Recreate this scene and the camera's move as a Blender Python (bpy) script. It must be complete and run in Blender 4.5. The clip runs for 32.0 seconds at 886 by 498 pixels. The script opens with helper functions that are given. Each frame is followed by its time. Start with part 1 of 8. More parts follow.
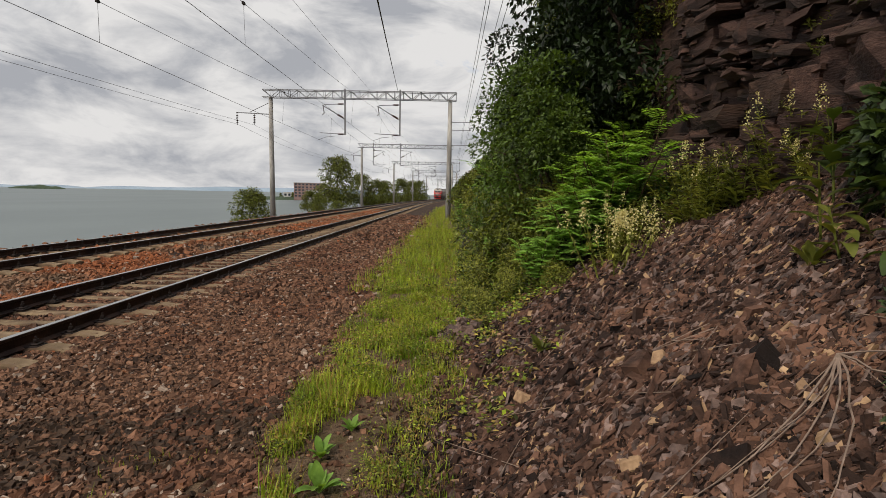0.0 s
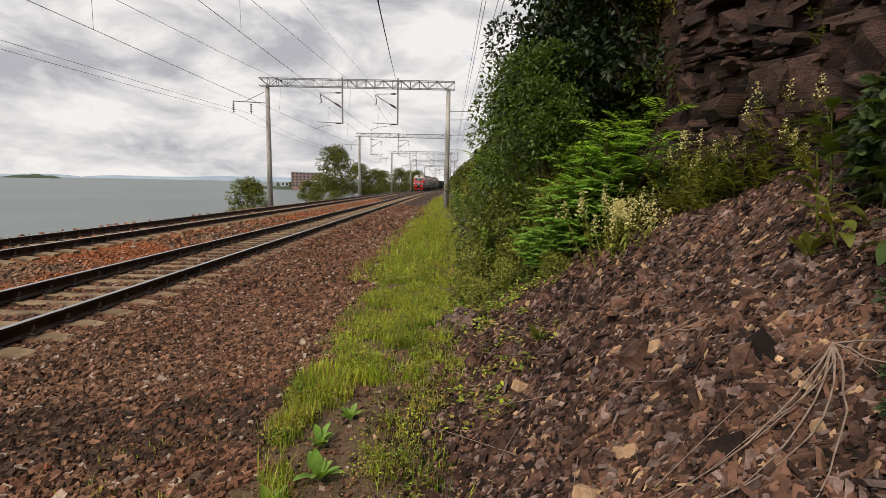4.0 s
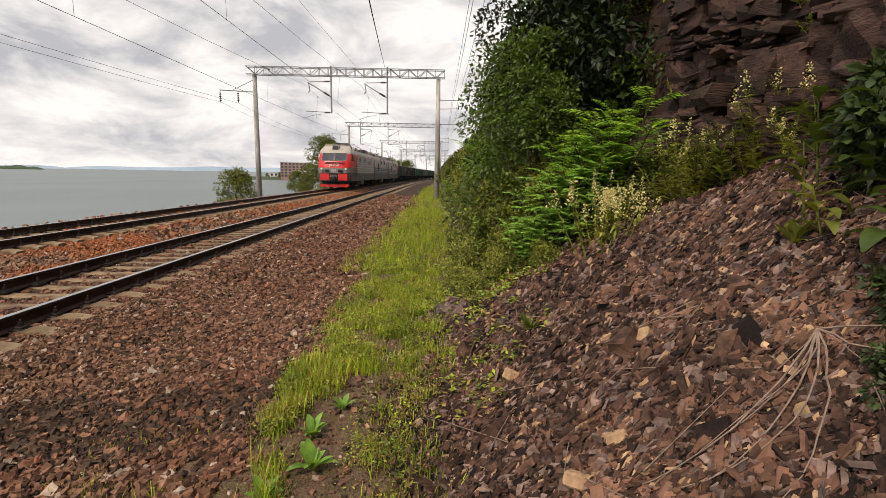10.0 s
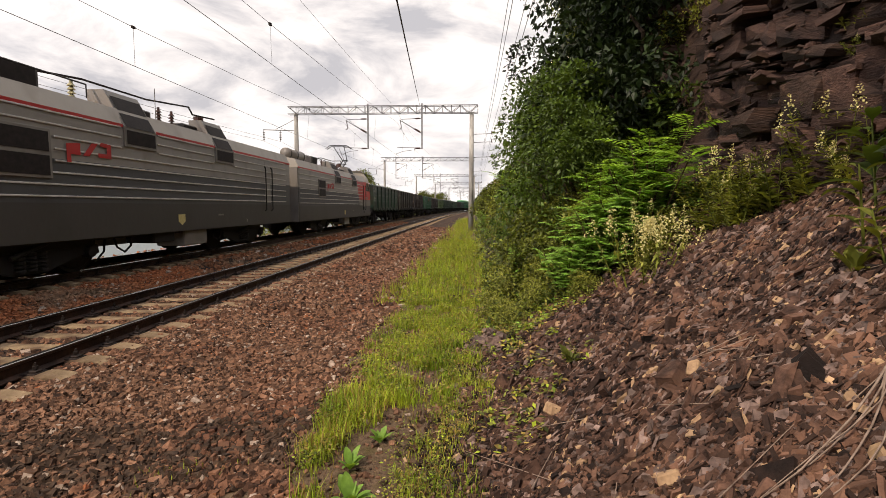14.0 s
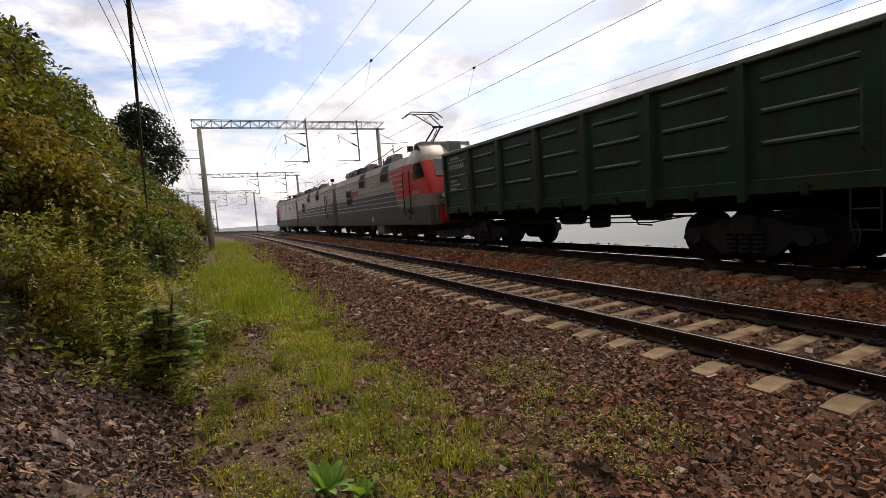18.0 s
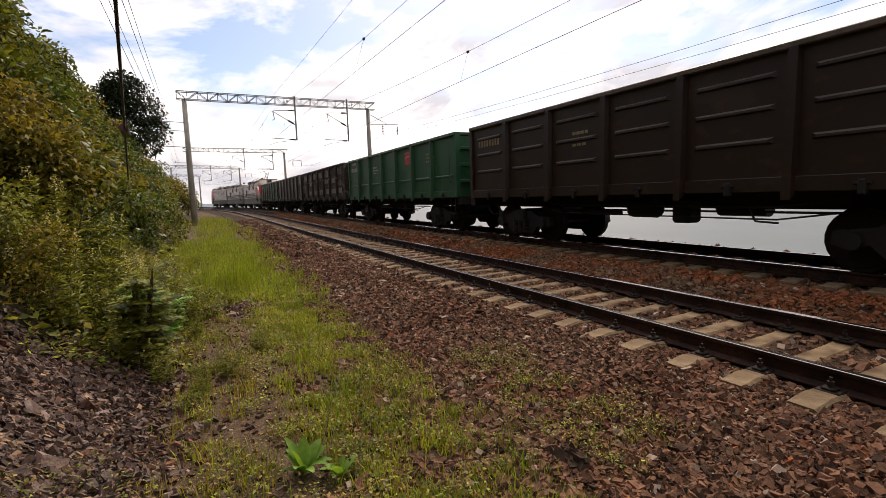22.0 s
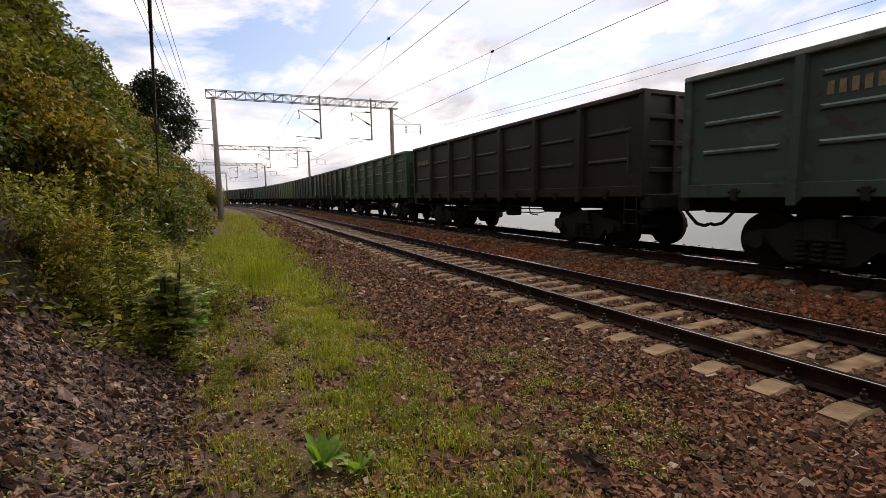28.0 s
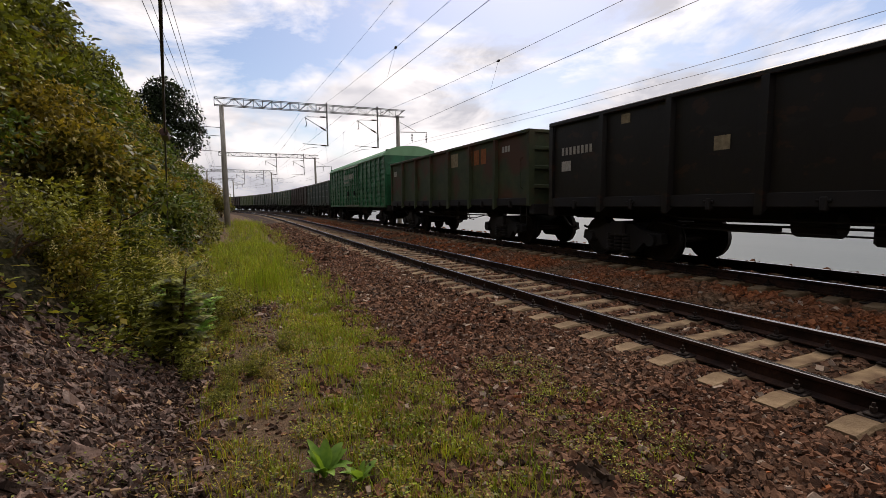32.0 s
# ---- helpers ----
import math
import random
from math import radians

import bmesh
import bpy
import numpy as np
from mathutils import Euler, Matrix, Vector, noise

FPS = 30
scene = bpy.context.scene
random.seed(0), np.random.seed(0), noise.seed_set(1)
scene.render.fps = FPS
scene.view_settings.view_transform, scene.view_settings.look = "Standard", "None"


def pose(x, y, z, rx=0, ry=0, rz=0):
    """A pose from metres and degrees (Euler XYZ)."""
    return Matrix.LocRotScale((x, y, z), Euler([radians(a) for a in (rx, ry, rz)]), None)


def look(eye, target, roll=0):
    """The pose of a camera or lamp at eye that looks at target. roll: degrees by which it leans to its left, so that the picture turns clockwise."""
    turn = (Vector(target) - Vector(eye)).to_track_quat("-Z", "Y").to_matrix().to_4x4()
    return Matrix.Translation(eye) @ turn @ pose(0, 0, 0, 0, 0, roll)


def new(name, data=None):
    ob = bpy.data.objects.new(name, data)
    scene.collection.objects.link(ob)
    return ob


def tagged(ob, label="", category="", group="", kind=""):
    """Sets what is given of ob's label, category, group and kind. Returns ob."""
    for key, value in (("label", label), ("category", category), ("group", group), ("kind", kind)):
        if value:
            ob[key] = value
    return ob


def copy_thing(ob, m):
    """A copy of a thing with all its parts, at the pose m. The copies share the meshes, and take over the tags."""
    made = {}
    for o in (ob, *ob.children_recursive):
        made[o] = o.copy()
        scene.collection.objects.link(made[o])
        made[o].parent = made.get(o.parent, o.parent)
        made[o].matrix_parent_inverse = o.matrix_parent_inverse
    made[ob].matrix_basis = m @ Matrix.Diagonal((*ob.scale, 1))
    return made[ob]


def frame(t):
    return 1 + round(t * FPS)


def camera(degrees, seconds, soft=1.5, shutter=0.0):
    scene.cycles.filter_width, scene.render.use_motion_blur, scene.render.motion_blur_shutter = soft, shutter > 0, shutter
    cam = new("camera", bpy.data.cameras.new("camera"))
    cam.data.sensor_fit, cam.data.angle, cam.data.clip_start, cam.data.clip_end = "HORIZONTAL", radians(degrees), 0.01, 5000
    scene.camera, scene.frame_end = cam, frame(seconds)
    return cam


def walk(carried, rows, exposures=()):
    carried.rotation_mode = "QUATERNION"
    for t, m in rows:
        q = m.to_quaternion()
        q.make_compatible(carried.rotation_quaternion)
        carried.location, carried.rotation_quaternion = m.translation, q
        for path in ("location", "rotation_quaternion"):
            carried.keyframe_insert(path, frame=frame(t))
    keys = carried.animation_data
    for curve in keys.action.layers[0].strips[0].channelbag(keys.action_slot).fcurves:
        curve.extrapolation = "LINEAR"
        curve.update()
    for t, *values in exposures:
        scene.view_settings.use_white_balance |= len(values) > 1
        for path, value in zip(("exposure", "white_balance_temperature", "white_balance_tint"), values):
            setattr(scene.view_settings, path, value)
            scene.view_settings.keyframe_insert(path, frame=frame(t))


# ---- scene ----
from collections import defaultdict

cam = camera(86.05, 32.0, soft=0.5)
EYE_A = (0.0, 0.0, 1.664)
EYE_B = (-0.324, 0.0, 1.50)


def eye_at(t):
    u = min(1.0, max(0.0, (t - 13.5) / 2.9))
    u = u * u * (3 - 2 * u)
    return [a + (b - a) * u for a, b in zip(EYE_A, EYE_B)]


# seconds, yaw, pitch, roll
TURNS = (
    (0, 0.43, -6.53, -1.18), (0.5, 0.39, -6.42, -1.35), (1, 0.02, -6.44, -1.89),
    (1.5, 0.07, -6.16, -2.05), (2, 0.10, -6.57, -1.50), (2.5, -0.26, -6.92, -0.87),
    (4.5, 0.35, -7.88, -1.36), (5, 0.47, -8.10, -1.30), (5.5, -0.61, -8.86, -0.86),
    (6, -0.32, -9.06, -0.49), (6.5, 0.03, -8.94, 0.07), (7, 0.17, -9.21, 0.29),
    (7.5, -0.05, -9.66, 0.20), (8, -0.04, -9.40, -0.18), (8.5, -0.02, -8.77, -0.58),
    (9, -0.37, -8.48, -1.04), (9.5, -0.89, -8.47, -1.29), (10, -0.93, -8.94, -1.02),
    (10.5, -0.99, -9.02, -0.59), (11, -1.06, -8.32, -0.74), (11.5, -0.97, -7.71, -1.50),
    (12, -0.69, -7.11, -1.72), (12.5, -0.61, -6.64, -1.43), (13, -1.10, -5.23, -1.03),
    (13.5, -0.01, -5.07, -0.88), (15.6, 28.78, -2.27, 3.42), (15.8, 36.21, -1.19, 3.47),
    (16, 52.50, -1.30, 4.00), (16.2, 69.50, 0.20, 4.30), (16.5, 96.63, 0.99, 4.65),
    (16.7, 112.55, 0.82, 4.12), (17, 133.77, -0.53, 4.50), (17.5, 149.29, -2.81, 3.62),
    (18, 153.26, -4.55, 4.24), (18.5, 152.70, -5.42, 3.06), (19, 152.56, -6.08, 2.96),
    (19.5, 151.06, -6.67, 2.39), (20, 149.79, -6.52, 1.16), (20.5, 149.95, -5.79, 0.97),
    (21, 150.85, -6.01, 1.69), (21.5, 151.82, -6.77, 1.90), (22, 151.80, -6.45, 1.83),
    (22.5, 150.88, -6.63, 1.78), (23, 152.14, -6.66, 2.40), (23.5, 153.38, -6.56, 2.66),
    (24, 152.90, -6.74, 2.41), (24.5, 153.25, -6.39, 1.70), (25, 154.05, -6.43, 1.93),
    (25.5, 153.99, -7.00, 2.08), (27.5, 154.17, -6.51, 1.20), (28, 154.40, -6.42, 1.06),
    (28.5, 154.36, -6.22, 0.88), (29, 154.67, -6.36, 0.69), (29.5, 155.51, -5.65, 1.13),
    (30, 155.74, -5.72, 0.92), (30.5, 155.45, -5.57, 0.28), (31, 155.43, -6.14, 0.34),
    (31.5, 155.57, -5.61, 0.63), (32, 155.04, -5.47, 0.65),
)
walk(cam, [(t, pose(*eye_at(t), 90 + p, r, y)) for t, y, p, r in TURNS],
     exposures=((0.0, -0.42, 6500, 11), (6.0, -0.09, 6700, 13), (9.0, -0.04, 6750, 13), (12.0, 0.06, 6850, 15), (13.5, 0.14, 6900, 16), (15.6, 0.18, 6900, 16), (16.0, 0.25, 6900, 16),
                (16.5, 0.92, 6900, 16), (17.2, 0.06, 6850, 17), (18.0, -0.42, 6750, 16), (19.5, -0.34, 6850, 18), (23.0, -0.27, 6900, 18), (28.0, -0.4, 6850, 18), (30.0, -0.52, 6750, 17), (32.0, -0.62, 6700, 17)))

# ---- light ----
SUN_EL, SUN_AZ = 48.0, 217.0          # degrees; azimuth clockwise from +y
world = bpy.data.worlds.new("sky")
scene.world = world
world.use_nodes = True
wn, wl = world.node_tree.nodes, world.node_tree.links
wn.clear()


def wnode(kind, **kw):
    n = wn.new(kind)
    for key, value in kw.items():
        if key in n.inputs:
            n.inputs[key].default_value = value
    return n


sky = wn.new("ShaderNodeTexSky")
sky.sky_type = "NISHITA"
sky.sun_disc = False
sky.sun_elevation, sky.sun_rotation = radians(SUN_EL), radians(SUN_AZ)
sky.air_density, sky.dust_density = 1.0, 1.5
co = wn.new("ShaderNodeTexCoord")
flat = wn.new("ShaderNodeMapping")
flat.inputs["Scale"].default_value = (1.0, 1.0, 2.4)
flat.inputs["Location"].default_value = (0.9, 0.1, 0.3)
wl.new(co.outputs["Generated"], flat.inputs["Vector"])
puff = wnode("ShaderNodeTexNoise", Scale=2.6, Detail=11.0, Roughness=0.60, Distortion=0.4)
shade = wnode("ShaderNodeTexNoise", Scale=4.2, Detail=10.0, Roughness=0.58, Distortion=0.35)
wl.new(flat.outputs["Vector"], puff.inputs["Vector"])
wl.new(flat.outputs["Vector"], shade.inputs["Vector"])
cover = wn.new("ShaderNodeValToRGB")
cover.color_ramp.elements[0].position, cover.color_ramp.elements[1].position = 0.36, 0.50
split = wn.new("ShaderNodeSeparateXYZ")
wl.new(co.outputs["Generated"], split.inputs["Vector"])
low = wn.new("ShaderNodeMapRange")       # the cover closes towards the horizon
low.inputs["From Min"].default_value, low.inputs["From Max"].default_value = 0.0, 0.30
low.inputs["To Min"].default_value, low.inputs["To Max"].default_value = 0.24, 0.0
wl.new(split.outputs["Z"], low.inputs["Value"])
dense = wn.new("ShaderNodeMath")
wl.new(puff.outputs["Fac"], dense.inputs[0])
wl.new(low.outputs["Result"], dense.inputs[1])
north = wn.new("ShaderNodeMath")       # and thickens to the north
north.operation = "MULTIPLY_ADD"
north.inputs[1].default_value = 0.13
wl.new(split.outputs["Y"], north.inputs[0])
wl.new(dense.outputs["Value"], north.inputs[2])
wl.new(north.outputs["Value"], cover.inputs["Fac"])
body = wn.new("ShaderNodeValToRGB")
body.color_ramp.elements[0].position, body.color_ramp.elements[1].position = 0.38, 0.56
body.color_ramp.elements[0].color = (5.4, 5.6, 6.0, 1)
body.color_ramp.elements[1].color = (10.4, 10.3, 10.1, 1)
wl.new(shade.outputs["Fac"], body.inputs["Fac"])
mix = wn.new("ShaderNodeMixRGB")
wl.new(cover.outputs["Color"], mix.inputs["Fac"])
vivid = wnode("ShaderNodeHueSaturation", Saturation=1.25, Value=1.8)
wl.new(sky.outputs["Color"], vivid.inputs["Color"])
wl.new(vivid.outputs["Color"], mix.inputs["Color1"])
toward = wn.new("ShaderNodeVectorMath")      # clouds are brighter round the sun
toward.operation = "DOT_PRODUCT"
toward.inputs[1].default_value = (math.sin(radians(SUN_AZ)) * 0.67, math.cos(radians(SUN_AZ)) * 0.67, 0.743)
wl.new(co.outputs["Generated"], toward.inputs[0])
lit = wn.new("ShaderNodeMapRange")
lit.inputs["From Min"].default_value, lit.inputs["From Max"].default_value = 0.0, 1.0
lit.inputs["To Min"].default_value, lit.inputs["To Max"].default_value = 0.98, 1.95
wl.new(toward.outputs["Value"], lit.inputs["Value"])
glow = wn.new("ShaderNodeVectorMath")
glow.operation = "SCALE"
wl.new(body.outputs["Color"], glow.inputs[0])
wl.new(lit.outputs["Result"], glow.inputs["Scale"])
wl.new(glow.outputs["Vector"], mix.inputs["Color2"])
back = wnode("ShaderNodeBackground", Strength=0.1)
wl.new(mix.outputs["Color"], back.inputs["Color"])
wo = wn.new("ShaderNodeOutputWorld")
wl.new(back.outputs["Background"], wo.inputs["Surface"])

sun = new("sun", bpy.data.lights.new("sun", "SUN"))
sun.data.energy, sun.data.angle, sun.data.color = 3.3, radians(1.0), (1.0, 0.88, 0.72)
sun.matrix_basis = look((0, 0, 30), (-math.sin(radians(SUN_AZ)) * 30, -math.cos(radians(SUN_AZ)) * 30, 30 - 30 * math.tan(radians(SUN_EL))))
scene.view_settings.exposure = 0.0

# ---- materials ----
def rgb(h, k=1.0):
    """Linear colour from a hex string."""
    c = [int(h[i:i + 2], 16) / 255 for i in (0, 2, 4)]
    return tuple(k * (v / 12.92 if v < 0.04045 else ((v + 0.055) / 1.055) ** 2.4) for v in c) + (1.0,)


def material(name, low, high, scale=8.0, detail=6.0, rough=0.8, metal=0.0, bump=0.0, bump_scale=None, stain=None,
             stain_scale=1.2, stain_cut=0.56, stain_soft=0.12, island=0.0, obj_random=0.0, stretch=(1, 1, 1), spec=0.25, through_light=0.0):
    """A principled material: two tones in fine grain, a wide stain tone, relief, and spread from piece to piece."""
    m = bpy.data.materials.new(name)
    m.use_nodes = True
    n, l = m.node_tree.nodes, m.node_tree.links
    b = n["Principled BSDF"]
    tc = n.new("ShaderNodeTexCoord")
    mp = n.new("ShaderNodeMapping")
    mp.inputs["Scale"].default_value = stretch
    l.new(tc.outputs["Object"], mp.inputs["Vector"])
    t1 = n.new("ShaderNodeTexNoise")
    t1.inputs["Scale"].default_value, t1.inputs["Detail"].default_value, t1.inputs["Roughness"].default_value = scale, detail, 0.62
    l.new(mp.outputs["Vector"], t1.inputs["Vector"])
    r1 = n.new("ShaderNodeValToRGB")
    r1.color_ramp.elements[0].position, r1.color_ramp.elements[1].position = 0.32, 0.68
    r1.color_ramp.elements[0].color, r1.color_ramp.elements[1].color = low, high
    l.new(t1.outputs["Fac"], r1.inputs["Fac"])
    colour = r1.outputs["Color"]
    if stain:
        t2 = n.new("ShaderNodeTexNoise")
        t2.inputs["Scale"].default_value, t2.inputs["Detail"].default_value = stain_scale, 7.0
        l.new(mp.outputs["Vector"], t2.inputs["Vector"])
        r2 = n.new("ShaderNodeValToRGB")
        r2.color_ramp.elements[0].position, r2.color_ramp.elements[1].position = stain_cut - stain_soft, stain_cut + stain_soft
        l.new(t2.outputs["Fac"], r2.inputs["Fac"])
        mx = n.new("ShaderNodeMixRGB")
        l.new(r2.outputs["Color"], mx.inputs["Fac"])
        l.new(colour, mx.inputs["Color1"])
        mx.inputs["Color2"].default_value = stain
        colour = mx.outputs["Color"]
    if island or obj_random:
        src = n.new("ShaderNodeNewGeometry").outputs["Random Per Island"] if island else n.new("ShaderNodeObjectInfo").outputs["Random"]
        k = island or obj_random
        mr = n.new("ShaderNodeMapRange")
        mr.inputs["To Min"].default_value, mr.inputs["To Max"].default_value = 1 - k, 1 + k
        l.new(src, mr.inputs["Value"])
        hs = n.new("ShaderNodeHueSaturation")
        l.new(colour, hs.inputs["Color"])
        l.new(mr.outputs["Result"], hs.inputs["Value"])
        colour = hs.outputs["Color"]
    l.new(colour, b.inputs["Base Color"])
    b.inputs["Roughness"].default_value, b.inputs["Metallic"].default_value = rough, metal
    b.inputs["Specular IOR Level"].default_value = spec
    if bump:
        t3 = n.new("ShaderNodeTexNoise")
        t3.inputs["Scale"].default_value, t3.inputs["Detail"].default_value = bump_scale or scale * 2, 8.0
        l.new(mp.outputs["Vector"], t3.inputs["Vector"])
        bp = n.new("ShaderNodeBump")
        bp.inputs["Strength"].default_value, bp.inputs["Distance"].default_value = bump, 0.03
        l.new(t3.outputs["Fac"], bp.inputs["Height"])
        l.new(bp.outputs["Normal"], b.inputs["Normal"])
    if through_light:
        tl = n.new("ShaderNodeBsdfTranslucent")
        warm = n.new("ShaderNodeMixRGB")
        warm.blend_type = "MULTIPLY"
        warm.inputs["Fac"].default_value = 1.0
        warm.inputs["Color2"].default_value = (1.3, 1.2, 0.5, 1)
        l.new(colour, warm.inputs["Color1"])
        l.new(warm.outputs["Color"], tl.inputs["Color"])
        ms = n.new("ShaderNodeMixShader")
        ms.inputs["Fac"].default_value = through_light
        l.new(b.outputs["BSDF"], ms.inputs[1])
        l.new(tl.outputs["BSDF"], ms.inputs[2])
        l.new(ms.outputs["Shader"], n["Material Output"].inputs["Surface"])
    return m

# ---- plan: the two tracks, z = 0 on the near rail at y = 0 ----
NEAR_X, GAUGE, APART, FAR_UP, GRADE = -4.85, 1.59, 4.10, 0.175, -0.00205
NEAR_AXIS, FAR_AXIS = -GAUGE / 2, -APART - GAUGE / 2


def curvature(s):
    if s >= 0:
        return 0.000311 - 6.6e-6 * s if s < 70 else 0.0007
    return -0.001518 + 4.836e-5 * min(-s, 95)


STEP = 0.5
LINE = {0: (NEAR_X, 0.0, 0.0)}
for sign in (1, -1):
    x, y, th = NEAR_X, 0.0, 0.0
    for i in range(1, 1400):
        th += sign * STEP * curvature(sign * (i - 0.5) * STEP)
        x += sign * STEP * math.sin(th)
        y += sign * STEP * math.cos(th)
        LINE[sign * i] = (x, y, th)


def on_line(s, off=0.0, z=0.0):
    """Place and heading at s metres along the near rail, off metres to the hill side (minus: to the sea)."""
    i = math.floor(s / STEP)
    a, b = LINE[i], LINE[i + 1]
    k = s / STEP - i
    x, y, th = [p + (q - p) * k for p, q in zip(a, b)]
    return Vector((x + off * math.cos(th), y - off * math.sin(th), z + GRADE * s)), th


def rail_x(y):
    return on_line(max(-600, min(600, y)))[0].x


def smooth(a, b, v):
    v = min(1.0, max(0.0, (v - a) / (b - a)))
    return v * v * (3 - 2 * v)


def wobble(x, y, size, seed=0.0):
    return noise.noise(Vector((x / size, y / size, seed)))


def toe_of(s):
    """Where the bank begins, in metres to the hill side of the near rail."""
    return 4.9 + 0.22 * wobble(0, s, 2.3, 7) + 0.35 * smooth(5, 8, abs(s))


def fan(d, s):
    """1 on the bare scree beside the camera, 0 on the overgrown bank; d: metres up the bank."""
    return smooth(-6.1, -5.4, s - 0.35 * d) * (1 - smooth(6.7, 7.5, s + 0.2 * d))


def ground_z(u, s):
    """Height of the ground u metres to the hill side of the near rail."""
    if u < -7.3:
        shelf = -9.0 + 7.0 * smooth(55, 75, s) * (1 - smooth(-24, -30, u)) * (1 - smooth(230, 260, s))
        if 30 < s < 62 and u > -13.5:
            shelf = max(shelf, -3.2)
        z = max(-0.03 - (-7.3 - u) / 1.25, shelf) + 0.15 * wobble(u, s, 1.5, 3) * smooth(-7.4, -9, u)
    elif u < -3.4:
        z = -0.08
    elif u < -2.2:
        z = -0.08 - 0.14 * smooth(-3.4, -2.2, u)
    elif u < 0.1:
        z = -0.22
    else:
        z = -0.21 - 0.09 * smooth(0.55, 1.9, u) + 0.12 * smooth(2.4, 4.2, u)
    d = u - toe_of(s)
    if d > 0:
        f = fan(d, s)
        crest = 3.35 + 0.35 * wobble(3, s, 2.2, 9)
        slope = (0.55 + 0.11 * smooth(-1, 2.5, s) * (1 - smooth(4.0, 7.0, s))) * f + (0.72 + 0.62 * smooth(-4, -8, s)) * (1 - f)
        z += slope * (min(d, crest) - 0.25 * (1 - math.exp(-min(d, crest) / 0.25)))
        if d > crest:
            e = d - crest
            high = 5.6 + 1.2 * wobble(8, s, 9.0, 4)
            wall = 1 - smooth(-1.5, -5.0, s)
            z += wall * (high * smooth(0.35, 1.7, e) + 0.42 * max(0, e - 1.7)) + (1 - wall) * (1.15 * min(e, 7) + 0.3 * max(0, e - 7))
        z += f * 0.07 * wobble(u, s, 0.6, 5) + 0.2 * wobble(u, s, 2.0, 6) * smooth(0.3, 3, d)
    return z + (0.02 * wobble(u, s, 0.5, 1) if u > 0.6 else 0)


def ground_at(x, y):
    u = x - rail_x(y)
    return ground_z(u, y) + GRADE * y


# ---- building helpers ----
def part(name, bm, mat, parent=None, label="", flat=True):
    """Links a bmesh as one mesh object, under parent if one is given."""
    me = bpy.data.meshes.new(name)
    bm.to_mesh(me)
    bm.free()
    for m in (mat if isinstance(mat, (list, tuple)) else [mat]):
        me.materials.append(m)
    if not flat:
        me.polygons.foreach_set("use_smooth", [True] * len(me.polygons))
    ob = new(name, me)
    ob.parent = parent
    return tagged(ob, label) if label else ob


def sheet(name, verts, faces, mats, parent=None, index=None, smooth_faces=False):
    """A mesh object from numpy arrays of vertices and equal-sided faces."""
    me = bpy.data.meshes.new(name)
    faces = np.asarray(faces, dtype=np.int32)
    n, k = faces.shape
    me.vertices.add(len(verts))
    me.vertices.foreach_set("co", np.asarray(verts, dtype=np.float32).ravel())
    me.loops.add(n * k)
    me.loops.foreach_set("vertex_index", faces.ravel())
    me.polygons.add(n)
    me.polygons.foreach_set("loop_start", np.arange(0, n * k, k, dtype=np.int32))
    for m in (mats if isinstance(mats, (list, tuple)) else [mats]):
        me.materials.append(m)
    if index is not None:
        me.polygons.foreach_set("material_index", np.asarray(index, dtype=np.int32))
    me.polygons.foreach_set("use_smooth", np.full(n, smooth_faces, dtype=bool))
    me.update(calc_edges=True)
    ob = new(name, me)
    ob.parent = parent
    return ob


def empty(name, m=None):
    ob = new(name)
    ob.empty_display_size = 0.2
    if m is not None:
        ob.matrix_basis = m
    return ob


def add_box(bm, a, b, bevel=0.0, mat=0):
    """A box between two corners, joined into bm."""
    a, b = Vector(a), Vector(b)
    r = bmesh.ops.create_cube(bm, size=1.0, matrix=Matrix.LocRotScale((a + b) / 2, None, b - a))
    if bevel:
        es = {e for v in r["verts"] for e in v.link_edges}
        bmesh.ops.bevel(bm, geom=list(es), offset=bevel, segments=1, affect="EDGES")
    elif mat:
        for v in r["verts"]:
            for f in v.link_faces:
                f.material_index = mat
    return bm


def box(a, b, bevel=0.0):
    return add_box(bmesh.new(), a, b, bevel)


def add_rod(bm, a, b, r=0.02, r2=None, sides=6):
    """A rod from a to b, joined into bm."""
    a, b = Vector(a), Vector(b)
    d = b - a
    m = Matrix.Translation((a + b) / 2) @ d.to_track_quat("Z", "Y").to_matrix().to_4x4()
    bmesh.ops.create_cone(bm, cap_ends=True, segments=sides, radius1=r, radius2=r if r2 is None else r2, depth=d.length, matrix=m)
    return bm


def rod(a, b, r=0.02, r2=None, sides=6):
    return add_rod(bmesh.new(), a, b, r, r2, sides)


def add_path(bm, pts, r=0.02, sides=5):
    for a, b in zip(pts, pts[1:]):
        add_rod(bm, a, b, r, sides=sides)
    return bm


def add_profile(bm, outline, y0, y1):
    """Extrudes a closed outline of (x, z) from y0 to y1."""
    va = [bm.verts.new((x, y0, z)) for x, z in outline]
    vb = [bm.verts.new((x, y1, z)) for x, z in outline]
    n = len(outline)
    for i in range(n):
        bm.faces.new((va[i], va[(i + 1) % n], vb[(i + 1) % n], vb[i]))
    bm.faces.new(va[::-1])
    bm.faces.new(vb)
    bmesh.ops.recalc_face_normals(bm, faces=bm.faces)
    return bm

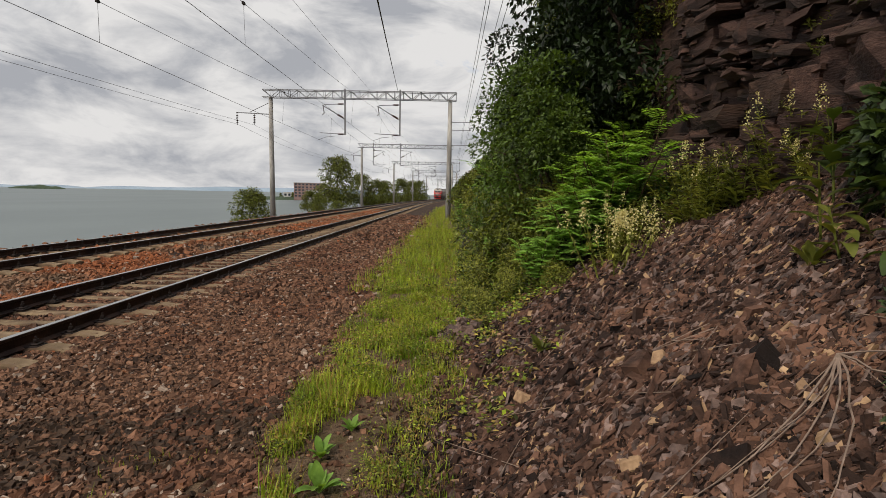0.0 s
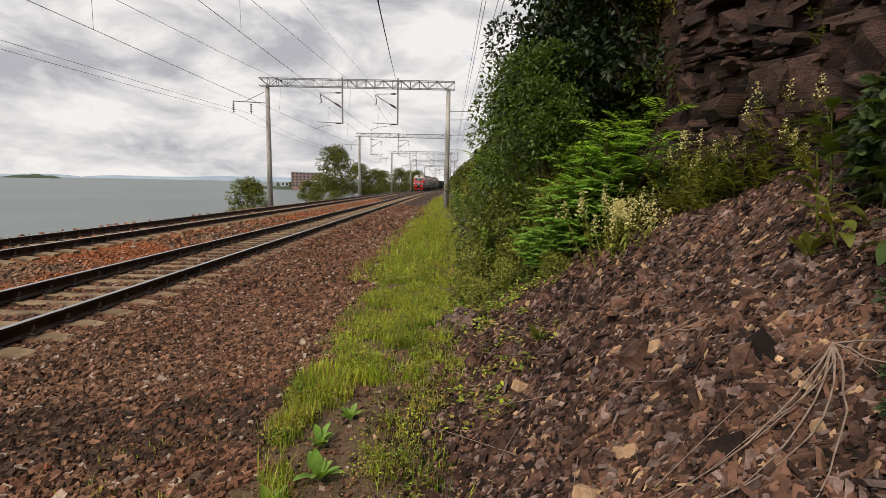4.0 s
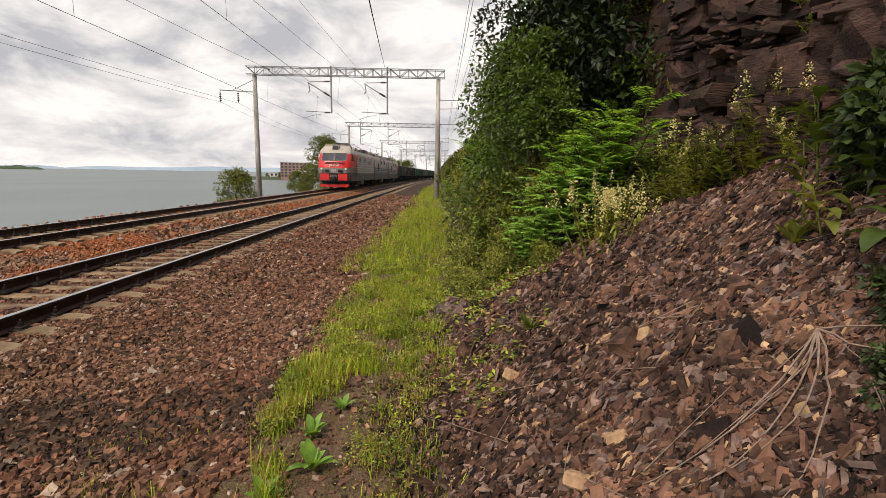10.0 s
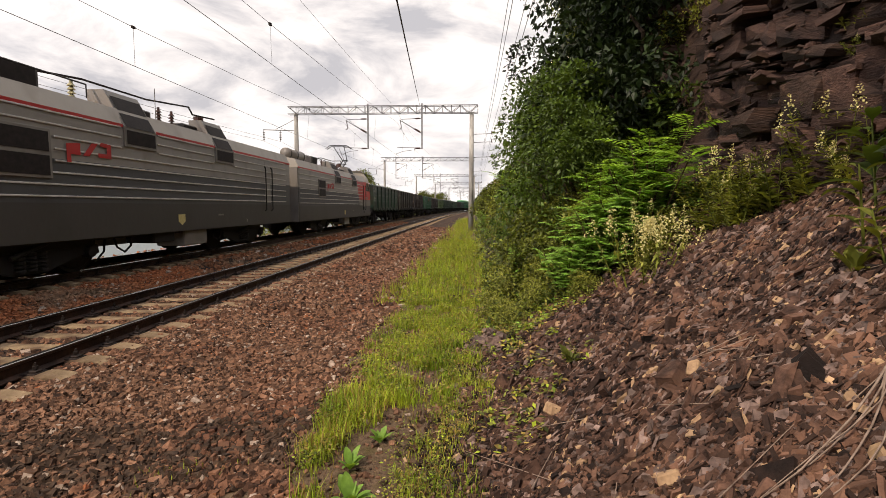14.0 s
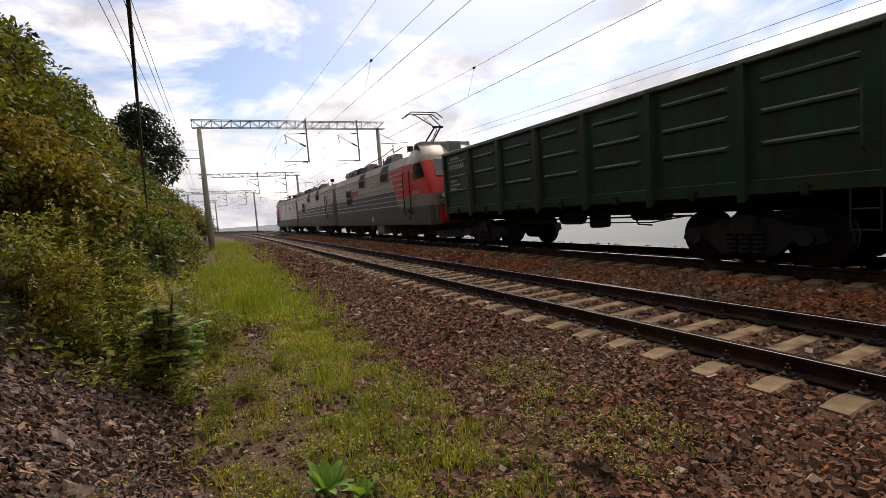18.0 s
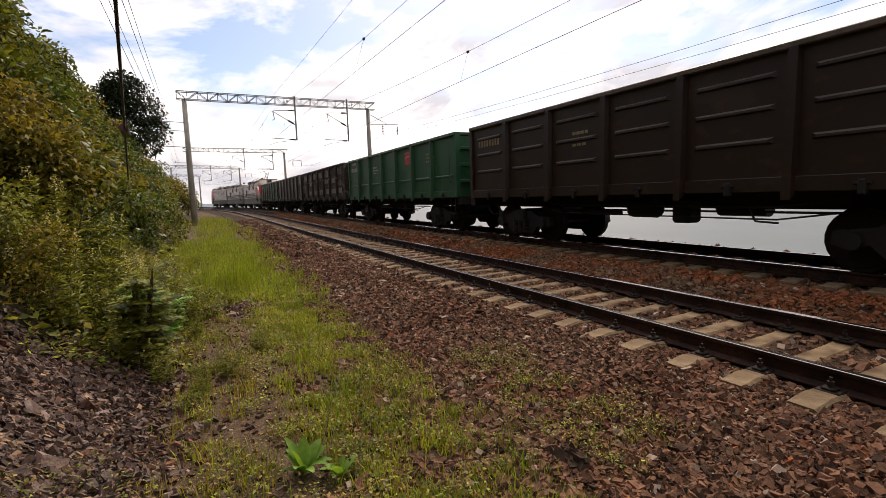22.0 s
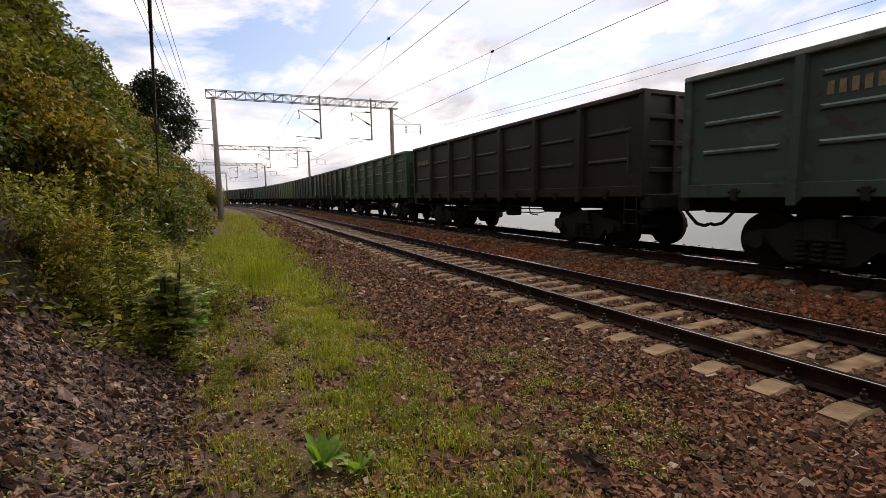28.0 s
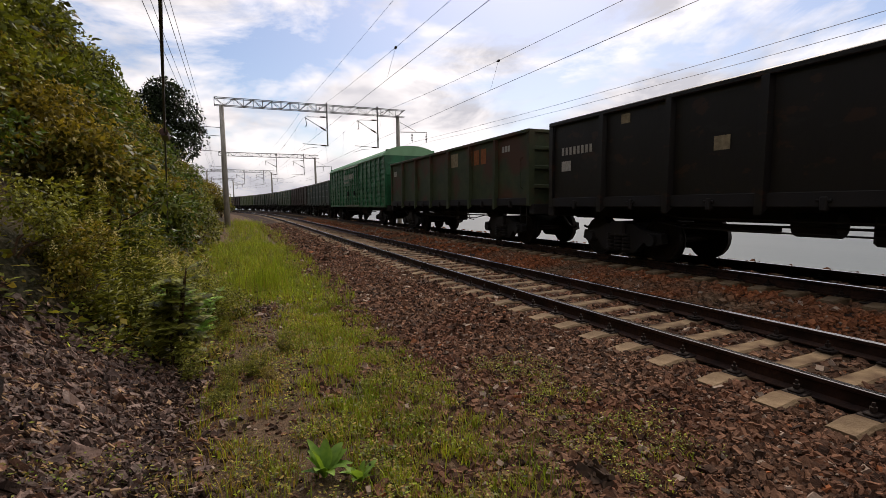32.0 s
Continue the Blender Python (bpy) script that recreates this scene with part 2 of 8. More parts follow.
# ---- ground, sea, distance ----
M_BALLAST_BED = material("ballast_bed", rgb("1c120d"), rgb("38271c"), 30, 8, 0.95, bump=0.6, bump_scale=60, stain=rgb("42301f"), stain_scale=1.4)
M_SOIL = material("soil", rgb("46362a"), rgb("75604a"), 26, 12, 0.95, bump=1.0, bump_scale=70, stain=rgb("4c4424"), stain_scale=6.0, stain_cut=0.6)
M_SCREE_BED = material("scree_bed", rgb("150f0b"), rgb("2e2119"), 18, 8, 0.95, bump=0.8, bump_scale=40, stain=rgb("2f251f"), stain_scale=2.0)
M_ROCK = material("cliff_rock", rgb("1f1510"), rgb("463328"), 4, 10, 0.92, bump=0.9, bump_scale=9, stain=rgb("2a211d"), stain_scale=1.0, stretch=(1, 1, 2.6))
M_BANK = material("bank_soil", rgb("1b1d0e"), rgb("332f1b"), 6, 8, 0.95, bump=0.7, bump_scale=20, stain=rgb("3f3222"), stain_scale=0.8)

us = np.array(sorted(set(np.round(np.concatenate([
    [-600, -200, -80, -40, -25, -20], np.arange(-16, -7, 0.8), [-7.3, -6.6, -5, -3.4, -3, -2.6, -2.2, -1.2, -0.6, 0, 0.3, 0.55],
    np.arange(0.8, 4, 0.3), np.arange(4.0, 9.2, 0.2), np.arange(9.4, 13, 0.35), np.arange(13, 20, 1.0), [22, 26, 32, 40, 60, 120, 300, 900]]), 3))))
ss = np.array(sorted(set(np.round(np.concatenate([
    -np.geomspace(8, 560, 70), np.arange(-8, 9, 0.22), np.geomspace(9, 560, 70)]), 3))))
verts = np.zeros((len(ss), len(us), 3))
for i, s in enumerate(ss):
    (px, py, _), th = on_line(float(s))
    for j, u in enumerate(us):
        h = ground_z(float(u), float(s))
        verts[i, j] = (px + u * math.cos(th), py - u * math.sin(th) * (1 if abs(u) < 60 else 0), h + GRADE * s)
nu = len(us)
faces, index = [], []
for i in range(len(ss) - 1):
    s = (ss[i] + ss[i + 1]) / 2
    for j in range(nu - 1):
        u = (us[j] + us[j + 1]) / 2
        faces.append((i * nu + j, i * nu + j + 1, (i + 1) * nu + j + 1, (i + 1) * nu + j))
        d = u - toe_of(float(s))
        f = fan(d, s)
        if -8.2 < u < 3.3 - 0.9 * smooth(-2, -9, s):
            k = 0
        elif d < 0:
            k = 1
        elif f > 0.5 and d < 3.5:
            k = 2
        elif 3.2 < d < 7.0 and -3 < s < 14:
            k = 3
        else:
            k = 4
        index.append(k)
ground = tagged(sheet("ground", verts.reshape(-1, 3), faces, [M_BALLAST_BED, M_SOIL, M_SCREE_BED, M_ROCK, M_BANK], index=index, smooth_faces=True),
                "railway bed of brown ballast beside a scree bank and rocky hillside", "ground", kind="structure")

M_SEA = material("sea_water", rgb("515b5a"), rgb("616a69"), 0.02, 6, 0.45, bump=0.6, bump_scale=0.9, spec=0.25, stretch=(1, 0.4, 1))
bm = bmesh.new()
bmesh.ops.create_grid(bm, x_segments=2, y_segments=2, size=4500, matrix=Matrix.Translation((-4500 - 13, 0, -6.0)))
tagged(part("water", bm, M_SEA), "calm grey-green sea bay below the embankment", "sea", kind="structure")

# ---- loose stones, sleepers, cliff ----
rng = np.random.default_rng(7)
CUBE = np.array([(-1, -1, -1), (1, -1, -1), (1, 1, -1), (-1, 1, -1), (-1, -1, 1), (1, -1, 1), (1, 1, 1), (-1, 1, 1)], dtype=float)
CUBE_F = np.array([(0, 3, 2, 1), (4, 5, 6, 7), (0, 1, 5, 4), (1, 2, 6, 5), (2, 3, 7, 6), (3, 0, 4, 7)])


def turns(n, tilt):
    """Random rotation matrices: any heading, leaning up to tilt."""
    a, b, c = rng.uniform(0, 6.283, n), rng.normal(0, tilt, n), rng.normal(0, tilt, n)
    ca, sa, cb, sb, cc, sc = np.cos(a), np.sin(a), np.cos(b), np.sin(b), np.cos(c), np.sin(c)
    z, o = np.zeros(n), np.ones(n)
    rz = np.stack([ca, -sa, z, sa, ca, z, z, z, o], 1).reshape(n, 3, 3)
    ry = np.stack([cb, z, sb, z, o, z, -sb, z, cb], 1).reshape(n, 3, 3)
    rx = np.stack([o, z, z, z, cc, -sc, z, sc, cc], 1).reshape(n, 3, 3)
    return rz, ry @ rx


def stones(name, places, sizes, flatness, tilt, mats, label, category, lean=None, split=None, long=(0.65, 1.25), chip=0.32):
    """Angular stones in one mesh: places (n, 3), sizes (n,), each a chipped block."""
    n = len(places)
    v = CUBE[None] * (1 + rng.uniform(-chip, 0.8 * chip, (n, 8, 3)))
    k = np.stack([rng.uniform(*long, n), rng.uniform(0.45, 0.95, n), rng.uniform(*flatness, n)], 1) * sizes[:, None] * 0.5
    rz, rt = turns(n, tilt)
    v = np.einsum("nij,nkj->nki", rz, v * k[:, None, :])
    v = np.einsum("nij,nkj->nki", rt, v)
    if lean is not None:
        v[:, :, 2] += v[:, :, 0] * lean[:, 0:1] + v[:, :, 1] * lean[:, 1:2]
    v += places[:, None, :]
    f = (CUBE_F[None] + 8 * np.arange(n)[:, None, None]).reshape(-1, 4)
    index = None if split is None else np.repeat(split, 6)
    return tagged(sheet(name, v.reshape(-1, 3), f, mats, index=index), label, category, kind="stuff")


M_STONE = material("ballast_stone", rgb("3e2a1e"), rgb("7a5b46"), 22, 5, 0.9, bump=0.3, bump_scale=90, stain=rgb("5c3d2c"), stain_scale=0.9, stain_cut=0.55, island=0.8)
M_STONE_PALE = material("pale_stone", rgb("7d6b5d"), rgb("a69483"), 22, 5, 0.9, island=0.25)
M_STONE_RUST = material("rusty_ballast", rgb("653822"), rgb("a0643f"), 22, 5, 0.92, bump=0.3, bump_scale=90, stain=rgb("6f5b48"), stain_scale=0.7, island=0.40)
# dark tone, used among others for the shadow band painted on the shoulder
M_STONE_DARK = material("dark_stone", rgb("2b2018"), rgb("4a3829"), 22, 5, 0.85, island=0.4)


def bed_points(s0, s1, u0, u1, density, sink=0.012):
    n = int((s1 - s0) * (u1 - u0) * density)
    s, u = rng.uniform(s0, s1, n), rng.uniform(u0, u1, n)
    pts = np.zeros((n, 3))
    for i in range(n):
        p, th = on_line(float(s[i]), float(u[i]))
        pts[i] = (p.x, p.y, ground_z(float(u[i]), float(s[i])) + p.z + sink)
    return pts, u, s


def in_shadow_band(s, u):
    """A ragged band of shadow across the shoulder, put into the stones' colour."""
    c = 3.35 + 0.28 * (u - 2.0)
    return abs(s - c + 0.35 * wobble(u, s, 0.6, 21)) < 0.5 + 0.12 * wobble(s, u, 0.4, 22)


def ballast(name, s0, s1, u0, u1, density, size, rust, sink=0.012):
    pts, u, s = bed_points(s0, s1, u0, u1, density, sink)
    n = len(pts)
    on_sleeper = (u < np.where(s < 1.5, 0.58, 0.2)) & (u > -2.2) & (np.abs((s + 0.14) / 0.5435 - np.round((s + 0.14) / 0.5435)) < 0.21)
    pts, u, s = pts[~on_sleeper], u[~on_sleeper], s[~on_sleeper]
    keep = np.array([not (uu > 2.9 and wobble(uu * 3, ss * 3, 1.0, 31) + (uu - 3.5) * 1.2 > 0.0) for uu, ss in zip(u, s)])
    pts, u, s = pts[keep], u[keep], s[keep]
    n = len(pts)
    kind = np.where(rng.uniform(0, 1, n) < 0.045, 1, 2 if rust else 0)
    if not rust:
        kind = np.where(rng.uniform(0, 1, n) < 0.012, 2, kind)
        # many stones inside the band take the dark tone as painted shadow
        kind = np.array([3 if in_shadow_band(a, b) and q > 0.42 else k for a, b, q, k in zip(s, u, rng.uniform(0, 1, n), kind)])
    sizes = rng.gamma(6, size / 6, n).clip(size * 0.4, size * 2.2)
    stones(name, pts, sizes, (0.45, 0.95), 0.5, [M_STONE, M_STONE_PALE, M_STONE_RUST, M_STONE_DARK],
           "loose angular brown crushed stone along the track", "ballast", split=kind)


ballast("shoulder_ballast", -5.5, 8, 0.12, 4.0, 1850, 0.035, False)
ballast("shoulder_ballast", 8, 18, 0.12, 3.9, 560, 0.050, False)
ballast("shoulder_ballast", 18, 45, 0.12, 3.8, 90, 0.085, False)
ballast("shoulder_ballast", -15, -5.5, 0.12, 3.0, 640, 0.047, False)
ballast("shoulder_ballast", -45, -15, 0.12, 2.6, 100, 0.08, False)
ballast("track_ballast", -14, 14, -1.5, -0.1, 420, 0.05, False, -0.012)
ballast("track_ballast", -45, 45, -1.5, -0.1, 40, 0.06, False, -0.012)
ballast("middle_ballast", -13, 13, -4.0, -1.68, 420, 0.05, True)
ballast("middle_ballast", -55, -13, -4.0, -1.68, 70, 0.085, True)
ballast("middle_ballast", 13, 55, -4.0, -1.68, 70, 0.085, True)
ballast("far_ballast", -50, 50, -7.4, -4.2, 30, 0.08, True)

# fine gravel and crumbs of earth on the foot path
for s0, s1, u0, u1, density in ((0.5, 8, 3.2, 5.1, 330), (-8, 0.5, 2.4, 5.1, 260)):
    pts, u, s = bed_points(s0, s1, u0, u1, density, 0.004)
    stones("path_gravel", pts, rng.gamma(2.0, 0.011, len(pts)).clip(0.008, 0.07), (0.3, 0.7), 0.4, [M_STONE, M_STONE_PALE, M_STONE_DARK], "fine gravel and earth crumbs on the foot path", "gravel",
           split=rng.choice(3, len(pts), p=(0.7, 0.06, 0.24)))
# a low spread of grey spoil in the grass
n = 1500
a, q = rng.uniform(0, 6.283, n), np.sqrt(rng.uniform(0, 1, n))
pts = np.stack([-0.95 + 0.62 * q * np.cos(a), -8.4 + 0.95 * q * np.sin(a), np.zeros(n)], 1)
pts[:, 2] = [ground_at(float(x), float(y)) + 0.07 * (1 - k * k) * rng.uniform(0.4, 1) for (x, y, _), k in zip(pts, q)]
stones("spoil_heap", pts, rng.gamma(2.5, 0.014, n).clip(0.015, 0.1), (0.4, 0.8), 0.5, [M_STONE_PALE, M_STONE, M_STONE_DARK], "low heap of grey-brown spoil in the grass", "spoil heap", split=rng.choice(3, n, p=(0.2, 0.5, 0.3)))

# ---- scree ----
M_SHARD = material("shale_shard", rgb("21150f"), rgb("4f392e"), 14, 6, 0.9, bump=0.35, bump_scale=60, stain=rgb("664a3a"), stain_scale=1.6, stain_cut=0.6, island=0.9)
M_SHARD_GREY = material("grey_shale", rgb("42342d"), rgb("79645a"), 14, 6, 0.55, bump=0.3, bump_scale=60, island=0.6)
M_SHARD_PALE = material("pale_shale", rgb("7a6048"), rgb("a88b6a"), 14, 6, 0.85, island=0.2)


def scree(s0, s1, d0, d1, density, size):
    n = int((s1 - s0) * (d1 - d0) * density)
    pts, lean, kinds = [], [], []
    for i in range(n):
        s, d = rng.uniform(s0, s1), rng.uniform(d0, d1)
        if rng.uniform() > fan(d, s) * smooth(-0.5, 0.25, d):
            continue
        u = d + toe_of(s)
        p, th = on_line(s, u)
        z = ground_z(u, s)
        pts.append((p.x, p.y, z + p.z + 0.012))
        lean.append((ground_z(u + 0.1, s) - z, ground_z(u, s + 0.1) - z))
        q = rng.uniform()
        kinds.append(0 if q < (0.78 if s > 0.5 else 0.3) or (size > 0.05 and q > 0.9) else 1 if q < (0.955 if s > 0.5 else 0.92) else 2)
    sizes = rng.gamma(2.6, size / 2.6, len(pts)).clip(size * 0.3, size * 1.9)
    stones("scree", np.array(pts), sizes, (0.14, 0.45), 0.8, [M_SHARD, M_SHARD_GREY, M_SHARD_PALE], "loose brown shale shards on the bank", "scree",
           lean=np.array(lean) * 8, split=np.array(kinds), long=(0.8, 1.9))


scree(0.9, 4.6, -0.5, 3.4, 2300, 0.033)
scree(0.9, 4.6, -0.5, 3.4, 1000, 0.018)
scree(4.6, 7.4, -0.5, 3.5, 1500, 0.040)
scree(-6.0, 0.9, -0.5, 3.6, 2100, 0.028)
scree(-6.0, 7.2, 0.3, 3.5, 30, 0.070)

# ---- cliff of layered shale slabs ----
cliff = tagged(empty("cliff"), "dark brown layered shale rock face rising from the scree", "cliff", kind="structure")
M_ROCK_B = material("cliff_rock_red", rgb("2c1d18"), rgb("594238"), 5, 10, 0.9, bump=0.8, bump_scale=12, stain=rgb("2c211d"), stain_scale=1.2, stretch=(1, 1, 2.2), obj_random=0.3)


def face_at(s, h):
    """How far behind the crest of the scree the rock face stands, h metres up: bulges, clefts, a slight batter."""
    cleft = smooth(0.16, 0.42, -wobble(s + 0.25 * h, 0.35 * h, 0.95, 51)) * 0.55
    return 0.12 + 0.13 * h + 0.42 * wobble(s, h, 1.5, 52) + 0.14 * wobble(s, h, 0.45, 53) + cleft + 0.9 * smooth(8.4, 9.2, s) * (1 - smooth(11.0, 12.0, s))


def crest_of(s):
    """Distance from the rail and height of the foot of the rock face."""
    u = toe_of(s) + 3.35 + 0.35 * wobble(3, s, 2.2, 9)
    return u, ground_z(u, s)


def slab_mesh(k):
    bm = bmesh.new()
    bmesh.ops.create_cube(bm, size=1.0)
    bmesh.ops.subdivide_edges(bm, edges=bm.edges[:], cuts=1, use_grid_fill=True)
    for v in bm.verts:
        v.co += Vector((rng.uniform(-0.07, 0.07), rng.uniform(-0.06, 0.06), rng.uniform(-0.13, 0.13)))
    me = bpy.data.meshes.new("rock_slab")
    bm.to_mesh(me)
    bm.free()
    me.materials.append((M_ROCK, M_ROCK_B)[k % 2])
    return me


SLABS = [slab_mesh(k) for k in range(8)]
blocks = []                 # place, turn and size of each block of the face, course by course
h = -0.35
while h < 5.2:
    course = rng.uniform(0.05, 0.13) if rng.uniform() < 0.72 else rng.uniform(0.2, 0.42)
    s = -1.5 + rng.uniform(0, 0.4)
    while s < 12.5:
        w = rng.uniform(0.3, 1.1)
        u0, z0 = crest_of(s + w / 2)
        dip = 0.10 * (s - 5)
        back = face_at(s + w / 2, h + dip) + rng.normal(0, 0.045)
        p, th = on_line(s + w / 2, u0 + back + 0.42)
        blocks.append((Vector((p.x, p.y, z0 + p.z + h + dip + course / 2)), Euler((rng.normal(0.10, 0.05), rng.normal(-0.06, 0.05), -th + rng.normal(0, 0.10))),
                       Vector((0.86, w * 1.12, course * 1.18)), s))
        s += w
    h += course
own = [b for b in blocks if 3.4 < b[3] < 8.6]
rng.shuffle(own)
own = own[:300]
mine = {id(b) for b in own}
for i, (p, e, k, s) in enumerate(own):
    ob = new("rock_slab", SLABS[i % 8])
    ob.parent = cliff
    ob.matrix_basis = Matrix.LocRotScale(p, e, k)
rest = [b for b in blocks if id(b) not in mine]
SLAB_V = [np.array([v.co[:] for v in me.vertices]) for me in SLABS]
SLAB_F = np.array([tuple(f.vertices) for f in SLABS[0].polygons])
v, f = [], []
for i, (p, e, k, s) in enumerate(rest):
    f.append(SLAB_F + len(v) * len(SLAB_V[0]))
    v.append(SLAB_V[i % 8] * np.array(k) @ np.array(e.to_matrix()).T + np.array(p))
tagged(sheet("rock_slabs", np.concatenate(v), np.concatenate(f), [M_ROCK, M_ROCK_B], parent=cliff, index=np.repeat(rng.integers(0, 2, len(rest)), len(SLAB_F))), kind="stuff")
# smaller broken rock between the slabs
pts = []
for i in range(2600):
    s, h = rng.uniform(1.0, 11.0), rng.uniform(-0.2, 1.0) ** 1.0 * 3.6
    u0, z0 = crest_of(s)
    p, th = on_line(s, u0 + face_at(s, h) + rng.uniform(-0.03, 0.08))
    pts.append((p.x, p.y, z0 + p.z + h))
stones("cliff_ledges", np.array(pts), rng.gamma(2.2, 0.045, len(pts)).clip(0.03, 0.26), (0.16, 0.45), 0.2, [M_ROCK, M_ROCK_B, M_ROCK_B], "thin broken ledges of brown shale on the rock face", "ledges",
       split=rng.integers(0, 3, len(pts)))

# ---- plants ----
M_LEAF = material("leaf_green", rgb("434b1c"), rgb("6f7630"), 3, 4, 0.5, island=0.8, through_light=0.32)
M_LEAF_DARK = material("leaf_dark", rgb("34441a"), rgb("566a2a"), 3, 4, 0.45, island=0.6, through_light=0.3)
M_LEAF_LIGHT = material("leaf_light", rgb("5a6324"), rgb("8a8b40"), 3, 4, 0.5, island=0.75, through_light=0.32)
M_LEAF_DRY = material("leaf_olive", rgb("5c561f"), rgb("8c7e37"), 3, 4, 0.6, island=0.7, through_light=0.35)
M_LEAF_FERN = material("leaf_bright", rgb("5c8230"), rgb("9abf58"), 3, 4, 0.5, island=0.5, through_light=0.4)
# deep green with the shade at the scree edge put into the colour
M_LEAF_SHADE = material("leaf_in_shade", rgb("222f17"), rgb("415029"), 3, 4, 0.5, island=0.65, through_light=0.25)
M_GRASS = material("grass_blade", rgb("627d18"), rgb("a4b03a"), 2, 4, 0.6, island=0.5, through_light=0.3)
M_GRASS_DRY = material("grass_dry", rgb("7c6a34"), rgb("a8904e"), 2, 4, 0.7, island=0.4, through_light=0.25)
M_BLOSSOM = material("cream_blossom", rgb("b5ab6a"), rgb("dbd29c"), 20, 4, 0.7, island=0.2, through_light=0.2)
M_TWIG = material("twig_bark", rgb("3a2c20"), rgb("5a4633"), 20, 6, 0.9, bump=0.3)
M_DEAD = material("dead_twig", rgb("615145"), rgb("8a786a"), 20, 6, 0.85)
M_BARK = material("trunk_bark", rgb("2e251d"), rgb("4b3d30"), 12, 8, 0.95, bump=0.6, bump_scale=20, stretch=(1, 1, 0.25))


def leaf_quads(base, along, side, length, width, droop=0.0):
    """Folded leaf blades: arrays of base points, unit directions and sizes. Returns vertices (n, 4, 3)."""
    mid = base + along * (length * 0.5)[:, None]
    up = np.cross(along, side)
    tip = base + along * length[:, None]
    tip[:, 2] -= droop * length
    a = mid + side * (width * 0.5)[:, None] + up * (width * 0.12)[:, None]
    b = mid - side * (width * 0.5)[:, None] + up * (width * 0.12)[:, None]
    return np.stack([base, a, tip, b], 1)


def unit(v):
    return v / (np.linalg.norm(v, axis=-1, keepdims=True) + 1e-9)


def quad_part(name, quads, mat, parent, label=""):
    q = np.concatenate(quads) if isinstance(quads, list) else quads
    ob = sheet(name, q.reshape(-1, 3), np.arange(len(q) * 4).reshape(-1, 4), mat, parent=parent)
    return tagged(ob, label) if label else ob


def crown_leaves(r, centres, radii, n, length, spread=0.5):
    """Leaves on the shells of several uneven clumps, facing outward and up."""
    pick = r.choice(len(centres), n, p=radii ** 2 / (radii ** 2).sum())
    d = unit(r.normal(0, 1, (n, 3)) + np.array((0, 0, 0.25)))
    shell = r.uniform(0.45, 1.0, n) ** 0.5
    base = centres[pick] + d * (radii[pick] * shell)[:, None] * np.array((1, 1, 0.85))
    along = unit(d * 0.6 + r.normal(0, spread, (n, 3)) + np.array((0, 0, -0.15)))
    side = unit(np.cross(along, r.normal(0, 0.5, (n, 3)) + np.array((0, 0, 1.0))))
    ln = length * r.uniform(0.6, 1.35, n)
    return leaf_quads(base, along, side, ln, ln * r.uniform(0.42, 0.62, n), 0.15)


def bush(name, seed, height, width, leaves, leaf, mat, clumps=13):
    """A shrub: several stems from one foot and a crown of leaf clumps."""
    r = np.random.default_rng(seed)
    root = empty(name)
    cen, rad = [], []
    for i in range(clumps):
        a, q = r.uniform(0, 6.283), r.uniform(0, 1) ** 0.6
        h = height * r.uniform(0.08, 0.82)
        k = width * 0.5 * q * (1.15 - 0.5 * h / height)
        cen.append((k * math.cos(a), k * math.sin(a), h))
        rad.append(width * r.uniform(0.16, 0.30))
    cen, rad = np.array(cen), np.array(rad)
    for i in range(min(3, clumps)):
        bm = bmesh.new()
        c = Vector(cen[i])
        m = Vector((c.x * 0.35, c.y * 0.35, c.z * 0.55))
        add_rod(bm, (0.04 * math.cos(i), 0.04 * math.sin(i), -0.3), m, 0.028, 0.018, 5)
        add_rod(bm, m, c, 0.018, 0.008, 5)
        part("stem", bm, M_TWIG, root)
    quad_part("foliage", crown_leaves(r, cen, rad, leaves, leaf), mat, root)
    return root


def frond_quads(r, base, head, length, pairs, leaf):
    """One feathered leaf: a bent rib with pairs of narrow leaflets."""
    out = []
    head = Vector(head).normalized()
    side = head.cross(Vector((0, 0, 1))).normalized()
    n = pairs
    b, al, sd = [], [], []
    for i in range(1, n + 1):
        k = i / n
        p = Vector(base) + head * (length * k) + Vector((0, 0, -0.35 * length * k * k))
        for g in (-1, 1):
            d = (side * g + head * 0.45 + Vector((0, 0, -0.25 - 0.2 * r.uniform()))).normalized()
            b.append(p)
            al.append(d)
            sd.append(d.cross(Vector((0, 0, 1))).normalized())
    ln = leaf * np.repeat(np.sin(np.linspace(0.5, 2.9, n)) * 0.75 + 0.3, 2)
    return leaf_quads(np.array(b), np.array(al), np.array(sd), ln, ln * 0.4, 0.1)


def feather_bush(name, seed, height, fronds, mat, spread=0.17, reach=1.0):
    """A sapling with long feathered leaves in tiers."""
    r = np.random.default_rng(seed)
    root = empty(name)
    quads = []
    for j in range(6):
        top = Vector((r.normal(0, spread) * height, r.normal(0, spread) * height, height * r.uniform(0.6, 0.95)))
        bm = add_rod(bmesh.new(), (0.05 * j, 0, -0.3), top, 0.022, 0.008, 5)
        part("stem", bm, M_TWIG, root)
        for i in range(fronds // 6):
            k = r.uniform(0.12, 1.0)
            a = r.uniform(0, 6.283)
            quads.append(frond_quads(r, top * k, (math.cos(a), math.sin(a), r.uniform(0.3, 1.4)), height * r.uniform(0.22, 0.4) * reach, 10, 0.15 * reach))
    quad_part("foliage", quads, mat, root)
    return root


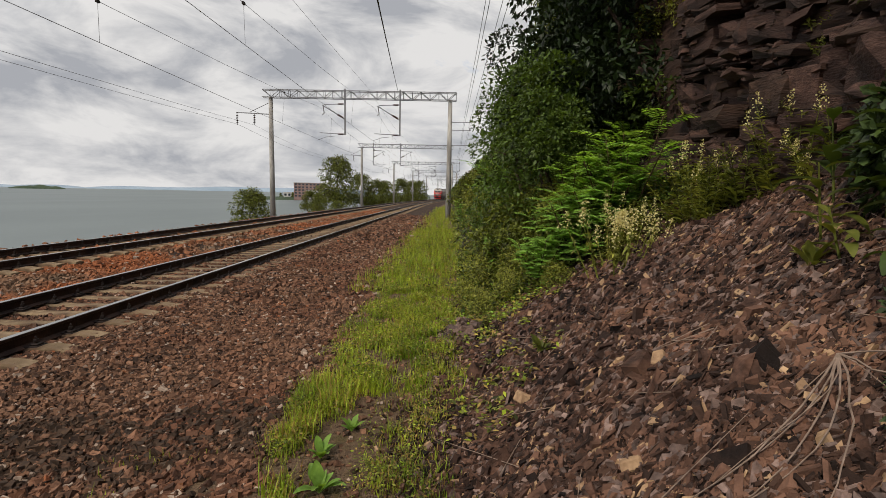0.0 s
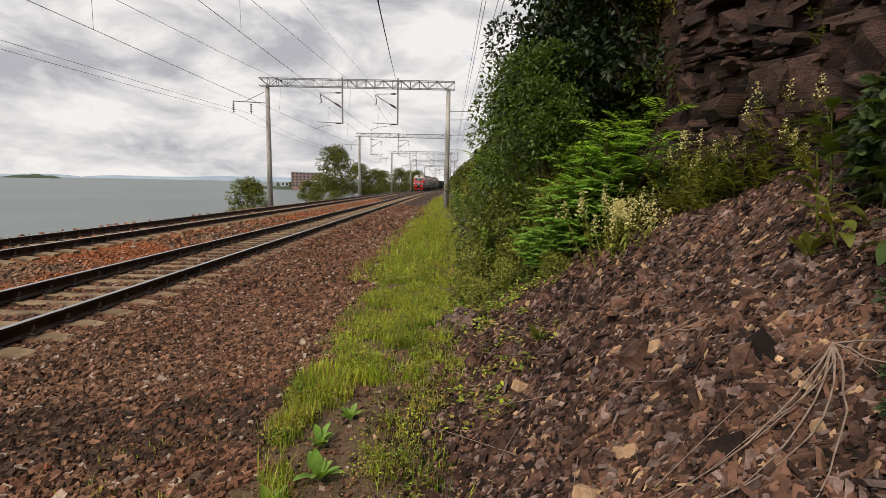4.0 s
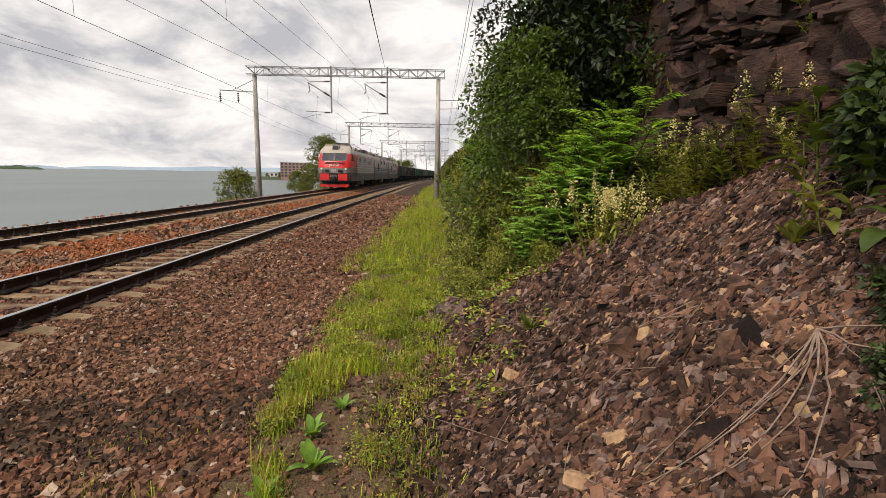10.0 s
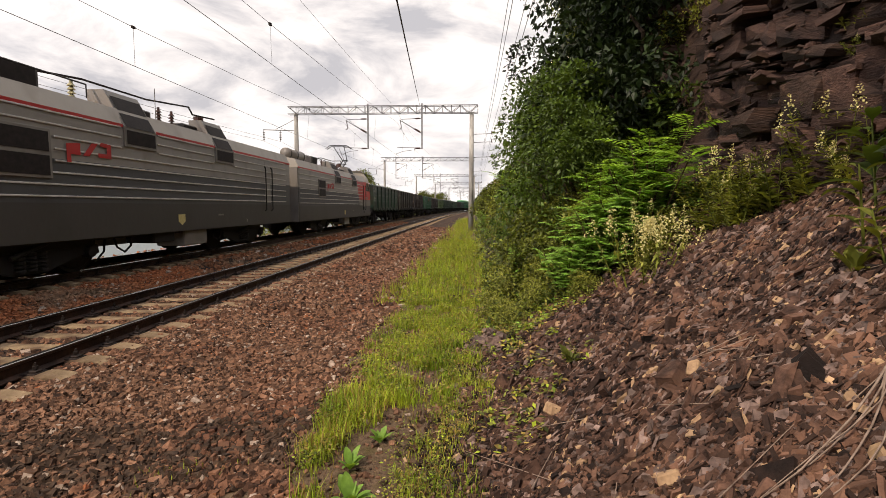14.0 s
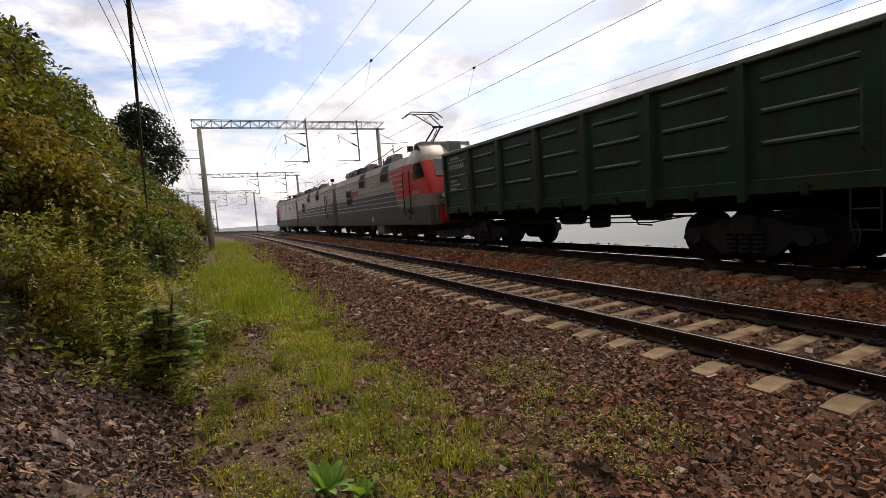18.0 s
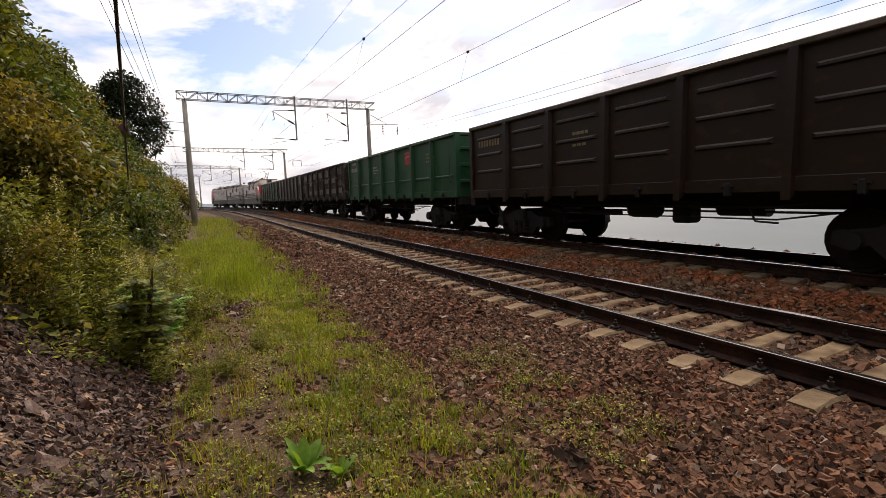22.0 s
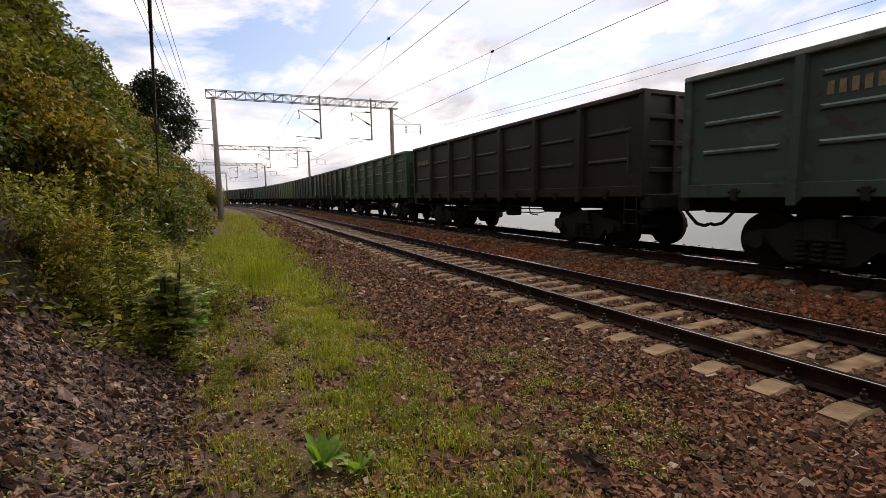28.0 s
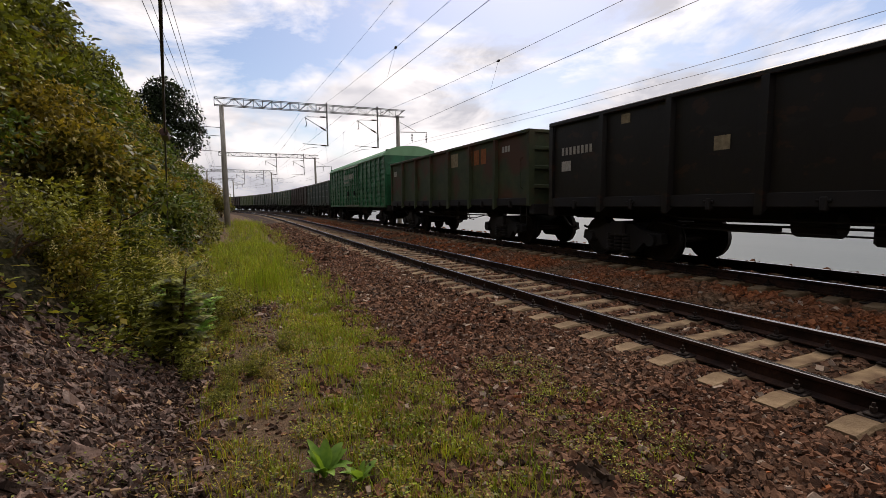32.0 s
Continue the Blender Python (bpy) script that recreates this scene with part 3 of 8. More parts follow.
def blossom_bush(name, seed, height):
    """Upright leafy stems ending in cream flower plumes."""
    r = np.random.default_rng(seed)
    root = empty(name)
    leaves, flowers = [], []
    for j in range(26):
        a, q = r.uniform(0, 6.283), r.uniform(0, 0.45)
        foot = Vector((q * math.cos(a) * 0.8, q * math.sin(a) * 0.8, -0.1))
        top = foot * 1.9 + Vector((0, 0, height * r.uniform(0.65, 1.0)))
        part("stem", add_rod(bmesh.new(), foot, top, 0.008, 0.004, 4), M_LEAF_LIGHT, root)
        n = 26
        k = r.uniform(0.15, 0.85, n)
        base = np.array(foot)[None] + np.array(top - foot)[None] * k[:, None]
        al = unit(r.normal(0, 1, (n, 3)) + np.array((0, 0, 0.3)))
        sd = unit(np.cross(al, np.array((0, 0, 1.0))))
        ln = r.uniform(0.06, 0.11, n)
        leaves.append(leaf_quads(base, al, sd, ln, ln * 0.35, 0.2))
        n = 60
        k = r.uniform(0, 1, n)
        base = np.array(top)[None] + np.stack([r.normal(0, 0.05, n) * (1.2 - k), r.normal(0, 0.05, n) * (1.2 - k), -0.05 + 0.22 * k], 1)
        al = unit(r.normal(0, 1, (n, 3)))
        sd = unit(np.cross(al, r.normal(0, 1, (n, 3))))
        ln = r.uniform(0.014, 0.028, n)
        flowers.append(leaf_quads(base, al, sd, ln, ln, 0.0))
    quad_part("foliage", leaves, M_LEAF_LIGHT, root)
    quad_part("blossom", flowers, M_BLOSSOM, root, "cream flower plumes")
    return root


def rosette(name, seed, count, length, mat, rise=1.4):
    """A broad-leaved weed: large leaves arching up from one foot, each a bent blade of its own."""
    r = np.random.default_rng(seed)
    root = empty(name)
    for i in range(count):
        a = i * 2.4 + r.normal(0, 0.25)
        el = rise * r.uniform(0.6, 1.1)
        ln = length * r.uniform(0.6, 1.15)
        w = ln * r.uniform(0.14, 0.21)
        bend = r.uniform(0.4, 1.3)
        d, sd = np.array((math.cos(a), math.sin(a))), np.array((-math.sin(a), math.cos(a)))
        bm = bmesh.new()
        rows, rr, z = [], 0.02, 0.0
        for k in np.linspace(0, 1, 8):
            ww = w * (math.sin(0.1 + 2.95 * k) ** 0.8) * (0.45 if k < 0.2 else 1) * r.uniform(0.85, 1.15)
            rows.append([bm.verts.new((d[0] * rr + sd[0] * ww * g, d[1] * rr + sd[1] * ww * g, z + abs(g) * ww * 0.35)) for g in (-1, 0, 1)])
            rr += ln / 7 * math.cos(el - bend * k)
            z += ln / 7 * math.sin(el - bend * k)
        for p, q in zip(rows, rows[1:]):
            for g in (0, 1):
                bm.faces.new((p[g], p[g + 1], q[g + 1], q[g]))
        part("leaf", bm, mat, root, flat=False)
    return root


def put(ob, x, y, turn=0.0, scale=1.0, sink=0.03, first=False):
    m = Matrix.LocRotScale((x, y, ground_at(x, y) - sink), Euler((0, 0, turn)), (scale, scale, scale * 1.0))
    if first:
        ob.matrix_basis = m
        return ob
    c = copy_thing(ob, m)
    c.scale = (scale, scale, scale)
    return c


def tufts(name, points, blades, height, mats, label, category, dry=0.15, lean=0.35, seed=1):
    """Grass in one mesh: bent blades round each point. points: (n, 2)."""
    r = np.random.default_rng(seed)
    pts = np.repeat(np.asarray(points), blades, axis=0)
    n = len(pts)
    xy = pts[:, :2] + r.normal(0, 0.05, (n, 2))
    z0 = np.repeat(np.array([ground_at(float(x), float(y)) for x, y in points]), blades) - 0.01
    h = np.repeat(np.asarray(height) * np.ones(len(points)) * r.uniform(0.4, 1.5, len(points)), blades) * r.uniform(0.35, 1.25, n)
    a = r.uniform(0, 6.283, n)
    d = np.stack([np.cos(a), np.sin(a)], 1)
    k = h * r.uniform(0.1, 2 * lean, n)
    w = r.uniform(0.002, 0.0045, n)
    s = np.stack([-d[:, 1], d[:, 0]], 1) * w[:, None]
    v = np.zeros((n, 5, 3))
    v[:, 0, :2], v[:, 1, :2] = xy - s, xy + s
    v[:, 0, 2] = v[:, 1, 2] = z0
    mid = xy + d * (k * 0.35)[:, None]
    v[:, 2, :2], v[:, 3, :2] = mid + s * 0.8, mid - s * 0.8
    v[:, 2, 2] = v[:, 3, 2] = z0 + h * 0.6
    v[:, 4, :2] = xy + d * k[:, None]
    v[:, 4, 2] = z0 + h
    tri = np.concatenate([np.array([(0, 1, 2)]), np.array([(0, 2, 3)]), np.array([(3, 2, 4)])])
    f = (tri[None] + 5 * np.arange(n)[:, None, None]).reshape(-1, 3)
    index = np.repeat((r.uniform(0, 1, n) < dry).astype(int), 3)
    return tagged(sheet(name, v.reshape(-1, 3), f, mats, index=index), label, category, kind="stuff")


def strip_points(r, n, s0, s1, u0, u1, hole=0.0):
    out = []
    while len(out) < n:
        s, u = r.uniform(s0, s1), r.uniform(u0, u1)
        lo = u0 + 0.25 * (1 + wobble(s, 1, 0.8, 41))
        hi = u1 - 0.3 * (1 + wobble(s, 2, 0.9, 42))
        if lo < u < hi and r.uniform() < smooth(0.0, 0.45, min(u - u0, u1 - u) / (u1 - u0)) + 0.08 and wobble(u, s, 0.35, 43) + 0.6 * wobble(u, s, 0.13, 44) + 0.4 * wobble(u, s, 1.1, 45) > hole - 0.45:
            p, th = on_line(s, u)
            out.append((p.x, p.y))
    return out


gr = np.random.default_rng(3)
GRASS = [M_GRASS, M_GRASS_DRY]
LONG = "long green grass along the foot of the bank"
tufts("grass", strip_points(gr, 1750, 4.2, 9, 3.35, 5.4, 0.28), 15, 0.11, GRASS, LONG, "grass", seed=11)
tufts("grass", strip_points(gr, 1700, 9, 26, 2.7, 5.6, 0.2), 13, 0.22, GRASS, LONG, "grass", seed=12)
tufts("grass", strip_points(gr, 900, 26, 70, 2.8, 5.6), 10, 0.42, GRASS, LONG, "grass", seed=13)
tufts("grass", strip_points(gr, 420, 1.6, 4.7, 3.35, 4.2, 0.35), 11, 0.15, GRASS, "grass tufts beside the dirt path", "grass", dry=0.25, seed=14)
tufts("grass", strip_points(gr, 300, 0.6, 4.7, 4.1, 5.1, 0.55), 8, 0.08, GRASS, "sparse trodden grass on the dirt path", "grass", dry=0.45, seed=23)
tufts("grass", strip_points(gr, 2100, -8, -1.6, 2.3, 4.25, 0.25), 17, 0.085, GRASS, "short yellow-green grass beside the ballast", "grass", dry=0.25, seed=15)
tufts("grass", strip_points(gr, 520, -8, -1.2, 3.9, 5.1, 0.5), 9, 0.09, GRASS, "sparse dry grass on the dirt path", "grass", dry=0.5, seed=24)
tufts("grass", strip_points(gr, 2200, -22, -8, 2.0, 5.9, 0.2), 13, 0.24, GRASS, LONG, "grass", seed=16)
tufts("grass", strip_points(gr, 800, -50, -22, 1.7, 5.3), 10, 0.4, GRASS, LONG, "grass", seed=17)
tufts("grass", strip_points(gr, 330, -4.4, -1.9, 1.2, 2.7, 0.35), 12, 0.06, GRASS, "low weeds creeping into the ballast", "weeds", dry=0.25, seed=18)
tufts("grass", strip_points(gr, 190, 1.2, 3.2, 2.2, 3.6, 0.3), 9, 0.07, GRASS, "low weeds creeping into the ballast", "weeds", dry=0.3, seed=19)
tufts("grass", strip_points(gr, 160, 2.0, 3.4, 4.1, 5.3, 0.2), 10, 0.08, GRASS, "low weeds at the foot of the scree", "weeds", dry=0.3, seed=20)
tufts("grass", strip_points(gr, 700, -60, 90, -9.8, -7.6), 9, 0.4, GRASS, "rough grass on the seaward shoulder", "grass", dry=0.3, seed=21)
for i, (x, y, h) in enumerate(((-1.05, -9.6, 0.55), (-1.2, -10.4, 0.6), (-0.75, -9.9, 0.5))):
    tufts("grass", gr.normal((x, y), 0.22, (30, 2)), 14, h, GRASS, "tall grass clump beside the ballast", "grass", dry=0.05, lean=0.15, seed=25 + i)


def low_leaves(s0, s1, u0, u1, n, leaf, mats, hole, label, seed):
    """Small leaves of ground weeds between the grass, in one mesh."""
    r = np.random.default_rng(seed)
    xy = np.repeat(np.array(strip_points(r, n // 6, s0, s1, u0, u1, hole)), 6, axis=0)
    n = len(xy)
    xy = xy + r.normal(0, 0.035, (n, 2))
    z = np.array([ground_at(float(x), float(y)) for x, y in xy[::6]]).repeat(6) + r.uniform(0.005, 0.10, n)
    al = unit(r.normal(0, 1, (n, 3)) * np.array((1, 1, 0.4)) + np.array((0, 0, 0.35)))
    sd = unit(np.cross(al, r.normal(0, 0.3, (n, 3)) + np.array((0, 0, 1.0))))
    ln = leaf * r.uniform(0.5, 1.6, n)
    q = leaf_quads(np.column_stack([xy, z]), al, sd, ln, ln * r.uniform(0.35, 0.6, n), 0.2)
    ob = sheet("ground_weeds", q.reshape(-1, 3), np.arange(n * 4).reshape(-1, 4), mats, index=r.integers(0, len(mats), n))
    return tagged(ob, label, "weeds", kind="stuff")


LEAVES = [M_LEAF_LIGHT, M_GRASS, M_LEAF, M_LEAF, M_GRASS_DRY]
low_leaves(4.4, 9, 3.3, 5.3, 15000, 0.032, LEAVES, 0.35, "small leafy weeds between the grass", 91)
low_leaves(1.6, 4.7, 3.3, 4.2, 6000, 0.026, LEAVES, 0.42, "small leafy weeds beside the dirt path", 97)
low_leaves(1.2, 4.7, 4.0, 5.1, 3600, 0.022, LEAVES, 0.6, "scattered small weeds on the dirt path", 98)
low_leaves(9, 24, 3.2, 5.5, 9000, 0.075, LEAVES, 0.35, "small leafy weeds between the grass", 92)
low_leaves(-8, -1.4, 2.3, 5.0, 18000, 0.024, LEAVES + [M_LEAF_DRY, M_GRASS_DRY], 0.5, "small leafy weeds between the grass", 93)
low_leaves(-20, -8, 2.4, 5.2, 10000, 0.08, LEAVES + [M_LEAF_DRY], 0.3, "small leafy weeds between the grass", 94)
low_leaves(-4.6, -1.9, 1.1, 2.7, 4500, 0.020, LEAVES, 0.5, "small weeds creeping into the ballast", 95)
low_leaves(6.0, 10.5, 4.6, 6.9, 9000, 0.05, LEAVES + [M_LEAF_FERN], 0.3, "leafy weeds along the foot of the bank", 99)
low_leaves(-15, -5.2, 4.3, 6.4, 12000, 0.055, LEAVES, 0.3, "leafy weeds along the foot of the bank", 100)
low_leaves(-3.6, -1.6, 4.6, 6.6, 2200, 0.024, LEAVES + [M_GRASS_DRY], 0.45, "low weeds over the edge of the scree", 101)
low_leaves(3.2, 6.4, 4.6, 6.2, 1500, 0.05, LEAVES, 0.62, "small weeds on the lower scree", 96)

# shrubs: one of each kind is built, the rest are copies
KINDS = [bush("shrub", 21, 1.9, 1.9, 2100, 0.13, M_LEAF), bush("shrub", 22, 1.5, 1.8, 1900, 0.12, M_LEAF_DARK),
         bush("shrub", 23, 1.3, 1.5, 1900, 0.09, M_LEAF_LIGHT), bush("shrub", 24, 1.6, 1.6, 2000, 0.085, M_LEAF_DRY),
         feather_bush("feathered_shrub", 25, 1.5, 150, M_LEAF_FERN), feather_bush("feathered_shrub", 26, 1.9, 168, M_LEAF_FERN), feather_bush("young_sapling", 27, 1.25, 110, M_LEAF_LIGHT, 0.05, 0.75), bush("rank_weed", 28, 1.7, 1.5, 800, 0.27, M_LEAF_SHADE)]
LABELS = ["leafy green shrub on the bank", "dark green dense shrub on the bank", "light green low shrub on the bank", "olive yellow-green shrub on the bank",
          "bright green shrub with long feathered leaves", "green sumac-like sapling with feathered leaves", "upright young green sapling at the scree edge", "rank broad-leaved weed at the scree edge, shade in its leaf colour"]
used = set()


def plant(k, x, y, scale=1.0, sink=0.05):
    """A shrub of kind k at x, y."""
    first = k not in used
    used.add(k)
    ob = put(KINDS[k], x, y, gr.uniform(0, 6.28), scale, sink, first)
    tagged(ob, LABELS[k], "shrub", group="shrubs on the bank")
    return ob


# ahead of the camera's first view, along the overgrown bank
for k, x, y, sc in ((2, 0.6, 6.8, 0.35), (4, 1.45, 6.95, 0.6), (4, 1.9, 6.8, 0.75), (4, 2.3, 7.0, 0.75), (5, 2.75, 7.6, 0.95), (4, 1.7, 7.7, 0.7), (5, 2.3, 8.4, 0.8), (4, 2.55, 7.3, 0.85), (4, 2.1, 7.3, 0.75),
                    (2, 0.5, 7.6, 0.4), (2, 0.75, 8.8, 0.6), (0, 1.3, 9.6, 0.8), (2, 1.0, 7.2, 0.4), (2, 1.25, 8.0, 0.5), (0, 1.2, 8.7, 0.55), (2, 1.6, 6.5, 0.3)):
    plant(k, x, y, sc)
for i in range(46):
    s = 7.5 + 26 * gr.uniform(0, 1) ** 1.2
    d = gr.uniform(0.0, 1.0) ** 0.8 * (1.6 if s < 10.5 else 4.2)
    p, th = on_line(s, toe_of(s) + 0.35 + d)
    plant(int(gr.choice([0, 2, 2, 0, 5, 1] if s > 10.5 else [2, 4, 2, 4, 0])), p.x, p.y, gr.uniform(0.8, 1.4) * (0.8 if d < 0.8 else 1.0) * (1.0 if s > 10.5 else 0.55))
for i in range(30):
    s = 30 + 60 * gr.uniform(0, 1)
    p, th = on_line(s, toe_of(s) + 0.4 + 4 * gr.uniform(0, 1))
    plant(int(gr.choice([0, 1, 3])), p.x, p.y, gr.uniform(1.1, 1.9))
# the sunlit bank of the second view
for i in range(215):
    s = -6.2 - 25 * gr.uniform(0, 1) ** 1.4
    d = gr.uniform(0.0, 1.0) ** 0.9 * 9.0
    p, th = on_line(s, toe_of(s) + 0.35 + d)
    plant(int(gr.choice([2, 3, 3, 0, 3, 2, 0, 1])), p.x, p.y, gr.uniform(0.75, 1.25) * (1.3 if d > 3.5 else 1.0) * (0.55 if s > -7.5 else 0.8 if d < 0.7 else 1.0))
for i in range(40):
    s = -30 - 70 * gr.uniform(0, 1)
    p, th = on_line(s, toe_of(s) + 0.4 + 9 * gr.uniform(0, 1))
    plant(int(gr.choice([0, 2, 3, 1])), p.x, p.y, gr.uniform(1.1, 1.9))
plant(6, 0.18, -5.5, 1.0)
for k, x, y, sc in ((2, 0.55, -6.4, 0.5), (3, 1.1, -6.2, 0.55), (2, 1.6, -6.0, 0.6), (4, 0.1, -6.6, 0.55), (3, 2.2, -5.8, 0.6), (2, -0.25, -7.6, 0.5), (2, -0.35, -5.1, 0.16), (3, -0.65, -4.6, 0.15), (2, -0.2, -4.3, 0.15)):
    plant(k, x, y, sc)
# rank growth at the edge of the scree, its shade put into the leaf colour
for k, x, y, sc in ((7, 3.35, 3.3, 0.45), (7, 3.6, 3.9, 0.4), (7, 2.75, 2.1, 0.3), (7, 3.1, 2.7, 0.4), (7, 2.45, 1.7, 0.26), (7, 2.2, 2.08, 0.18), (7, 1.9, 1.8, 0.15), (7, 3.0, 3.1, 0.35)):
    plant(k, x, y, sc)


def upright_weed(name, seed, height, stems, leaf, mat, plume=0.0):
    """Leafy stalks standing close together: long narrow leaves all the way up, with a pale flower head on some."""
    r = np.random.default_rng(seed)
    root = empty(name)
    leaves, flowers = [], []
    stalks = bmesh.new()
    for j in range(stems):
        foot = Vector((r.normal(0, 0.09), r.normal(0, 0.09), -0.08))
        top = foot * 2.6 + Vector((r.normal(0, 0.05), r.normal(0, 0.05), height * r.uniform(0.6, 1.05)))
        add_rod(stalks, foot, top, 0.006, 0.003, 4)
        n = int(46 * height)
        k = np.sort(r.uniform(0.08, 1.0, n))
        base = np.array(foot)[None] + np.array(top - foot)[None] * k[:, None]
        a = np.arange(n) * 2.4 + r.normal(0, 0.4, n)
        al = unit(np.stack([np.cos(a), np.sin(a), r.uniform(0.2, 1.1, n)], 1))
        sd = unit(np.cross(al, np.array((0, 0, 1.0))))
        ln = leaf * (1.15 - 0.65 * k) * r.uniform(0.7, 1.2, n)
        leaves.append(leaf_quads(base, al, sd, ln, ln * 0.26, 0.3))
        if r.uniform() < plume:
            n = 50
            q = r.uniform(0, 1, n)
            base = np.array(top)[None] + np.stack([r.normal(0, 0.03, n) * (1.2 - q), r.normal(0, 0.03, n) * (1.2 - q), -0.06 + 0.2 * q], 1)
            al = unit(r.normal(0, 1, (n, 3)))
            ln = r.uniform(0.012, 0.024, n)
            flowers.append(leaf_quads(base, al, unit(np.cross(al, r.normal(0, 1, (n, 3)))), ln, ln, 0.0))
    tagged(part("stem_cluster", stalks, M_LEAF, root), kind="stuff")
    quad_part("foliage", leaves, mat, root)
    if flowers:
        quad_part("blossom", flowers, M_BLOSSOM, root, "pale cream flower heads")
    return root


def stalk_weed(name, seed, height, leaves, length, mat):
    """One thick stalk with large drooping leaves on short stems, each leaf a bent blade of its own."""
    r = np.random.default_rng(seed)
    root = empty(name)
    top = Vector((r.normal(0, 0.08), r.normal(0, 0.08), height))
    part("stalk", add_rod(bmesh.new(), (0, 0, -0.1), top, 0.011, 0.005, 6), M_LEAF, root)
    for i in range(leaves):
        k = 0.15 + 0.85 * (i + r.uniform(0, 0.6)) / leaves
        a = i * 2.4 + r.normal(0, 0.3)
        ln = length * (1.2 - 0.55 * k) * r.uniform(0.8, 1.15)
        w = ln * r.uniform(0.13, 0.19)
        el, bend = r.uniform(0.5, 1.0), r.uniform(0.8, 1.7)
        d, sd = (math.cos(a), math.sin(a)), (-math.sin(a), math.cos(a))
        bm = bmesh.new()
        rows, rr, z = [], 0.01, 0.0
        for q in np.linspace(0, 1, 8):
            ww = w * math.sin(0.12 + 2.95 * q) ** 0.8 * (0.3 if q < 0.15 else 1.0)
            rows.append([bm.verts.new((top.x * k + d[0] * rr + sd[0] * ww * g, top.y * k + d[1] * rr + sd[1] * ww * g, top.z * k + z + abs(g) * ww * 0.3)) for g in (-1, 0, 1)])
            rr += ln / 7 * math.cos(el - bend * q)
            z += ln / 7 * math.sin(el - bend * q)
        for p, q in zip(rows, rows[1:]):
            for g in (0, 1):
                bm.faces.new((p[g], p[g + 1], q[g + 1], q[g]))
        part("leaf", bm, mat, root, flat=False)
    return root


# tall leafy stalks on the sunlit bank
W3 = upright_weed("upright_weed", 143, 1.35, 9, 0.2, M_LEAF_LIGHT, 0.25)
for i in range(40):
    s = -5.9 - 7.0 * gr.uniform(0, 1) ** 1.3
    p, th = on_line(s, toe_of(s) + 0.1 + 4.5 * gr.uniform(0, 1) ** 1.3)
    ob = put(W3, p.x, p.y, i * 2.1, gr.uniform(0.55, 1.0), 0.03, i == 0)
    tagged(ob, "tall light green leafy stalks on the sunlit bank", "weed", group="upright weeds")
for x, y, sc in ((-0.3, -4.5, 0.26), (-0.55, -4.9, 0.3), (0.02, -5.05, 0.35), (-0.15, -7.4, 0.5), (0.0, -8.3, 0.55), (0.2, -9.2, 0.6), (-0.3, -6.6, 0.3), (-0.9, -5.6, 0.24), (0.35, -5.9, 0.5)):
    tagged(put(W3, x, y, x * 9, sc, 0.02), "low grey-green leafy weed in the grass", "weed", group="upright weeds")
# upright weeds along the foot of the cliff
W1, W2 = upright_weed("upright_weed", 141, 1.0, 14, 0.15, M_LEAF_LIGHT, 0.3), upright_weed("upright_weed", 142, 0.8, 12, 0.17, M_LEAF, 0.15)
for i, (k, x, y, sc) in enumerate(((0, 3.05, 5.6, 1.0), (1, 3.35, 5.35, 1.05), (0, 3.25, 6.1, 0.9), (1, 2.85, 6.2, 0.8), (0, 3.55, 4.85, 1.05), (1, 3.75, 4.6, 1.1), (0, 3.6, 4.35, 0.8), (1, 3.3, 5.9, 0.7),
                                    (0, 2.5, 6.5, 0.75), (1, 3.9, 4.1, 0.9), (0, 3.45, 5.1, 0.6), (1, 2.2, 6.5, 0.6), (0, 3.8, 3.7, 0.9), (1, 4.0, 3.4, 1.0))):
    ob = put((W1, W2)[k], x, y, i * 1.7, sc, 0.02, i < 2)
    tagged(ob, ("olive upright weed with pale flower heads at the cliff foot", "green upright leafy weed at the cliff foot")[k], "weed", group="upright weeds")
# large-leaved stalks at the edge of the scree, some in the shaded leaf colour
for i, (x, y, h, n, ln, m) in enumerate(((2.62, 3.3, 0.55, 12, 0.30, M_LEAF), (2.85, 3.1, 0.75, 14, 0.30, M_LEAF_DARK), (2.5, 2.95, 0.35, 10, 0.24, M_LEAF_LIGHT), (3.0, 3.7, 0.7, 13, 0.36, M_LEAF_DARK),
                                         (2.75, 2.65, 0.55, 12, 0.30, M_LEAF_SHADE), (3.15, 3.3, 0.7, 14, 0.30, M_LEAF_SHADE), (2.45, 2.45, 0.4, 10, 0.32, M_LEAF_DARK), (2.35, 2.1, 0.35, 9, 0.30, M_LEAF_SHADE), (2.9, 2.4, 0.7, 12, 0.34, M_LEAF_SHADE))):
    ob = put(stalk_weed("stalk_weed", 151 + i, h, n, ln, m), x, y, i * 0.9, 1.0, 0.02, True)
    tagged(ob, "tall weed with large drooping leaves on a thick stalk", "weed", group="stalk weeds")


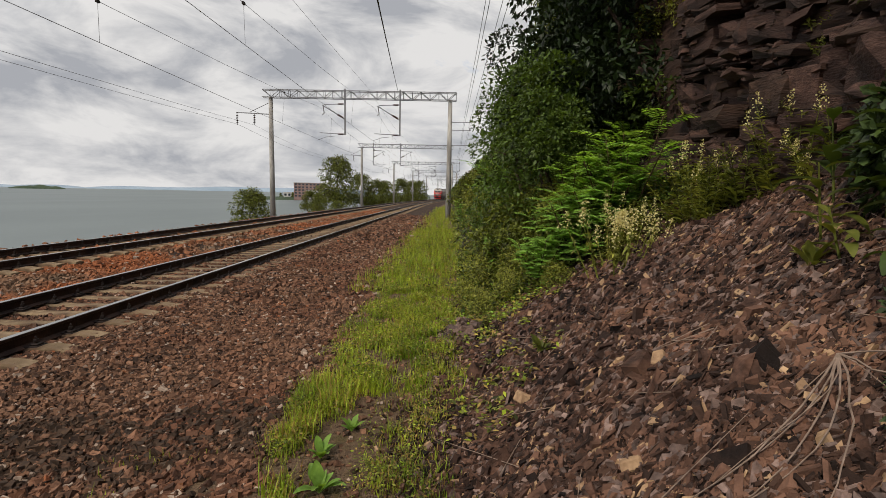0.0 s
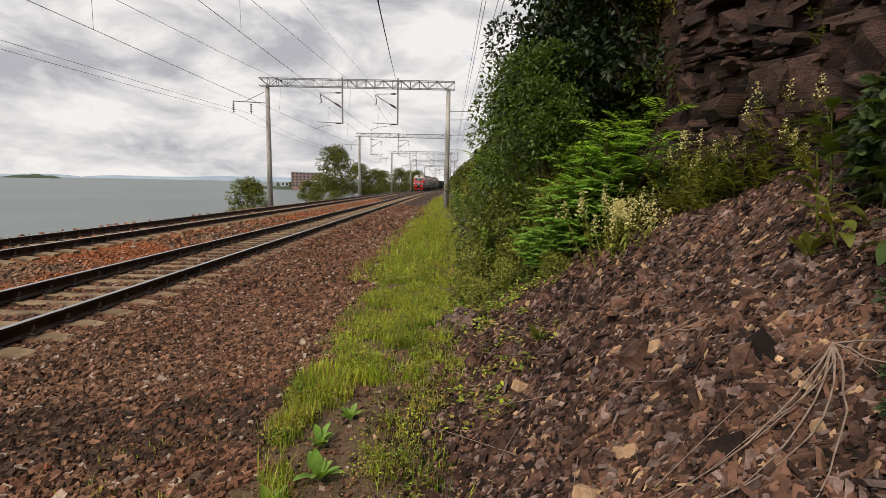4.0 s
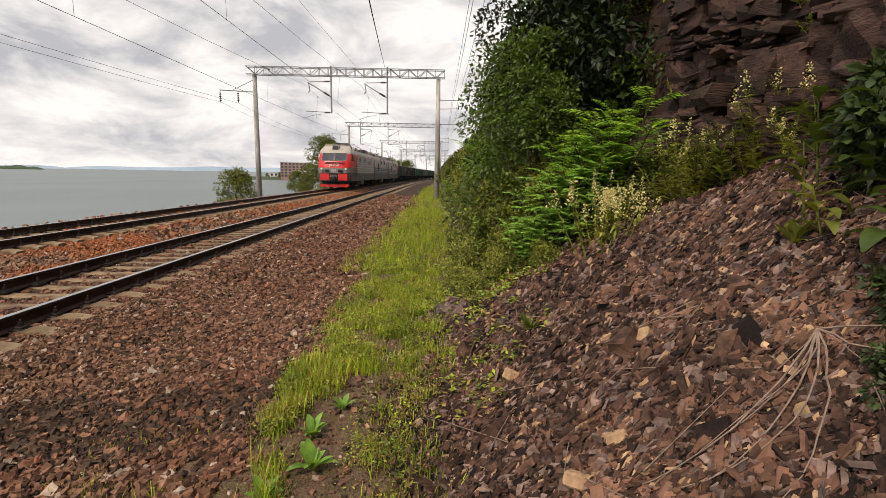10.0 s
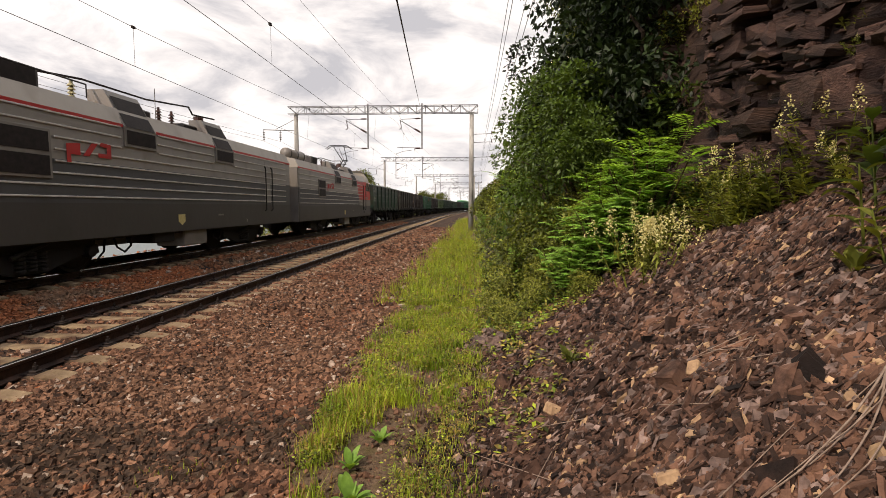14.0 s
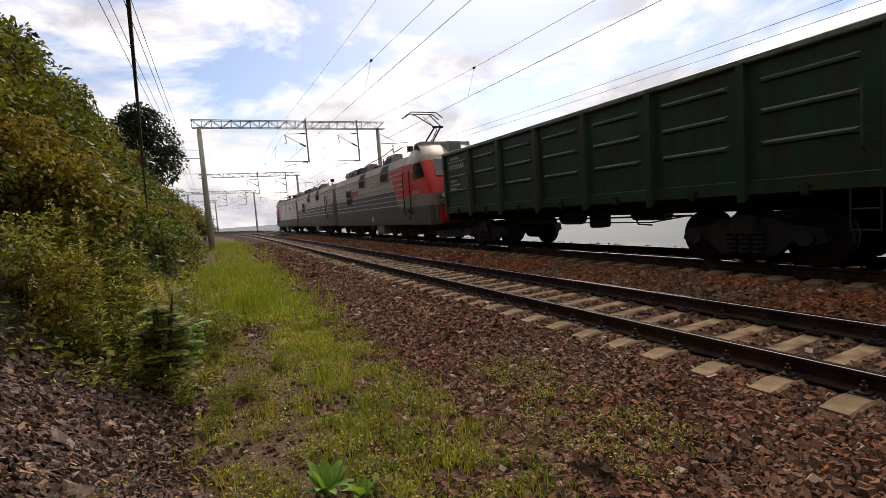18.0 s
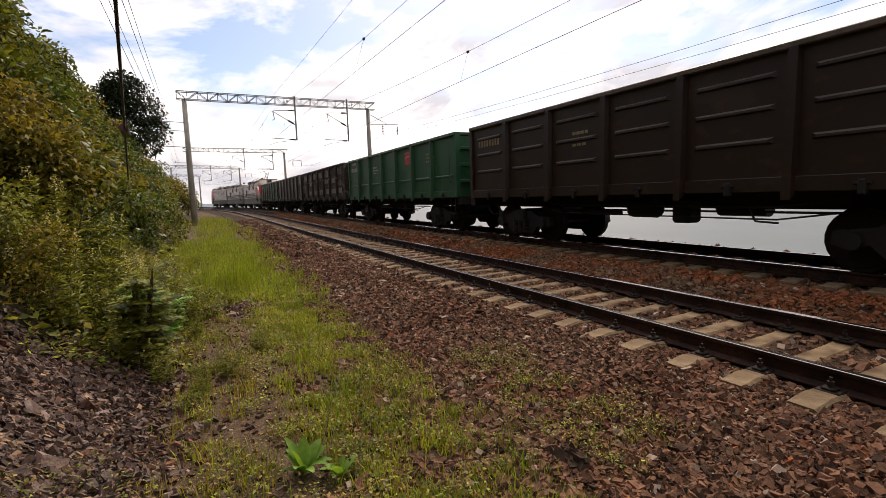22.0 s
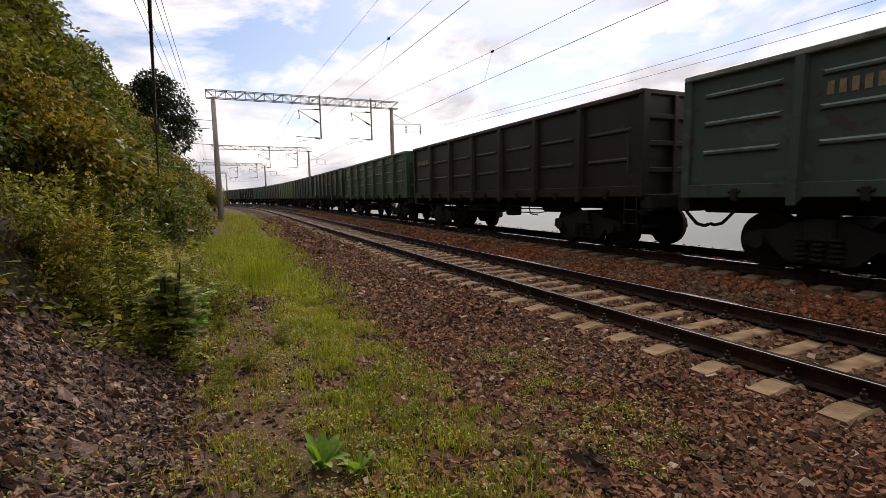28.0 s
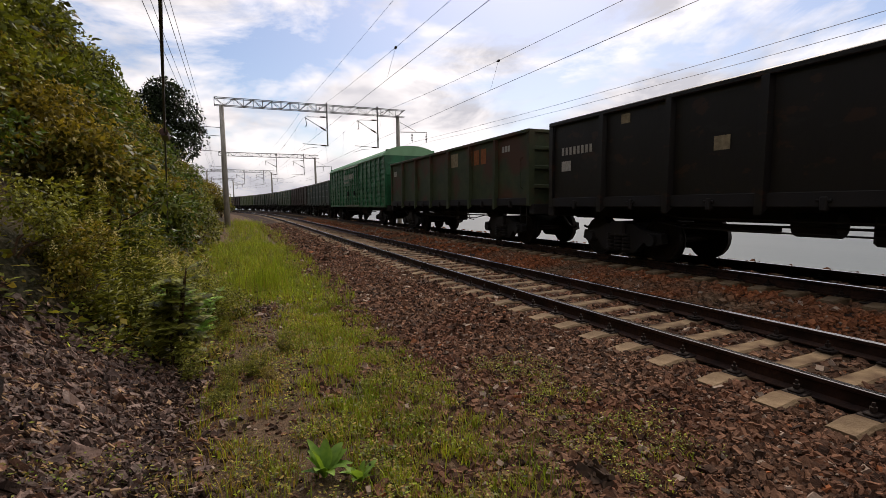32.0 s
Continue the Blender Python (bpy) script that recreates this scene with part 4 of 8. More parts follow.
def undergrowth(name, s0, s1, d0, d1, n, leaf, mats, label, seed, keep_fan=True):
    """Low leaves over the whole surface of the bank, in one mesh."""
    r = np.random.default_rng(seed)
    base = []
    while len(base) < n:
        s, d = r.uniform(s0, s1), r.uniform(d0, d1)
        if keep_fan and fan(d, s) > 0.75:
            continue
        if wobble(s, d, 0.9, seed) < -0.32:
            continue
        u = d + toe_of(s)
        p, th = on_line(s, u)
        base.append((p.x, p.y, ground_z(u, s) + p.z + r.uniform(0, 0.32) ** 1.4))
    base = np.array(base)
    al = unit(r.normal(0, 1, (n, 3)) * np.array((1, 1, 0.6)) + np.array((-0.35, 0, 0.35)))
    sd = unit(np.cross(al, r.normal(0, 0.4, (n, 3)) + np.array((0, 0, 1.0))))
    ln = leaf * r.uniform(0.6, 1.4, n)
    q = leaf_quads(base, al, sd, ln, ln * r.uniform(0.35, 0.6, n), 0.2)
    ob = sheet(name, q.reshape(-1, 3), np.arange(n * 4).reshape(-1, 4), mats, index=r.integers(0, len(mats), n))
    return tagged(ob, label, "undergrowth", kind="stuff")


undergrowth("undergrowth", -14, -4.5, -0.15, 9, 28000, 0.095, [M_LEAF, M_LEAF_LIGHT, M_LEAF_DRY], "dense leafy undergrowth on the sunlit bank", 81)
undergrowth("undergrowth", -45, -14, -0.15, 10, 26000, 0.17, [M_LEAF, M_LEAF_LIGHT, M_LEAF_DRY], "dense leafy undergrowth on the sunlit bank", 82)
undergrowth("undergrowth", 2.6, 14, -0.1, 3.5, 23000, 0.09, [M_LEAF, M_LEAF_LIGHT, M_LEAF_DARK], "dense leafy undergrowth on the shaded bank", 83)
undergrowth("undergrowth", 14, 60, -0.1, 6, 20000, 0.17, [M_LEAF, M_LEAF_DARK, M_LEAF_LIGHT], "dense leafy undergrowth on the shaded bank", 84)
for i in range(26):
    s, h = gr.uniform(2.0, 9.5), gr.uniform(0.9, 4.6)
    u0, z0 = crest_of(s)
    p, th = on_line(s, u0 + face_at(s, h) + 0.03)
    ob = copy_thing((W1, W2, W2)[i % 3], pose(p.x, p.y, z0 + p.z + h + 0.02, gr.normal(0, 12), -25, gr.uniform(0, 360)))
    sc = gr.uniform(0.3, 0.6)
    ob.scale = (sc, sc, sc)
    tagged(ob, "small tuft of weeds rooted in a ledge of the cliff", "weed", group="weeds on the cliff")

fl = put(blossom_bush("flowering_plant", 31, 0.85), 2.1, 5.75, 0.3, 1.0, 0.03, True)
tagged(fl, "tall weed with cream flower plumes on the scree edge", "flowering plant")
put(fl, 3.5, 4.5, 1.7, 0.5)
for x, y, sc in ((1.3, -8.0, 0.7), (0.6, -10.5, 0.9)):
    put(fl, x, y, gr.uniform(0, 6), sc)
for x, y, sc, n, L, m in ((2.4, 3.1, 0.5, 12, 0.42, M_LEAF_LIGHT),
                          (-0.75, 2.75, 0.4, 12, 0.45, M_LEAF_FERN), (-0.85, 3.15, 0.4, 12, 0.4, M_LEAF_FERN), (-0.95, 2.45, 0.35, 10, 0.4, M_LEAF_FERN), (-0.7, 3.5, 0.35, 10, 0.4, M_LEAF_FERN), (-0.82, -2.85, 0.5, 18, 0.45, M_LEAF_FERN), (-1.0, -2.7, 0.4, 12, 0.4, M_LEAF_FERN),
                          (0.35, 2.0, 0.3, 8, 0.3, M_LEAF), (0.9, 4.2, 0.45, 12, 0.4, M_LEAF)):
    ob = rosette("broadleaf_weed", int(100 * (x + 5) + 10 * y), n, L, m)
    put(ob, x, y, 0, sc, 0.0, True)
    tagged(ob, "broad-leaved green weed growing on the bank", "weed", group="broadleaf weeds")

# dead roots on the scree
r = np.random.default_rng(5)
root = empty("dead_roots")
foot = Vector((1.86, 2.18, 0))
foot.z = ground_at(foot.x, foot.y) + 0.16
for i, a in enumerate((3.9, 4.1, 4.0, 4.3, 4.15, 4.5, 4.6, 5.0, 5.6)):
    p, pts = foot.copy(), [foot.copy()]
    steps = (11, 8, 12, 9, 7, 10, 5, 6, 4)[i]
    for k in range(steps):
        a += r.normal(-0.09 if i < 6 else 0.0, 0.14)
        p = p + Vector((math.cos(a), math.sin(a), 0)) * r.uniform(0.06, 0.13)
        p.z = ground_at(p.x, p.y) + 0.03 + 0.12 * (1 - k / steps) ** 2
        pts.append(p.copy())
    thick = r.uniform(0.003, 0.0065)
    bm = bmesh.new()
    rings = []
    for k, p0 in enumerate(pts):
        d = (pts[min(k + 1, len(pts) - 1)] - pts[max(k - 1, 0)]).normalized()
        u = d.cross(Vector((0, 0, 1))).normalized()
        v = u.cross(d)
        w = thick * (1 - 0.065 * k)
        rings.append([bm.verts.new(p0 + (u * math.cos(q) + v * math.sin(q)) * w) for q in (0, 1.257, 2.513, 3.77, 5.027)])
    for g, h in zip(rings, rings[1:]):
        for q in range(5):
            bm.faces.new((g[q], g[(q + 1) % 5], h[(q + 1) % 5], h[q]))
    part("root", bm, M_DEAD, root)
tagged(root, "dry grey-brown roots sprawling down the scree", "roots")
for i in range(34):
    s, d = r.uniform(0.8, 5.2), r.uniform(0.3, 3.0)
    p, th = on_line(s, toe_of(s) + d)
    a = r.uniform(0, 6.28)
    q = p + Vector((math.cos(a), math.sin(a), 0)) * r.uniform(0.25, 0.8)
    for v in (p, q):
        v.z = ground_at(v.x, v.y) + 0.05
    tagged(part("dry_twig", rod(p, q, 0.0035, 0.002, 4), M_DEAD), "thin dry twig lying on the scree", "twig", group="dry twigs")

# ---- trees ----
def tree(name, seed, height, crown, leaves, leaf, mat, foot=0.3, clumps=22):
    """A tapered trunk, forking limbs and an uneven crown of leaf clumps."""
    r = np.random.default_rng(seed)
    root = empty(name)
    bm = bmesh.new()
    p = Vector((0, 0, -0.5))
    rad = height * 0.022
    tops = [p]
    for k in range(5):
        q = p + Vector((r.normal(0, 0.05) * height, r.normal(0, 0.05) * height, height * 0.16))
        add_rod(bm, p, q, rad, rad * 0.8, 7)
        rad *= 0.8
        p = q
        tops.append(q)
    part("trunk", bm, M_BARK, root)
    cen, rd = [], []
    for i in range(clumps):
        h = r.uniform(foot, 1.0)
        a = r.uniform(0, 6.283)
        k = crown * 0.5 * math.sin(min(1.0, (1.08 - h) * 1.7) * 1.5) * r.uniform(0.35, 1.0)
        cen.append((k * math.cos(a), k * math.sin(a), height * h))
        rd.append(crown * r.uniform(0.14, 0.25))
    for i in range(7):
        c = Vector(cen[i])
        b = min(tops, key=lambda t: abs(t.z - c.z * 0.75))
        part("limb", add_rod(bmesh.new(), b, c, height * 0.009, height * 0.003, 5), M_BARK, root)
    quad_part("crown", crown_leaves(r, np.array(cen), np.array(rd), leaves, leaf), mat, root)
    return root


# near-black green: the shade under the overhang is put into the leaf colour
M_LEAF_TREE = material("leaf_tree_shaded", rgb("141d0d"), rgb("2b3a1a"), 3, 4, 0.5, island=0.6, through_light=0.12)
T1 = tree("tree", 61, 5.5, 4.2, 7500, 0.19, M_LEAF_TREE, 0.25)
T2 = tree("tree", 62, 8.0, 6.0, 12000, 0.26, M_LEAF, 0.16, 44)
T4 = tree("tree", 64, 4.4, 3.4, 8500, 0.14, M_LEAF_DARK, 0.06, 34)
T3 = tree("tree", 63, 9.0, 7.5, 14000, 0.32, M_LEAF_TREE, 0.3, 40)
first = {}
for k, x, y, sc, label in ((0, 3.7, 11.6, 0.95, "leafy tree leaning out from the cliff, shade in its leaf colour"), (0, 4.2, 13.2, 1.05, "leafy tree leaning out from the cliff, shade in its leaf colour"),
                           (0, 4.4, 15.0, 0.8, "leafy tree on the overgrown bank"), (0, 5.4, 18.0, 1.3, "leafy tree on the overgrown bank"), (0, 4.8, 21.0, 1.2, "leafy tree on the overgrown bank"),
                           (1, 7.5, 26.0, 0.9, "leafy tree on the overgrown bank"), (1, 8.5, 34.0, 0.9, "leafy tree on the overgrown bank"), (0, 5.6, 12.0, 1.2, "leafy tree on top of the cliff, shade in its leaf colour"),
                           (3, 2.2, 11.3, 0.85, "broad-leaved young tree over the bank"), (3, 2.1, 10.1, 0.65, "broad-leaved young tree over the bank"), (3, 2.3, 13.6, 0.95, "broad-leaved young tree over the bank"),
                           (3, 2.6, 16.0, 0.9, "broad-leaved young tree over the bank"),
                           (2, 3.2, -45.0, 0.74, "large dark round tree on the hillside")):
    src = (T1, T2, T3, T4)[k]
    ob = put(src, x, y, gr.uniform(0, 6), sc, 0.1, k not in first)
    first[k] = True
    tagged(ob, label, "tree", group="trees on the hillside")
# trees on the shore beyond the tracks
for x, y, sc in ((-22, 95, 1.3), (-26.5, 92, 0.5), (-18.5, 104, 0.95), (-15.5, 122, 0.85), (-13.5, 140, 1.0), (-12, 160, 1.0), (-10.5, 185, 1.1), (-21, 78, 0.45), (-15, 66, 0.4), (-17, 41, 0.62), (-16.5, 112, 0.85)):
    ob = put(T2, x, y, gr.uniform(0, 6), sc, 0.1)
    tagged(ob, "leafy green tree on the shore beside the line", "tree", group="shore trees")

# ---- tracks ----
M_RAIL = material("rail_rust", rgb("2b1d17"), rgb("4a3226"), 20, 6, 0.6, 0.3, bump=0.2, stain=rgb("231611"), stain_scale=3)
M_RAILHEAD = material("rail_head", rgb("8d8a88"), rgb("b2afac"), 6, 4, 0.22, 1.0, stretch=(1, 0.05, 1))
M_SLEEPER = material("sleeper_concrete", rgb("67563f"), rgb("8e7a60"), 14, 8, 0.9, bump=0.35, bump_scale=60, stain=rgb("4a3728"), stain_scale=3.5, obj_random=0.18)
M_IRON = material("black_iron", rgb("1b1614"), rgb("332822"), 25, 6, 0.7, 0.2, bump=0.2)

RAIL_OUT = [(-0.075, -0.18), (0.075, -0.18), (0.075, -0.168), (0.012, -0.14), (0.010, -0.05), (0.036, -0.036), (0.036, -0.004), (0.030, 0.0),
            (-0.030, 0.0), (-0.036, -0.004), (-0.036, -0.036), (-0.010, -0.05), (-0.012, -0.14), (-0.075, -0.168)]


def rail(off, up, name):
    svals = [float(s) for s in np.concatenate([np.arange(-300, -60, 6.0), np.arange(-60, 60.1, 2.0), np.arange(66, 420, 6.0)])]
    bm = bmesh.new()
    rings = []
    for s in svals:
        p, th = on_line(s, off, up)
        rings.append([bm.verts.new((p.x + x * math.cos(th), p.y - x * math.sin(th), p.z + z)) for x, z in RAIL_OUT])
    n = len(RAIL_OUT)
    for a, b in zip(rings, rings[1:]):
        for i in range(n):
            f = bm.faces.new((a[i], a[(i + 1) % n], b[(i + 1) % n], b[i]))
            f.material_index = 1 if i in (6, 7, 8) else 0
    bmesh.ops.recalc_face_normals(bm, faces=bm.faces)
    ob = part(name, bm, [M_RAIL, M_RAILHEAD])
    return tagged(ob, "long rust-brown steel rail with a polished running head", "rail", group="running rails", kind="structure")


for off, up in ((0, 0), (-GAUGE, 0), (-APART, FAR_UP), (-APART - GAUGE, FAR_UP)):
    rail(off, up, "rail")

# ---- overhead line portals ----
M_CONC = material("mast_concrete", rgb("8f8c85"), rgb("b5b1a8"), 5, 8, 0.9, bump=0.25, bump_scale=30, stain=rgb("6e6a64"), stain_scale=1.5, stretch=(1, 1, 0.3))
M_LATTICE = material("grey_steel", rgb("636363"), rgb("858483"), 15, 6, 0.6, 0.4)
M_WIRE = material("wire_copper", rgb("35312f"), rgb("4c4744"), 15, 3, 0.6, 0.4)
M_INSUL = material("brown_insulator", rgb("2a1c18"), rgb("4a3028"), 10, 3, 0.3)
PORTALS = [36.2, 73.0, 110.0, 147.0, 184.0, 221.0, 258.0, -38.5, -77.5, -115.0, -152.0]
SEA_MAST, HILL_MAST, BEAM_Z = -8.54, 4.83, 8.78


def portal(s):
    p, th = on_line(s)
    root = empty("catenary_portal", pose(p.x, p.y, p.z, 0, 0, -math.degrees(th)))
    w = {}
    for side, off in (("sea", SEA_MAST), ("hill", HILL_MAST)):
        foot = ground_z(off, s) - 0.4
        part("mast", rod((off, 0, foot), (off, 0, BEAM_Z - 0.1), 0.21, 0.15, 12), M_CONC, root, flat=False)
    x0, x1 = SEA_MAST - 0.55, HILL_MAST + 0.45
    for z in (BEAM_Z - 0.12, BEAM_Z + 0.42):
        for y in (-0.22, 0.22):
            part("chord", box((x0, y - 0.025, z - 0.025), (x1, y + 0.025, z + 0.025)), M_LATTICE, root)
    n = 22
    for y in (-0.22, 0.22):
        bm = bmesh.new()
        for i in range(n):
            a, b = x0 + (x1 - x0) * i / n, x0 + (x1 - x0) * (i + 1) / n
            lo, hi = BEAM_Z - 0.12, BEAM_Z + 0.42
            add_rod(bm, (a, y, lo if i % 2 else hi), (b, y, hi if i % 2 else lo), 0.022, sides=4)
            add_rod(bm, (b, y, lo), (b, y, hi), 0.018, sides=4)
        part("lattice", bm, M_LATTICE, root)
    bm = bmesh.new()
    for i in range(n + 1):
        a = x0 + (x1 - x0) * i / n
        for z in (BEAM_Z - 0.12, BEAM_Z + 0.42):
            add_rod(bm, (a, -0.22, z), (a, 0.22, z), 0.015, sides=4)
    part("cross_ties", bm, M_LATTICE, root)
    g = 1 if s > 0 and PORTALS.index(s) % 2 == 0 else -1        # the arms reach seaward or hillward by turns
    for axis in (FAR_AXIS + g * 1.9, NEAR_AXIS + g * 1.9):
        part("drop_post", box((axis - 0.05, -0.05, BEAM_Z - 2.75), (axis + 0.05, 0.05, BEAM_Z + 0.6)), M_LATTICE, root)
        part("top_stay", rod((axis, 0, BEAM_Z - 0.5), (axis - g * 1.55, 0, BEAM_Z - 0.55), 0.025), M_LATTICE, root)
        part("cantilever", rod((axis, 0, BEAM_Z - 1.6), (axis - g * 1.7, 0, BEAM_Z - 0.6), 0.03), M_LATTICE, root)
        part("insulator", rod((axis - g * 0.15, 0, BEAM_Z - 1.5), (axis - g * 0.55, 0, BEAM_Z - 1.27), 0.07, sides=8), M_INSUL, root)
        part("insulator", rod((axis - g * 0.12, 0, BEAM_Z - 0.5), (axis - g * 0.5, 0, BEAM_Z - 0.51), 0.06, sides=8), M_INSUL, root)
        part("insulator", rod((axis - g * 0.12, 0, BEAM_Z - 2.7), (axis - g * 0.5, 0, BEAM_Z - 2.7), 0.06, sides=8), M_INSUL, root)
        part("register_arm", rod((axis, 0, BEAM_Z - 2.7), (axis - g * 1.9, 0, BEAM_Z - 2.62), 0.025), M_LATTICE, root)
        part("steady_arm", add_path(bmesh.new(), [(axis - g * 0.8, 0, BEAM_Z - 2.85), (axis - g * 1.4, 0, BEAM_Z - 2.92), (axis - g * 2.05, 0, BEAM_Z - 3.15)], 0.018), M_LATTICE, root)
        part("hanger", add_path(bmesh.new(), [(axis - g * 1.65, 0, BEAM_Z - 0.6), (axis - g * 1.55, 0, BEAM_Z - 1.2), (axis - g * 1.7, 0, BEAM_Z - 1.3)], 0.03), M_INSUL, root)
    part("bracket_arm", rod((SEA_MAST, 0, BEAM_Z - 1.35), (SEA_MAST - 2.6, 0, BEAM_Z - 1.25), 0.035), M_LATTICE, root)
    part("bracket_stay", rod((SEA_MAST, 0, BEAM_Z - 0.45), (SEA_MAST - 1.6, 0, BEAM_Z - 1.22), 0.022), M_LATTICE, root)
    for dx in (-1.25, -2.55):
        bm = bmesh.new()
        for k in range(5):
            add_rod(bm, (SEA_MAST + dx, 0, BEAM_Z - 1.45 - k * 0.13), (SEA_MAST + dx, 0, BEAM_Z - 1.5 - k * 0.13), 0.1, 0.05, sides=8)
        add_rod(bm, (SEA_MAST + dx, 0, BEAM_Z - 1.27), (SEA_MAST + dx, 0, BEAM_Z - 2.15), 0.02, sides=5)
        part("insulator_string", bm, M_INSUL, root)
    for dz in (-1.7, -2.3, -3.4):
        part("hill_bracket", rod((HILL_MAST, 0, BEAM_Z + dz), (HILL_MAST + 1.55, 0, BEAM_Z + dz + 0.05), 0.022), M_LATTICE, root)
        part("pin_insulator", rod((HILL_MAST + 1.5, 0, BEAM_Z + dz), (HILL_MAST + 1.5, 0, BEAM_Z + dz + 0.25), 0.05, 0.03, sides=8), M_INSUL, root)
    tagged(root, "concrete twin-mast portal with steel lattice beam holding overhead wires", "catenary portal", group="overhead line portals")
    return root


for s in PORTALS:
    portal(s)

# ---- sleepers with rail fastenings ----
def sleeper_mesh():
    bm = bmesh.new()
    a = [(-1.35, -0.14, 0.0), (1.35, -0.14, 0.0), (1.35, 0.14, 0.0), (-1.35, 0.14, 0.0)]
    xs = (-1.35, -1.1, -0.5, 0.5, 1.1, 1.35)
    top = (0.0, 0.03, -0.02, -0.02, 0.03, 0.0)
    rows = []
    for x, z in zip(xs, top):
        rows.append([bm.verts.new(c) for c in ((x, -0.15, -0.2), (x, -0.115, z - 0.02), (x, -0.09, z), (x, 0.09, z), (x, 0.115, z - 0.02), (x, 0.15, -0.2))])
    for p, q in zip(rows, rows[1:]):
        for i in range(5):
            bm.faces.new((p[i], q[i], q[i + 1], p[i + 1]))
    bm.faces.new(rows[0])
    bm.faces.new(rows[-1][::-1])
    bmesh.ops.recalc_face_normals(bm, faces=bm.faces)
    me = bpy.data.meshes.new("sleeper")
    bm.to_mesh(me)
    bm.free()
    me.materials.append(M_SLEEPER)
    return me


def clip_mesh():
    bm = bmesh.new()
    add_box(bm, (-0.19, -0.085, -0.01), (0.19, 0.085, 0.018), 0.006)
    for x in (-0.125, 0.125):
        add_box(bm, (x - 0.05, -0.05, 0.016), (x + 0.05, 0.05, 0.04), 0.008)
        add_rod(bm, (x, 0, 0.01), (x, 0, 0.12), 0.013)
        add_rod(bm, (x, 0, 0.05), (x, 0, 0.085), 0.027)
    me = bpy.data.meshes.new("fastening")
    bm.to_mesh(me)
    bm.free()
    me.materials.append(M_IRON)
    return me


SLEEPER, CLIP = sleeper_mesh(), clip_mesh()
M_MARK = material("marked_concrete", rgb("b09a6a"), rgb("cdb987"), 12, 8, 0.9, bump=0.3, bump_scale=60, stain=rgb("8b7040"), stain_scale=3)
for axis, up, label in ((NEAR_AXIS, 0.0, "concrete sleepers of the near track, dusty brown"), (FAR_AXIS, FAR_UP, "concrete sleepers of the seaward track, rusty")):
    bed = tagged(empty("sleepers"), label, "sleepers", kind="structure")
    for i in range(-150, 150):
        s = -0.14 + 0.5435 * i
        p, th = on_line(s, axis, up - 0.178)
        turn = -th + rng.normal(0, 0.008)
        ob = new("sleeper", SLEEPER)
        ob.matrix_basis = Matrix.LocRotScale(p + Vector((rng.normal(0, 0.012), 0, rng.normal(0, 0.004))), Euler((0, 0, turn)), None)
        ob.parent = bed
        if axis == NEAR_AXIS and i == 0:
            part("paint_mark", box((1.04, -0.085, 0.002), (1.33, 0.085, 0.03), 0.004), M_MARK, ob, "faded yellow paint mark")
        if -45 < i < (75 if axis == NEAR_AXIS else 30):
            for dx in (-GAUGE / 2, GAUGE / 2):
                c = new("fastening", CLIP)
                c.parent = ob
                c.matrix_basis = Matrix.Translation((dx, 0, 0.012))
    far_rest = [(i * 0.5435 - 0.14) for i in list(range(-420, -150)) + list(range(150, 560))]
    v, f = [], []
    for k, s in enumerate(far_rest):
        p, th = on_line(s, axis, up - 0.185)
        c, sn = math.cos(th), math.sin(th)
        for x, y, z in CUBE * np.array((1.35, 0.13, 0.02)):
            v.append((p.x + x * c + y * sn, p.y - x * sn + y * c, p.z + z))
        f += [tuple(q + 8 * k for q in fc) for fc in CUBE_F]
    tagged(sheet("distant_sleepers", v, f, M_SLEEPER, parent=bed), kind="stuff")

# ---- overhead wires ----
def sag(a, b, drop, n=8):
    return [a.lerp(b, i / n) - Vector((0, 0, 4 * drop * (i / n) * (1 - i / n))) for i in range(n + 1)]


def wire_line(name, label, offs, drop=0.5, r=0.008):
    """A thing made of one wire for each span and each offset (off, z)."""
    root = empty(name)
    order = sorted(PORTALS)
    for a, b in zip(order, order[1:]):
        for off, z in offs:
            part("wire", add_path(bmesh.new(), sag(on_line(a, off, z)[0], on_line(b, off, z)[0], drop), r, 4), M_WIRE, root)
    return tagged(root, label, "overhead wire", kind="structure")


for axis, up in ((FAR_AXIS, FAR_UP), (NEAR_AXIS, 0.0)):
    root = empty("contact_line")
    order = sorted(PORTALS)
    for k, (a, b) in enumerate(zip(order, order[1:])):
        z = 0.25 if k % 2 else -0.25
        m = sag(on_line(a, axis, BEAM_Z - 0.75)[0], on_line(b, axis, BEAM_Z - 0.75)[0], 1.4 if b - a > 60 else 0.8, 10)
        c = [on_line(a + (b - a) * i / 10, axis + z * (1 - i / 5), BEAM_Z - 3.05)[0] for i in range(11)]
        part("messenger_wire", add_path(bmesh.new(), m, 0.008, 4), M_WIRE, root)
        part("contact_wire", add_path(bmesh.new(), c, 0.009, 4), M_WIRE, root)
        for i in (1, 3, 5, 7, 9):
            part("dropper", rod(m[i], c[i], 0.005, sides=4), M_WIRE, root)
            part("clamp", box(m[i] - Vector((0.03, 0.06, 0.04)), m[i] + Vector((0.03, 0.06, 0.03))), M_IRON, root)
    tagged(root, "contact and messenger wires over the track", "overhead wire", kind="structure")
wire_line("feeder_wires", "two feeder wires on the seaward brackets", [(SEA_MAST - 1.25, BEAM_Z - 2.15), (SEA_MAST - 2.55, BEAM_Z - 2.1)], 0.7)
